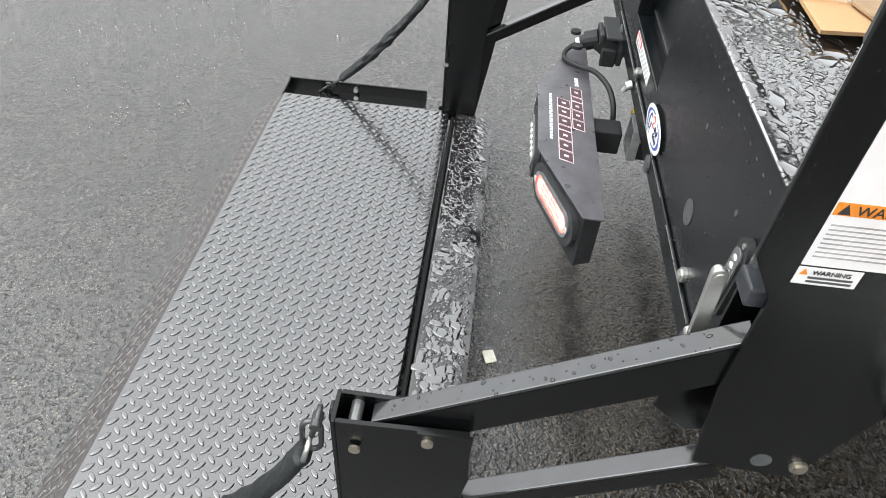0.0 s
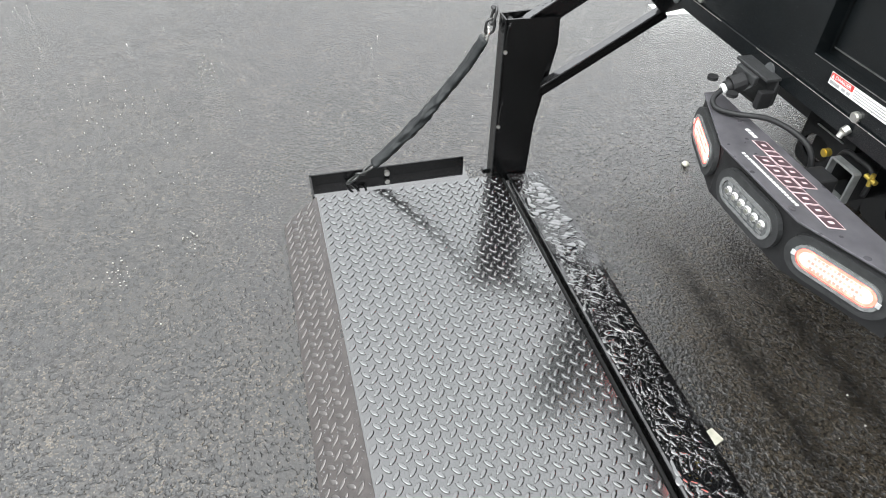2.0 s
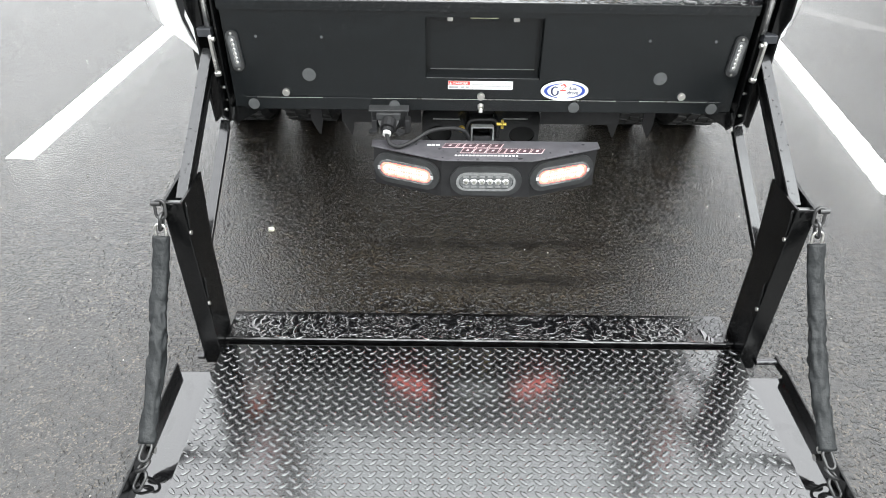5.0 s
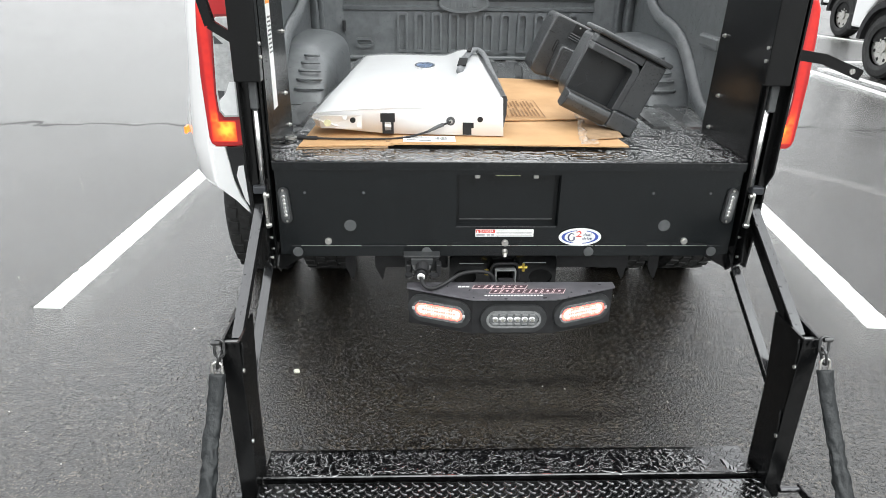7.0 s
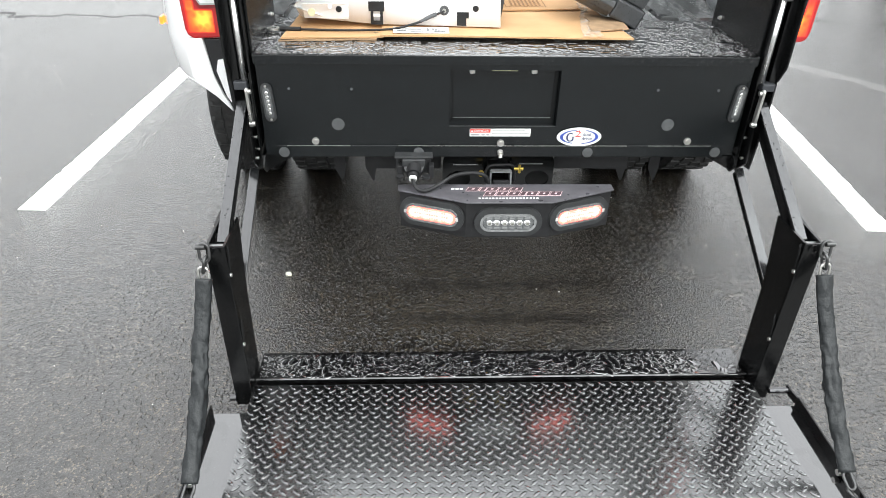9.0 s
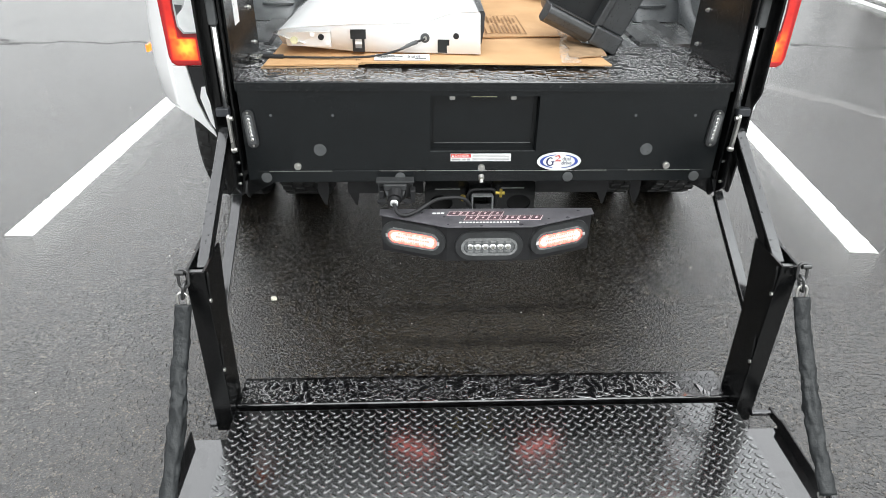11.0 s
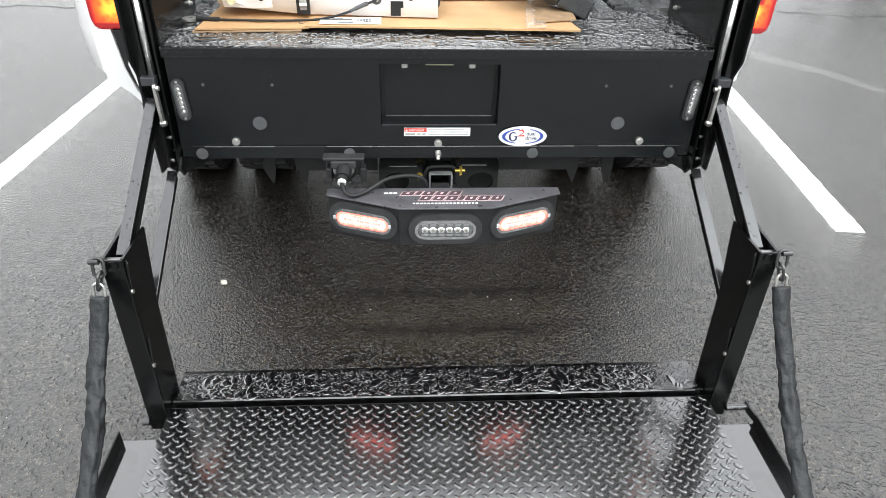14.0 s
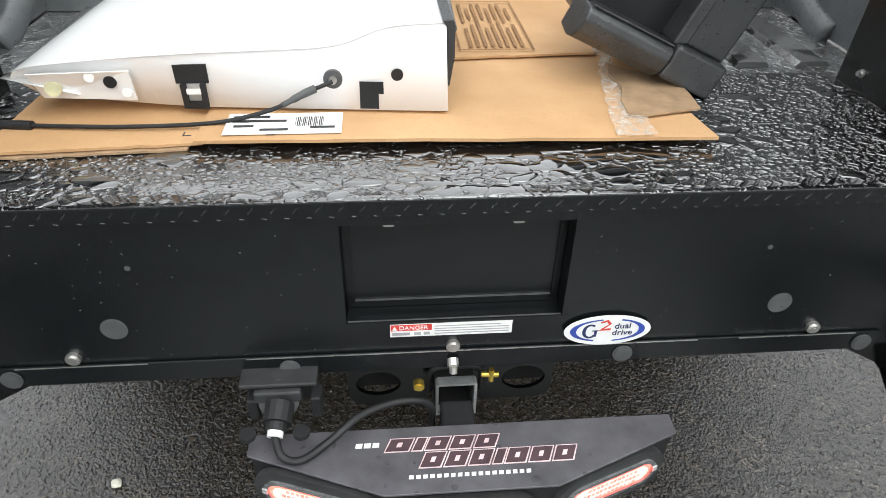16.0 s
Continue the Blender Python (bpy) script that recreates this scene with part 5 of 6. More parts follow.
def wheel(x, y, r, w, parent, s, hub=STEEL):
    """Tyre with tread blocks, and a dished rim."""
    bm = bmesh.new()
    seg = 40
    prof = [(-w / 2 + 0.015, r * 0.60), (-w / 2, r * 0.75), (-w / 2 + 0.01, r * 0.93), (-w / 2 + 0.035, r * 0.985), (w / 2 - 0.035, r * 0.985), (w / 2 - 0.01, r * 0.93), (w / 2, r * 0.75), (w / 2 - 0.015, r * 0.60)]
    loops = []
    for k in range(seg):
        a = 2 * math.pi * k / seg
        loops.append([bm.verts.new((q, math.cos(a) * rr, math.sin(a) * rr)) for q, rr in prof])
    for k in range(seg):
        for j in range(len(prof) - 1):
            bm.faces.new((loops[k][j], loops[k][j + 1], loops[(k + 1) % seg][j + 1], loops[(k + 1) % seg][j]))
    for k in range(seg):
        a = 360 * k / seg
        for j, off in ((-1.5, 0.0), (-0.5, 4.0), (0.5, 0.0), (1.5, 4.0)):
            block(bm, j * w * 0.21 - w * 0.08, j * w * 0.21 + w * 0.08, -0.022, 0.022, r * 0.98, r, m=pose(0, 0, 0, a + off, 0, 0) @ pose(0, 0, 0, 0, 0, 8 if j > 0 else -8))
    ob = part("wheel", moved(bm, pose(x, y, r - 0.021)), RUBBER, parent, "black rubber tyre with chunky tread")
    bm = bmesh.new()
    rod(bm, (-s * 0.02, 0, 0), (s * w * 0.30, 0, 0), r * 0.60, 32)
    rod(bm, (s * w * 0.30, 0, 0), (s * w * 0.42, 0, 0), r * 0.20, 16)
    for k in range(8):
        a = 2 * math.pi * k / 8
        rod(bm, (s * w * 0.30, math.cos(a) * r * 0.27, math.sin(a) * r * 0.27), (s * w * 0.36, math.cos(a) * r * 0.27, math.sin(a) * r * 0.27), r * 0.035, 8)
    part("rim", moved(bm, pose(x, y, r - 0.021)), hub, ob, "pale steel rim")
    bm = bmesh.new()
    for k in range(8):
        a = 2 * math.pi * (k + 0.5) / 8
        rod(bm, (s * w * 0.30, math.cos(a) * r * 0.45, math.sin(a) * r * 0.45), (s * w * 0.304, math.cos(a) * r * 0.45, math.sin(a) * r * 0.45), r * 0.06, 10)
    part("rim_hole", moved(bm, pose(x, y, r - 0.021)), HOLE, ob)
    return ob


for s in (-1, 1):
    bed_side(s)
    tail_lamp(s)
    wheel(s * 1.020, 1.28, 0.410, 0.25, truck, s)
    wheel(s * 0.715, 1.28, 0.410, 0.25, truck, s)
    wheel(s * 0.960, 4.9, 0.415, 0.26, truck, s)

# bed: ribbed floor, walls with swept ribs, wheel wells and headboard
FZ = 0.890
bed = part("bed_floor", boxed(-0.83, 0.83, 0.392, 2.10, FZ - 0.03, FZ - 0.004), BEDWET, truck, "wet dark grey sprayed bed floor with long ribs")
for k in range(13):
    x = -0.72 + 0.12 * k
    part("floor_rib", prism([(x - 0.034, FZ - 0.0038), (x - 0.026, FZ + 0.006), (x + 0.026, FZ + 0.006), (x + 0.034, FZ - 0.0038)], "y", 0.46, 2.0), RIBWET, bed)
head = part("headboard", boxed(-0.83, 0.83, 2.06, 2.10, FZ, 1.44), LINER, truck, "dark grey front wall of the bed with upright ribs")
part("head_step", boxed(-0.72, 0.72, 2.035, 2.0595, FZ, 0.912, bevel=0.008), LINER, head)
part("head_ledge", prism([(2.0595, 1.150), (2.050, 1.156), (2.046, 1.172), (2.0595, 1.180)], "x", -0.70, 0.70), LINER, head)
part("head_ledge", prism([(2.0595, 1.205), (2.030, 1.225), (2.030, 1.26), (2.0595, 1.28)], "x", -0.70, 0.70), LINER, head)
for k in range(11):
    x = -0.372 + 0.0965 * k
    arch = [(x + 0.030 * math.cos(a), 1.128 + 0.022 * math.sin(a)) for a in (math.pi * j / 8 for j in range(9))] + [(x - 0.030, 0.932), (x + 0.030, 0.932)]
    inner = [(x + 0.017 * math.cos(a), 1.120 + 0.012 * math.sin(a)) for a in (math.pi * j / 8 for j in range(9))] + [(x - 0.017, 0.944), (x + 0.017, 0.944)]
    part("head_rib", ring(arch, inner, "y", 2.038, 2.0595), LINER, head)
circle = [(math.cos(a), math.sin(a)) for a in (2 * math.pi * k / 32 for k in range(32))]
boss = part("badge_boss", ring([(-0.03 + 0.140 * c, 1.196 + 0.052 * q) for c, q in circle], [(-0.03 + 0.126 * c, 1.196 + 0.041 * q) for c, q in circle], "y", 2.018, 2.029), LINER, head, "plain oval boss moulded in the wall")
part("boss_face", prism([(-0.03 + 0.1255 * c, 1.196 + 0.0405 * q) for c, q in circle], "y", 2.026, 2.029), LINER, boss)
for k in range(4):
    part("boss_mark", boxed(-0.105 + 0.040 * k, -0.078 + 0.040 * k, 2.0225, 2.0259, 1.176, 1.214, bevel=0.0015), LINER, boss)


def bed_lining(s):
    """Inner wall of the bed with an arched rib, a pad and the wheel well."""
    c = [(s * 0.587 + a, 0.980 + b) for a, b in oval(0.108, 0.056)]
    d = [(s * 0.587 + a, 0.980 + b) for a, b in oval(0.076, 0.026)]
    part("wall_grommet", ring(c, d, "y", 2.044, 2.0594), LINER, head)
    part("wall_hook", flip(boxed(0.690, 0.704, 2.02, 2.0594, 1.04, 1.10, bevel=0.004), s), MATT, head)
    wall = part("bed_wall", flip(boxed(0.832, 0.842, 0.19, 2.10, FZ, 1.41), s), LINER, truck, "dark grey inner bed wall with pressed ribs")
    part("wall_cap", flip(boxed(0.79, 0.86, 0.19, 2.10, 1.411, 1.43, bevel=0.006), s), PLASTIC, wall)
    arc = [(0.824, 0.600, FZ + 0.008), (0.822, 0.690, 0.925), (0.820, 0.775, 0.985), (0.818, 0.905, 1.092), (0.816, 1.06, 1.162), (0.814, 1.30, 1.205), (0.812, 1.42, 1.27), (0.812, 1.46, 1.405)]
    part("wall_rib", flip(tube(smooth_line(arc, 7), 0.028, 14, squash=(0.42, 1.0)), s), LINER, wall, "pale rounded rib swept over the wheel well", smooth=True)
    for y in (1.74, 1.93):
        line = smooth_line([(0.824, y, 1.02), (0.818, y, 1.10), (0.816, y - 0.01, 1.22), (0.816, y - 0.05, 1.40)], 6)
        part("wall_rib", flip(tube(line, 0.034, 12, squash=(0.45, 1.0)), s), LINER, wall, smooth=True)
    part("corner_fillet", flip(prism([(0.70, 2.0594), (0.74, 2.045), (0.80, 2.00), (0.8315, 1.93), (0.8315, 2.0594)], "z", FZ, 1.41), s), LINER, wall, smooth=False)
    part("wall_pad", flip(boxed(0.806, 0.8315, 0.585, 0.775, 1.140, 1.190, bevel=0.012), s), LINER, wall)
    part("wall_pad", flip(boxed(0.806, 0.8315, 0.22, 0.42, 1.26, 1.33, bevel=0.012), s), LINER, wall)
    # wheel well: a dome that is rounded towards the tail and inwards
    bm = bmesh.new()
    rows = []
    n = 26
    for i in range(n + 1):
        f = i / n
        y = 0.835 + 1.02 * f
        e = min(1.0, min(f, 1 - f) / 0.24)
        top = FZ - 0.002 + 0.198 * (1 - (1 - e) ** 2.2) ** 0.62 + 0.018 * math.sin(math.pi * f)
        row = []
        for j in range(11):
            a = math.pi / 2 * j / 10
            reach = 0.205 * (0.82 + 0.18 * e)
            x = 0.8315 - reach * min(1.0, math.sin(a) ** 0.75)
            h = FZ - 0.002 + (top - FZ + 0.002) * math.cos(a) ** 0.42
            row.append(bm.verts.new((x, y, h)))
        rows.append(row)
    for a, b in zip(rows, rows[1:]):
        for j in range(10):
            bm.faces.new((a[j], a[j + 1], b[j + 1], b[j]))
    well = part("wheel_well", flip(bm, s), LINER, truck, "rounded grey wheel well in the bed", smooth=True)
    for k, (y, z) in enumerate(((0.851, 0.945), (0.864, 0.980), (0.884, 1.010), (0.912, 1.038), (0.950, 1.062))):
        part("well_groove", flip(tube(smooth_line([(0.665 + 0.006 * k, y + 0.012, z), (0.700, y - 0.004, z + 0.002), (0.755 - 0.006 * k, y - 0.006, z + 0.003), (0.778 - 0.008 * k, y + 0.004, z + 0.003)], 4), 0.0055, 6), s), LINER, well)


for s in (-1, 1):
    bed_lining(s)
# cab closes the front
bm = prism([(2.16, 0.62), (2.16, 1.46), (2.30, 1.95), (3.5, 1.98), (4.1, 1.48), (5.5, 1.35), (5.6, 0.7)], "x", -0.95, 0.95, 0.04)
part("cab", bm, WHITE, truck, "white cab and bonnet")
# unseen blocks added to keep daylight from getting under the truck
part("front_shade_block", boxed(-0.90, 0.90, 5.42, 5.58, 0.26, 0.69, bevel=0.02), MATT, truck)
part("mid_shade_block", boxed(-0.40, 0.40, 3.9, 5.2, 0.30, 0.62, bevel=0.03), MATT, truck)
for s in (-1, 1):
    part("side_shade_block", flip(boxed(0.80, 0.95, 2.25, 3.9, 0.38, 0.62, bevel=0.02), s), MATT, truck)
part("windscreen", prism([(3.56, 1.93), (4.06, 1.49), (4.085, 1.52), (3.58, 1.97)], "x", -0.78, 0.78), HOLE, truck, "dark windscreen")
for s in (-1, 1):
    part("side_window", flip(prism([(2.42, 1.50), (3.95, 1.50), (3.50, 1.88), (2.46, 1.86)], "x", 0.945, 0.956), s), HOLE, truck, "dark side window")
    part("mirror", flip(boxed(0.98, 1.14, 3.70, 3.80, 1.42, 1.66, bevel=0.02), s), MATT, truck)
    part("mirror_arm", flip(boxed(0.945, 0.99, 3.73, 3.77, 1.50, 1.54), s), MATT, truck)
part("rear_window", boxed(-0.72, 0.72, 2.17, 2.19, 1.52, 1.86, bevel=0.004, m=Matrix.Translation((0, 0.02, 0))), HOLE, truck)



# ---- load in the bed ----
def sheet(outline, z, thick, name, label, lift=0.0, seed=0, material=None):
    """A flat cardboard sheet with a wavy lie and corrugated edge."""
    c = thing(name, label, "cardboard", (outline[0][0], outline[0][1], z))
    bm = bmesh.new()
    n = 14
    a, b, c2, d = [Vector((*p, 0)) for p in outline]
    top, low = [], []
    for i in range(n + 1):
        tr, lr = [], []
        for j in range(n + 1):
            u, v = i / n, j / n
            p = (a * (1 - u) + b * u) * (1 - v) + (d * (1 - u) + c2 * u) * v
            h = lift * max(0.0, noise.noise((p.x * 4 + seed, p.y * 4, seed)))
            if j == 0:
                p = p + Vector((0, 0.004 * noise.noise((p.x * 40, seed, 0)), 0))
            q = Vector((p.x - outline[0][0], p.y - outline[0][1], h))
            tr.append(bm.verts.new(q + Vector((0, 0, thick))))
            lr.append(bm.verts.new(q))
        top.append(tr)
        low.append(lr)
    for i in range(n):
        for j in range(n):
            bm.faces.new((top[i][j], top[i + 1][j], top[i + 1][j + 1], top[i][j + 1]))
            bm.faces.new((low[i][j], low[i][j + 1], low[i + 1][j + 1], low[i + 1][j]))
    for k in range(n):
        for x, y in (((k, 0), (k + 1, 0)), ((k, n), (k + 1, n)), ((0, k), (0, k + 1)), ((n, k), (n, k + 1))):
            bm.faces.new((top[x[0]][x[1]], low[x[0]][x[1]], low[y[0]][y[1]], top[y[0]][y[1]]))
    part("sheet", bm, material or CARD, c)
    return c


CZ = TOP + 0.0015
CARDDARK = plain("weathered_cardboard", (0.34, 0.225, 0.13), 0.75, vary=0.25, scale=30, grain=0.4, gscale=120)
sheet([(-0.652, 0.113), (-0.372, 0.130), (-0.35, 0.55), (-0.60, 0.62)], CZ, 0.0032, "cardboard_sheet", "dark wet torn cardboard layer under the carton", 0.002, 9, CARDDARK)
sheet([(-0.645, 0.118), (-0.352, 0.138), (-0.33, 0.75), (-0.60, 0.95)], CZ + 0.0055, 0.004, "cardboard_sheet", "flattened brown cardboard with a torn corrugated edge", 0.003, 1)
c2 = sheet([(-0.362, 0.131), (0.378, 0.112), (0.300, 0.76), (-0.34, 1.10)], CZ + 0.0100, 0.005, "cardboard_sheet", "flattened brown carton with a label and packing tape", 0.003, 2)
c3 = sheet([(-0.02, 0.418), (0.285, 0.440), (0.36, 1.20), (-0.02, 1.28)], CZ + 0.0185, 0.004, "cardboard_sheet", "brown carton flap with printed text block", 0.004, 3)
CT = CZ + 0.0150
# printed text on the flap
CARDINK = plain("card_print", (0.26, 0.14, 0.06), 0.75)
for a, b, c, d in ((0.058, 0.194, 0.028, 0.031), (0.058, 0.194, 0.322, 0.325), (0.058, 0.061, 0.031, 0.322), (0.191, 0.194, 0.031, 0.322)):
    part("print_frame", boxed(a, b, c, d, 0.0080, 0.0084), CARDINK, c3)
for k in range(8):
    for c, d in ((0.045, 0.15 + 0.02 * (k % 3)), (0.185 + 0.02 * (k % 2), 0.305 - 0.03 * (k % 3 == 1))):
        part("print_line", boxed(0.078 + 0.0135 * k, 0.0845 + 0.0135 * k, c, d, 0.0080, 0.0084), CARDINK, c3)
lab = thing("shipping_label", "white printed shipping label with a barcode on the cardboard", "label", (-0.325, 0.150, CT))
part("paper", boxed(0, 0.165, -0.008, 0.060, 0.0030, 0.0036), PAPER, lab)
for k in range(16):
    x = 0.098 + 0.0026 * k
    part("barcode_bar", boxed(x, x + (0.0016 if k % 3 else 0.0008), 0.016, 0.046, 0.0037, 0.0040), INK, lab)
for y, a, b in ((0.044, 0.008, 0.060), (0.030, 0.008, 0.085), (0.014, 0.012, 0.040), (0.002, 0.050, 0.090), (0.008, 0.120, 0.155)):
    part("print_bar", boxed(a, b, y, y + 0.007, 0.0037, 0.0040), INK, lab)
for k, (mx, my) in enumerate(((-0.372, 0.142), (-0.258, 0.141))):
    mark = thing("corner_mark", "small black printed corner mark on the carton", "print mark", (mx, my, CT), group="corner marks")
    part("bar", boxed(-0.006, 0.006, 0.0, 0.002, 0.0028, 0.0034), INK, mark)
    part("bar", boxed(-0.006 if k == 0 else 0.004, -0.004 if k == 0 else 0.006, 0.0021, 0.011, 0.0028, 0.0034), INK, mark)
tape = thing("packing_tape", "crumpled clear packing tape on the carton", "tape", (0.23, 0.112, CT))
bm = bmesh.new()
rows = []
for j in range(40):
    v = j / 39
    mid = 0.030 + 0.045 * v ** 1.4 - 0.03 * max(0.0, v - 0.72)
    half = 0.5 * (0.062 - 0.036 * min(1.0, v * 1.4) + 0.016 * noise.noise((j * 0.45, 3.0, 1.0)))
    rows.append([bm.verts.new((mid + 2 * half * (i / 9 - 0.5), 0.002 + 0.39 * v, 0.0034 + (0.010 if v > 0.70 else 0.001) + 0.006 * abs(noise.noise((i * 0.9, j * 0.55, 4))) * min(1.0, 0.2 + v))) for i in range(10)])
for a, b in zip(rows, rows[1:]):
    for i in range(9):
        bm.faces.new((a[i], a[i + 1], b[i + 1], b[i]))
k = Nodes("clear_tape")
TAPE = k.done(Base_Color=(0.85, 0.78, 0.68, 1), Roughness=0.12, Specular_IOR_Level=0.9, Alpha=k.grey(k.noise(70, 4), 0.35, 0.70, 0.12, 0.65), Normal=k.bump(k.noise(90, 4), 1.0, 0.006))
part("film", bm, TAPE, tape, smooth=True)
torn = thing("torn_cardboard", "torn piece of brown cardboard lying on the carton corner", "cardboard", (0.265, 0.18, CT + 0.0035))
bm = prism([(0.0, 0.002), (0.03, -0.004), (0.062, 0.004), (0.118, 0.016), (0.122, 0.07), (0.120, 0.142), (0.075, 0.165), (0.026, 0.202), (0.014, 0.16), (0.020, 0.10), (0.004, 0.05)], "z", 0.0, 0.0032)
part("sheet", bm, CARDDARK, torn)


def tailgate():
    """White tailgate shell lying on its back, bottom edge to the left, with the dark cap strip on the far edge."""
    g = thing("tailgate", "white painted tailgate lying flat on cardboard", "tailgate", (-0.3, 0.3, CT))
    off = Matrix.Translation((0.3, -0.3, -CT))
    nx, ny = 36, 24

    def skin(u, v):
        x0, x1 = -0.625 + 0.085 * v, -0.004 - 0.012 * v
        y0 = 0.205 + 0.055 * u
        x, y = x0 + (x1 - x0) * u, y0 + (1.32 - y0) * v
        z = 0.995 + 0.012 * math.sin(min(1.0, u * 2.2) * math.pi / 2)
        z += 0.030 / (1 + math.exp(-(u - 0.80) * 34)) + 0.022 * v * (1 - 0.6 * u)
        z -= 0.012 * max(0.0, 1 - u / 0.08) ** 2
        return Vector((x, y, z))

    bm = bmesh.new()
    grid_ = [[bm.verts.new(skin(i / nx, j / ny)) for j in range(ny + 1)] for i in range(nx + 1)]
    for i in range(nx):
        for j in range(ny):
            bm.faces.new((grid_[i][j], grid_[i + 1][j], grid_[i + 1][j + 1], grid_[i][j + 1]))
    # back and left returns
    lowl = [bm.verts.new((v.co.x + 0.09, v.co.y + 0.02, CT + 0.03)) for v in grid_[0]]
    for j in range(ny):
        bm.faces.new((grid_[0][j], grid_[0][j + 1], lowl[j + 1], lowl[j]))
    lowb = [bm.verts.new((grid_[i][ny].co.x, grid_[i][ny].co.y - 0.01, CT + 0.012)) for i in range(nx + 1)]
    for i in range(nx):
        bm.faces.new((grid_[i][ny], grid_[i + 1][ny], lowb[i + 1], lowb[i]))
    part("outer_skin", moved(bm, off), WHITE, g, "glossy white painted skin", smooth=True)
    # front edge wall, a little behind the skin's lip
    bm = bmesh.new()
    up, dn = [], []
    for i in range(nx + 1):
        u = i / nx
        p = skin(u, 0.0)
        if u < 0.02:
            p.x += 0.012
        low = 0.924 + 0.018 * max(0.0, 1 - u / 0.42) ** 1.3
        lean = 0.018 - 0.03 * u
        up.append(bm.verts.new((p.x, p.y + 0.004, p.z - 0.001)))
        dn.append(bm.verts.new((p.x + 0.008 * (1 - u), p.y + lean - 0.045 * u + 0.03 * (1 - u), low)))
    for i in range(nx):
        bm.faces.new((up[i], up[i + 1], dn[i + 1], dn[i]))
    bk = [bm.verts.new((v.co.x, v.co.y + 0.10, v.co.z - 0.004)) for v in dn]
    for i in range(nx):
        bm.faces.new((dn[i], dn[i + 1], bk[i + 1], bk[i]))
    edge = part("end_wall", moved(bm, off), WHITE, g, "white pressed end wall with latch holes", smooth=True)

    def on(u, z, out=0.0):
        """A point of the end wall at u along it and height z."""
        p = skin(u, 0.0)
        low = 0.924 + 0.018 * max(0.0, 1 - u / 0.42) ** 1.3
        yb = p.y + 0.018 - 0.03 * u - 0.045 * u + 0.03 * (1 - u)
        f = (p.z - z) / (p.z - low)
        return Vector((p.x, p.y + 0.004 + (yb - p.y - 0.004) * f - out, z))

    def patch(u0, u1, z0, z1, out, material, name, label="", thick=0.002, parent=None):
        bm = bmesh.new()
        c = [on(u0, z0, out), on(u1, z0, out), on(u1, z1, out), on(u0, z1, out)]
        f_ = [bm.verts.new(q) for q in c]
        b_ = [bm.verts.new(q + Vector((0, thick, 0))) for q in c]
        bm.faces.new(f_)
        bm.faces.new(b_)
        for i in range(4):
            bm.faces.new((f_[i], f_[(i + 1) % 4], b_[(i + 1) % 4], b_[i]))
        return part(name, moved(bm, off), material, parent or edge, label)

    def disc(u, z, r, out, material, name, deep=0.003):
        c = on(u, z, out)
        return part(name, moved(rods((c + Vector((0, deep, 0)), c, r), seg=18), off), material, edge)

    patch(0.055, 0.272, 0.940, 0.987, 0.013, WHITE, "hinge_plate", "white bolted hinge plate", 0.004)
    disc(0.095, 0.961, 0.011, 0.019, YELLOWED, "bush", 0.008)
    disc(0.225, 0.970, 0.009, 0.0135, HOLE, "hole")
    disc(0.185, 0.979, 0.007, 0.015, WHITE, "hinge_screw")
    disc(0.255, 0.953, 0.007, 0.015, WHITE, "hinge_screw")
    patch(0.365, 0.440, 0.962, 0.990, 0.003, MATT, "striker", "black latch striker", 0.003)
    for u0, u1, z0, z1 in ((0.375, 0.388, 0.932, 0.962), (0.420, 0.433, 0.932, 0.962), (0.375, 0.433, 0.925, 0.935)):
        patch(u0, u1, z0, z1, 0.009, MATT, "striker_loop", "", 0.006)
    # white patch laid on as a painted highlight within the striker loop
    patch(0.388, 0.421, 0.948, 0.956, 0.010, PAPER, "striker_gleam", "", 0.002)
    disc(0.728, 0.966, 0.014, 0.006, GREYCAP, "cable_clip", 0.006)
    disc(0.728, 0.966, 0.006, 0.011, STEEL, "cable_clip_screw", 0.006)
    patch(0.790, 0.835, 0.926, 0.962, 0.0015, HOLE, "cutout", "dark latch cutout", 0.001)
    patch(0.835, 0.847, 0.946, 0.962, 0.0015, HOLE, "cutout", "", 0.001)
    disc(0.880, 0.972, 0.009, 0.004, MATT, "plug")
    # cap strip along the far edge, with the open latch window
    bm = bmesh.new()
    rows = []
    for j in range(ny + 1):
        p = skin(1.0, j / ny)
        a = p + Vector((0.0005, 0, 0.003))
        rows.append([bm.verts.new(a + Vector(q)) for q in ((-0.006, 0, 0.0), (0.010, 0, 0.001), (0.013, 0, -0.008), (0.013, 0, -0.055), (0.006, 0, -0.100), (0.001, 0, -0.100), (0.001, 0, -0.01))])
    for a, b in zip(rows, rows[1:]):
        for i in range(7):
            bm.faces.new((a[i], a[(i + 1) % 7], b[(i + 1) % 7], b[i]))
    bm.faces.new(rows[0])
    bm.faces.new(rows[-1])
    cap = part("cap_strip", moved(bm, off), PLASTIC, g, "grainy dark grey plastic cap strip")
    # swollen handle pocket near the back of the cap
    pts = [(-0.117, 0.76, 1.034), (-0.092, 0.92, 1.052), (-0.050, 1.11, 1.064), (-0.014, 1.16, 1.062), (0.004, 1.06, 1.052), (0.006, 0.85, 1.040), (0.006, 0.50, 1.030), (0.004, 0.27, 1.026)]
    line = smooth_line(pts, 6)
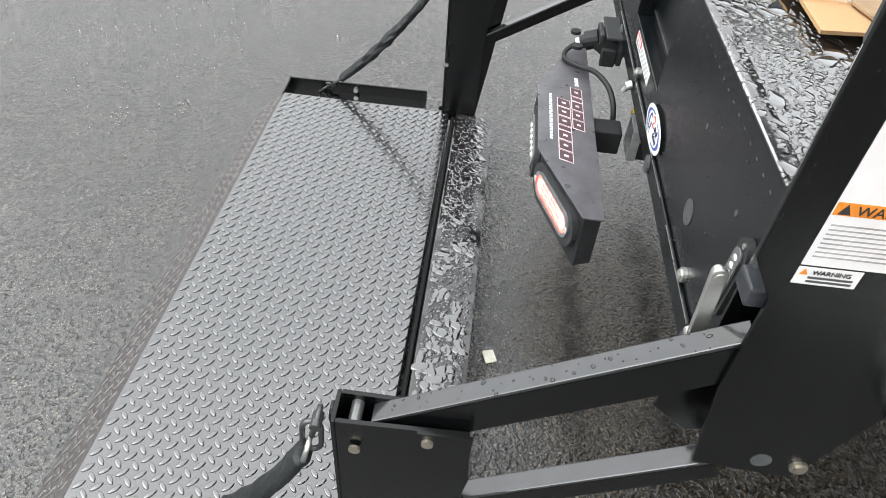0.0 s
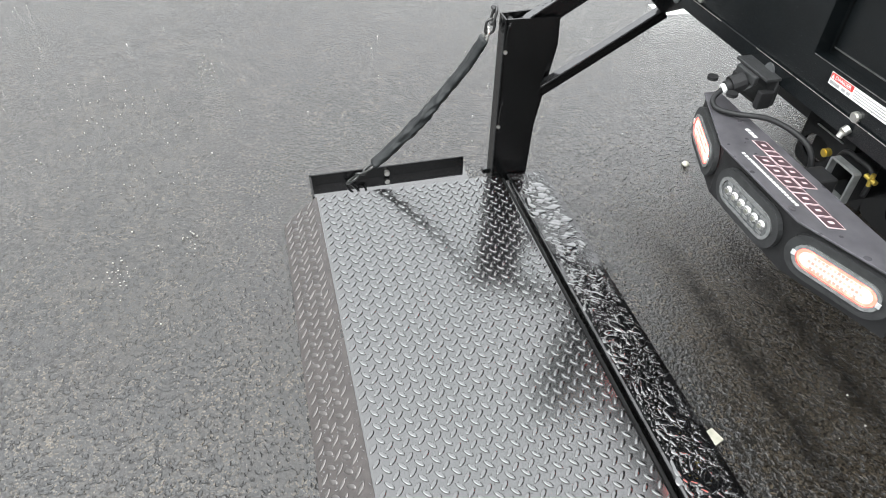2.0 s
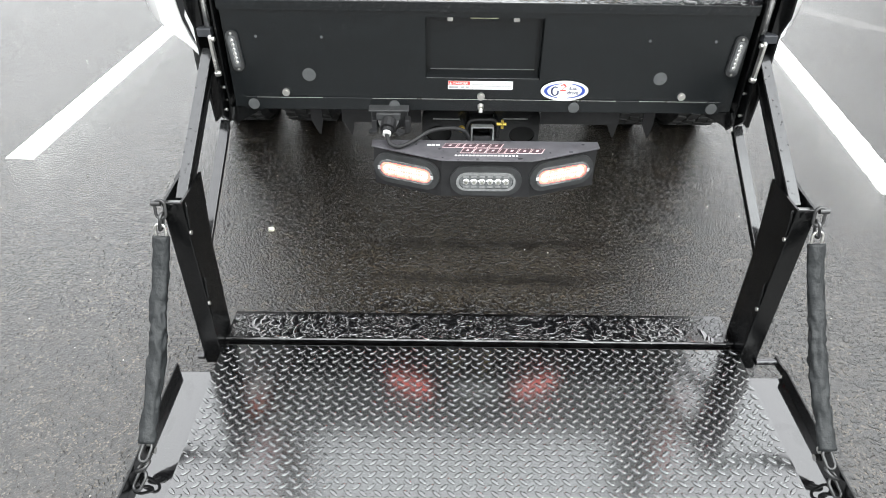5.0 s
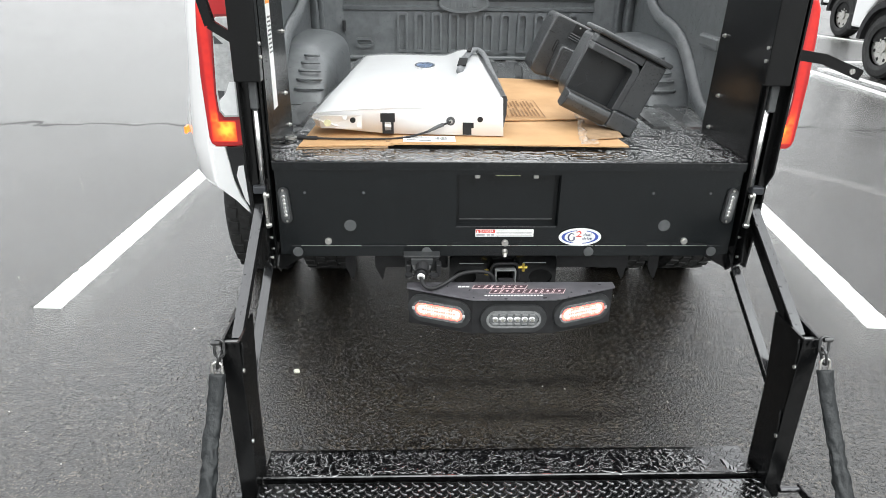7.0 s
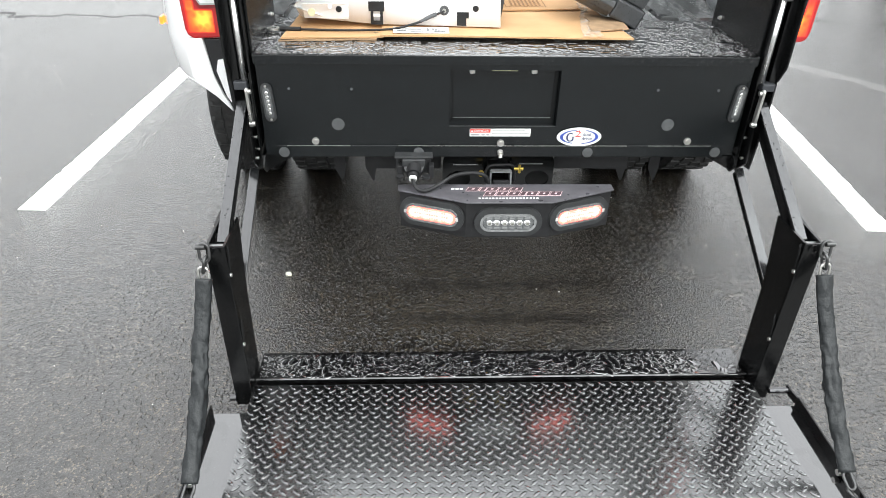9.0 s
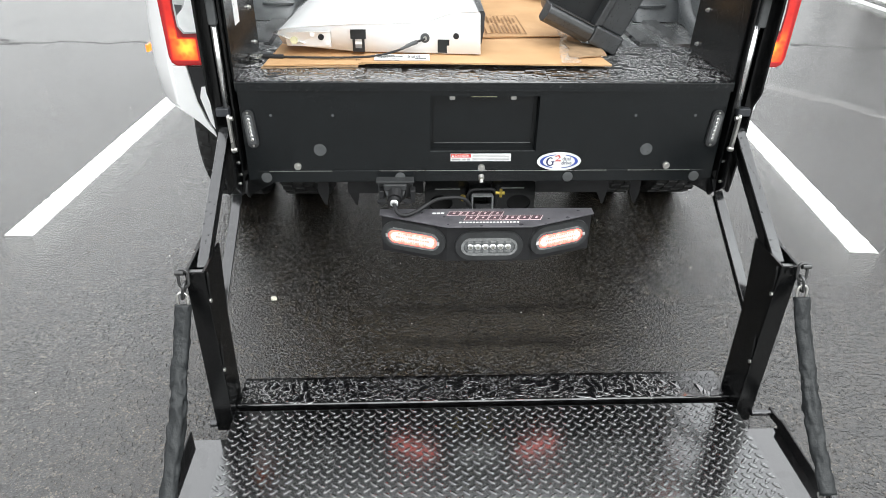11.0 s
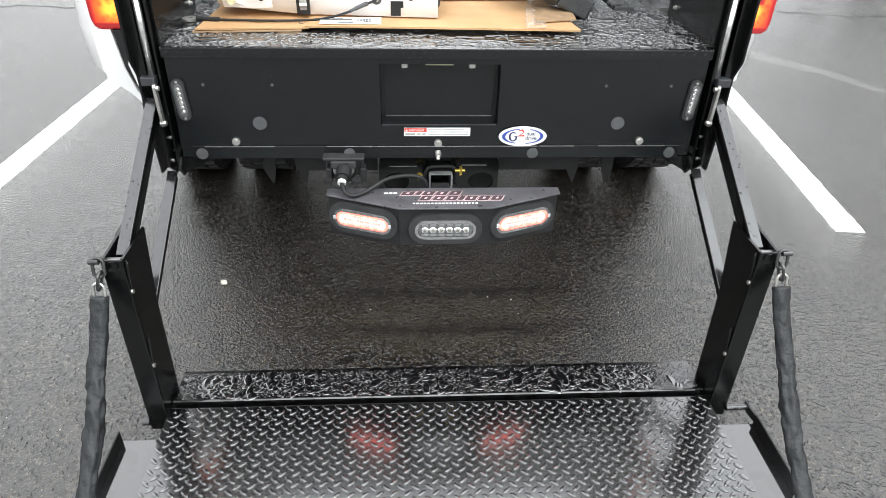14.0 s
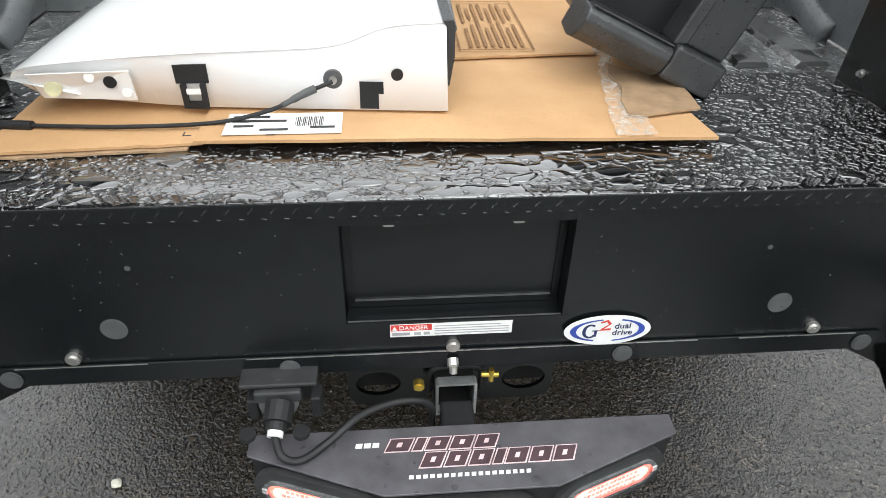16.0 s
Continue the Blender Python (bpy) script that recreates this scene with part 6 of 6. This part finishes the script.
    hp = part("handle_pocket", moved(tube(line, [0.015 - 0.006 * max(0.0, i / (len(line) - 1) - 0.5) * 2 for i in range(len(line))], 12, squash=(1.0, 0.75)), off), GREYTRIM, g, "grey plastic handle surround wrapped over the corner", smooth=True)
    part("pocket_window", moved(boxed(-0.020, 0.014, -0.030, 0.030, -0.003, 0.003, bevel=0.001, m=pose(-0.100, 0.835, 1.060, 20, 0, -12)), off), HOLE, hp)
    part("pocket_latch", moved(boxed(-0.010, 0.008, -0.018, 0.018, -0.003, 0.003, bevel=0.001, m=pose(-0.062, 1.035, 1.080, 14, 0, -12)), off), HOLE, hp)
    # oval badge, drawn plain
    el = [(math.cos(a), math.sin(a)) for a in (2 * math.pi * k / 28 for k in range(28))]
    zb = skin(0.6, 0.7).z
    badge = part("badge", moved(prism([(-0.252 + 0.040 * c, 0.985 + 0.075 * s_) for c, s_ in el], "z", zb - 0.002, zb + 0.006), off), BADGE, g, "blue oval badge with a pale rim")
    part("badge_rim", moved(ring([(-0.252 + 0.042 * c, 0.985 + 0.079 * s_) for c, s_ in el], [(-0.252 + 0.036 * c, 0.985 + 0.069 * s_) for c, s_ in el], "z", zb - 0.002, zb + 0.0075), off), CHROME, badge)
    return g, on


BADGE = plain("badge_enamel", (0.16, 0.24, 0.40), 0.25, vary=0.5, scale=60, coat=1.0)
gate_leaf, edge_at = tailgate()
cab_ = thing("tailgate_cable", "thin black tailgate support cable with an eye end", "cable")
e0 = edge_at(0.728, 0.966, 0.014)
line = smooth_line([e0, e0 + Vector((-0.04, -0.012, -0.012)), (-0.26, 0.190, 0.937), (-0.34, 0.182, 0.922), (-0.46, 0.180, 0.919), (-0.56, 0.188, 0.918), (-0.660, 0.200, 0.917)], 8)
part("wire", tube(line, 0.0032, 8), MATT, cab_, smooth=True)
part("boot", tube(smooth_line([line[5], line[8], line[11], line[14]], 4), [0.0060] * 5 + [0.0055] * 4 + [0.0042] * 4, 10), GREYCAP, cab_, "black rubber boot", smooth=True)
part("ferrule", rods((line[-1], line[-6], 0.007)), MATT, cab_)
part("eye", ring([(-0.681 + 0.020 * math.cos(a), 0.206 + 0.020 * math.sin(a)) for a in (2 * math.pi * k / 20 for k in range(20))], [(-0.681 + 0.009 * math.cos(a), 0.206 + 0.009 * math.sin(a)) for a in (2 * math.pi * k / 20 for k in range(20))], "z", 0.9125, 0.918), STEEL, cab_, "bright steel eye")

# black bumper end caps
# darker copy of the bumper plastic: the step pocket's shade is painted in
POCKETSHADE = beaded("shaded_pocket_plastic", (0.007, 0.008, 0.009), 0.36, bead=0.3, scale=120, cover=0.2, grain=0.5)
M1 = pose(0.369, 0.290, 1.077, 0, 25, 0)
bump = thing("bumper_end", "grained black plastic bumper end with a step pocket, lying tilted", "bumper part", group="bumper parts")


def rounded(x, z, r, a0, a1, n=6):
    """Points on an arc, for outlines with round corners."""
    return [(x + r * math.cos(radians(a0 + (a1 - a0) * k / n)), z + r * math.sin(radians(a0 + (a1 - a0) * k / n))) for k in range(n + 1)]


part("rear_shell", moved(prism([(-0.128, -0.085), (-0.105, -0.125), (0.10, -0.125), (0.124, -0.10), (0.124, 0.108), (-0.128, 0.108)], "y", 0.073, 0.212, 0.014), M1), PLASTIC, bump)
part("pocket_back", moved(boxed(-0.128, 0.027, 0.056, 0.0725, -0.084, 0.058), M1), POCKETSHADE, bump)
rim = [(-0.130, 0.082)] + rounded(0.020, 0.052, 0.030, 90, 0) + [(0.050, -0.073), (0.027, -0.082)] + rounded(0.015, 0.046, 0.012, 0, 90) + [(-0.130, 0.058)]
part("pocket_rim", moved(prism(rim, "y", 0.0, 0.0725, 0.0035), M1), PLASTIC, bump, "rounded rim round the step pocket")
part("side_panel", moved(boxed(0.0505, 0.127, 0.009, 0.0725, -0.075, 0.108, bevel=0.004), M1), PLASTIC, bump)
part("upper_panel", moved(boxed(-0.130, 0.050, 0.009, 0.0725, 0.0825, 0.108, bevel=0.004), M1), PLASTIC, bump)
part("seam", moved(boxed(-0.128, 0.125, 0.012, 0.07, 0.1082, 0.1125), M1), HOLE, bump)
part("top_flange", moved(boxed(-0.134, 0.136, -0.008, 0.208, 0.1128, 0.130, bevel=0.006, seg=3), M1), PLASTIC, bump)
lip = [(0.002, -0.084), (-0.008, -0.0855), (-0.015, -0.092), (-0.018, -0.106), (-0.012, -0.126), (0.004, -0.140), (0.03, -0.145), (0.0725, -0.140), (0.0725, -0.084)]
part("lower_lip", moved(prism(lip, "x", -0.130, 0.030, 0.003), M1), PLASTIC, bump, smooth=False)
part("lip_edge", moved(boxed(-0.124, 0.026, -0.0105, -0.004, -0.0835, -0.0805, bevel=0.0012), M1), PLASTIC, bump)
part("corner_block", moved(boxed(0.031, 0.130, -0.016, 0.0725, -0.134, -0.0755, bevel=0.007, seg=3), M1), PLASTIC, bump)
for a, c in ((0.085, 0.085), (0.11, 0.02), (0.07, -0.03)):
    part("grain_chip", moved(rods(((a, 0.009, c), (a, 0.0082, c), 0.0016), seg=8), M1), GREYCAP, bump)

bump2 = thing("bumper_end", "grained black plastic bumper cap with slots, tilted on the carton", "bumper part", group="bumper parts")
M2 = pose(0.345, 1.100, 1.082, 0, 24, 0) @ Matrix.Scale(0.88, 4)
part("shell", moved(prism(rounded(-0.075, 0.115, 0.025, 180, 90) + [(0.098, 0.140), (0.098, 0.080), (0.110, 0.020), (0.105, -0.080), (0.075, -0.135)] + rounded(-0.060, -0.120, 0.045, 270, 180), "y", 0.0, 0.22, 0.010), M2), PLASTIC, bump2)
part("cheek", moved(prism(rounded(-0.010, -0.002, 0.020, 180, 90) + [(0.078, 0.018), (0.092, 0.006), (0.098, -0.115), (0.060, -0.150), (-0.022, -0.140)], "y", -0.10, -0.0005, 0.008), M2), PLASTIC, bump2)
part("cheek_step", moved(prism(rounded(0.005, -0.012, 0.016, 180, 90) + [(0.070, 0.004), (0.078, -0.120), (0.052, -0.140), (-0.011, -0.132)], "y", -0.106, -0.1003, 0.002), M2), PLASTIC, bump2)
part("hatch", moved(boxed(0.010, 0.096, -0.004, -0.0005, 0.088, 0.132, bevel=0.0015), M2), HOLE, bump2, "dark open hatch")
for k in range(2):
    part("hatch_rivet", moved(rods(((0.036 + 0.042 * k, -0.0042, 0.120), (0.036 + 0.042 * k, -0.0065, 0.120), 0.004)), M2), STEEL, bump2)
for k in range(3):
    part("hatch_tube", moved(rods(((0.002, -0.006 - 0.001 * k, 0.080 - 0.011 * k), (0.100, -0.006 - 0.001 * k, 0.076 - 0.011 * k), 0.0045)), M2), PLASTIC, bump2)
part("latch_slot", moved(ring(rounded(-0.036, 0.020, 0.009, 0, 180) + rounded(-0.036, -0.024, 0.009, 180, 360), rounded(-0.036, 0.020, 0.004, 0, 180) + rounded(-0.036, -0.024, 0.004, 180, 360), "y", -0.003, -0.0004), M2), HOLE, bump2)
part("seam", moved(boxed(-0.0985, -0.070, -0.0015, -0.0003, 0.048, 0.051), M2), HOLE, bump2)
for k in range(9):
    part("grip_rib", moved(boxed(-0.002, 0.060, -0.1085, -0.1063, -0.105 + 0.011 * k, -0.100 + 0.011 * k, bevel=0.0008), M2), PLASTIC, bump2)


# ---- stickers ----
GREYINK = plain("fine_grey_print", (0.34, 0.34, 0.34), 0.6)
dan = part("danger_sticker", boxed(-0.101, 0.079, -0.0012, -0.0003, 0.652, 0.676), PAPER, housing, "white danger sticker with a red heading")
part("red_heading", boxed(-0.100, -0.040, -0.0017, -0.0013, 0.664, 0.6755), REDINK, dan)
lettering("DANGER", 0.0105, PAPER, dan, pose(-0.088, -0.0020, 0.6662, 90, 0, 0))
part("triangle", prism([(-0.098, 0.6655), (-0.0905, 0.6655), (-0.09425, 0.6735)], "y", -0.0021, -0.0018), PAPER, dan)
for k, (a, b) in enumerate(((-0.098, -0.072), (-0.066, -0.056), (-0.052, -0.043))):
    part("pictogram", boxed(a, b, -0.0017, -0.0013, 0.6550, 0.6605), GREYINK, dan)
for k in range(4):
    part("print_bar", boxed(-0.036, 0.074 - 0.012 * (k == 3), -0.0017, -0.0013, 0.6560 + 0.0048 * k, 0.6575 + 0.0048 * k), GREYINK, dan)

dan.location.z = 0.009
LX, LZ = 0.2235, 0.662
circ = [(math.cos(a), math.sin(a)) for a in (2 * math.pi * k / 40 for k in range(40))]
logo = part("maker_sticker", prism([(LX + 0.0665 * c, LZ + 0.0295 * s_) for c, s_ in circ], "y", -0.0065, -0.0056), PAPER, housing, "white oval sticker with blue swirl and red mark")
bm = bmesh.new()
for sg in (1, -1):
    pts = [(LX + sg * 0.0575 * math.cos(a), LZ + sg * 0.0225 * math.sin(a)) for a in (radians(100 + 150 * k / 16) for k in range(17))]
    inn = [(LX + sg * (0.0575 - 0.006 * math.sin(math.pi * k / 16)) * math.cos(a) * 0.93, LZ + sg * 0.0225 * 0.90 * math.sin(a)) for k, a in enumerate(radians(100 + 150 * j / 16) for j in range(17))]
    prism(pts + inn[::-1], "y", -0.0070, -0.0066, bm=bm)
part("blue_swirl", bm, BLUEINK, logo)
turn_ = [radians(52 + 268 * k / 20) for k in range(21)]
pts = [(LX - 0.0265 + 0.0120 * math.cos(a), LZ - 0.0010 + 0.0140 * math.sin(a)) for a in turn_]
inn = [(LX - 0.0262 + 0.0070 * math.cos(a), LZ - 0.0010 + 0.0108 * math.sin(a)) for a in turn_]
part("blue_mark", prism(pts + inn[::-1], "y", -0.0070, -0.0066), NAVY, logo)
part("blue_mark", prism([(LX - 0.0200, LZ - 0.0115), (LX - 0.0160, LZ - 0.0115), (LX - 0.0160, LZ - 0.0005), (LX - 0.0140, LZ - 0.0005), (LX - 0.0140, LZ + 0.0010), (LX - 0.0240, LZ + 0.0010), (LX - 0.0240, LZ - 0.0005), (LX - 0.0200, LZ - 0.0005)], "y", -0.0074, -0.0071), NAVY, logo)
part("red_mark", prism([(LX - 0.0135, LZ), (LX + 0.0005, LZ + 0.012), (LX - 0.0035, LZ + 0.017), (LX - 0.0115, LZ + 0.014), (LX - 0.0125, LZ + 0.017), (LX - 0.0015, LZ + 0.021), (LX + 0.0045, LZ + 0.013), (LX - 0.0065, LZ + 0.003), (LX + 0.0045, LZ + 0.004), (LX + 0.0045, LZ)], "y", -0.0070, -0.0066), REDINK, logo)
lettering("dual", 0.0155, NAVY, logo, pose(LX + 0.0095, -0.0070, LZ + 0.0030, 90, 0, 0))
lettering("drive", 0.0155, NAVY, logo, pose(LX + 0.0075, -0.0070, LZ - 0.0100, 90, 0, 0))

# warning sheet on the outer column plate (it faces outwards)
wrn = new("warning_sticker")
wrn.parent = gate
wrn.location = (-0.030, 0.0148, 0.1674)
wrn.scale = (1.0, 0.8, 0.8)
tagged(wrn, "white warning sheet with an orange heading")
part("sheet", boxed(0.8012, 0.8020, -0.026, 0.105, 0.890, 1.185), PAPER, wrn)
part("heading", boxed(0.8021, 0.8025, -0.025, 0.104, 0.960, 0.976), ORANGE, wrn)
lettering("WARNING", 0.0165, INK, wrn, pose(0.8028, -0.004, 0.9620, 90, 0, 90))
part("triangle", prism([(-0.021, 0.9615), (-0.008, 0.9615), (-0.0145, 0.9745)], "x", 0.8026, 0.8029), INK, wrn)
for k in range(8):
    part("print_bar", boxed(0.8021, 0.8024, -0.020, 0.060 + 0.012 * (k % 3), 0.9460 - 0.0062 * k, 0.9480 - 0.0062 * k), GREYINK, wrn)
part("sheet", boxed(0.8012, 0.8019, -0.026, 0.042, 0.862, 0.887), PAPER, wrn)
part("mark", prism([(-0.023, 0.8765), (-0.014, 0.8765), (-0.0185, 0.8850)], "x", 0.8020, 0.8023), ORANGE, wrn)
lettering("WARNING", 0.0085, INK, wrn, pose(0.8024, -0.010, 0.8775, 90, 0, 90))
for k in range(2):
    part("print_bar", boxed(0.8020, 0.8023, -0.012, 0.036, 0.8655 + 0.0055 * k, 0.8685 + 0.0055 * k), GREYCAP, wrn)
part("grey_mark", prism([(0.03, 1.005), (0.055, 1.005), (0.05, 1.025), (0.035, 1.025)], "x", 0.8021, 0.8024), GREYCAP, wrn)
strip = part("warning_strip", boxed(-0.7028, -0.7020, 0.092, 0.145, 1.03, 1.36), PAPER, gate, "white warning strip with an orange top")
part("strip_top", boxed(-0.7019, -0.7015, 0.093, 0.144, 1.325, 1.358), ORANGE, strip)
for k in range(9):
    part("print_bar", boxed(-0.7019, -0.7016, 0.098, 0.138, 1.19 + 0.012 * k, 1.195 + 0.012 * k), GREYCAP, strip)

# ---- loose bits on the asphalt ----
def pebble(x, y, r, material, name, label, seed):
    bm = bmesh.new()
    bmesh.ops.create_icosphere(bm, subdivisions=2, radius=r)
    for v in bm.verts:
        v.co *= 1 + 0.25 * noise.noise(v.co * (1.2 / r) + Vector((seed, 0, 0)))
        v.co.z *= 0.6
    low = min(v.co.z for v in bm.verts)
    ob = part(name, bm, material, label=label)
    ob.location = (x, y, ground_z(y) - low * 0.85)
    return ob


tagged(pebble(-0.743, 0.261, 0.0125, LEAF, "pebble", "pale grey pebble on wet asphalt", 3), category="pebble")
bm = boxed(-0.017, 0.017, -0.014, 0.014, 0, 0.006, bevel=0.002)
for v in bm.verts:
    v.co.z += 0.003 * noise.noise(v.co * 60)
    v.co.x += 0.004 * noise.noise(v.co * 90 + Vector((5, 0, 0)))
chip = tagged(part("chip", bm, LEAF, label="small pale cardboard chip lying on wet asphalt"), category="litter")
chip.matrix_basis = pose(0.210, -0.212, ground_z(-0.212), 0, 0, 20)
GRIT = plain("pale_grit", (0.40, 0.385, 0.36), 0.7, vary=0.3, scale=300)
rnd = random.Random(5)
bm = bmesh.new()
for k in range(420):
    x, y = rnd.uniform(-3.2, 3.2), rnd.uniform(-2.6, 4.5)
    if -0.85 < x < 0.85 and -1.08 < y < -0.24:
        continue
    r = rnd.uniform(0.0012, 0.0030)
    bmesh.ops.create_icosphere(bm, subdivisions=1, radius=r, matrix=Matrix.Translation((x, y, ground_z(y) + r * 0.2)))
for cx, cy, n, sp in ((-1.76, -1.28, 40, 0.06), (-1.30, -2.43, 45, 0.10), (-1.06, -2.19, 16, 0.04), (-0.63, -1.52, 26, 0.05), (-0.73, -1.33, 14, 0.025), (-1.5, -1.62, 24, 0.16), (-0.95, -1.45, 40, 0.22), (-1.2, -1.75, 40, 0.3)):
    for k in range(n):
        x, y = cx + rnd.gauss(0, sp), cy + rnd.gauss(0, sp * 0.4)
        if not (-0.85 < x < 0.85 and -1.08 < y < -0.24):
            r = rnd.uniform(0.001, 0.0034)
            bmesh.ops.create_icosphere(bm, subdivisions=1, radius=r, matrix=Matrix.Translation((x, y, ground_z(y) + r * 0.3)))
tagged(part("grit", bm, GRIT, label="pale grit scattered over the wet asphalt", kind="stuff"), category="grit")


# ---- parked trucks across the lot ----
def parked_truck(x, y):
    """A white truck that faces towards +y, its near side at x; y is its front axle."""
    t_ = thing("parked_truck", "white work truck with pale steel wheels, parked on the wet lot", "truck", (x, y, ground_z(y) + 0.016), group="parked trucks")
    side = [(-0.80, 0.55), (-0.52, 0.55), (-0.50, 0.75), (-0.30, 0.98), (0.30, 0.98), (0.50, 0.75), (0.52, 0.55), (2.3, 0.50), (2.3, 1.90), (0.95, 1.90), (0.45, 1.35), (-0.70, 1.22), (-0.80, 1.0)]
    part("cab", prism([(-p, q) for p, q in side], "x", 0.02, 1.98, 0.03), WHITE, t_)
    rear = [(2.34, 0.72), (2.9, 0.72), (3.1, 1.0), (3.9, 1.0), (4.1, 0.72), (4.9, 0.72), (4.9, 1.4), (2.34, 1.4)]
    part("bed", prism([(-p, q) for p, q in rear], "x", 0.02, 1.98, 0.03), WHITE, t_)
    part("frame", boxed(0.5, 1.5, -4.8, 0.7, 0.42, 0.60), MATT, t_)
    part("front_bumper", boxed(0.05, 1.95, 0.80, 0.92, 0.50, 0.72, bevel=0.02), MATT, t_)
    for yy in (0.0, -3.5):
        arch = [(yy + 0.52 * math.cos(a), 0.42 + 0.52 * math.sin(a)) for a in (math.pi * k / 14 for k in range(15))]
        arch2 = [(yy + 0.44 * math.cos(a), 0.42 + 0.44 * math.sin(a)) for a in (math.pi * k / 14 for k in range(15))]
        part("arch_flare", prism(arch + arch2[::-1], "x", -0.03, 0.05), MATT, t_)
        part("arch_dark", prism(arch2, "x", 0.03, 0.45), HOLE, t_)
        wheel(0.12, yy, 0.40, 0.26, t_, -1)
        wheel(1.88, yy, 0.40, 0.26, t_, 1)
    part("side_window", prism([(-1.0, 1.38), (-2.1, 1.38), (-2.1, 1.80), (-1.2, 1.80)], "x", 0.012, 0.021), HOLE, t_)
    return t_


parked_truck(5.70, 6.95)
parked_truck(7.95, 11.7)
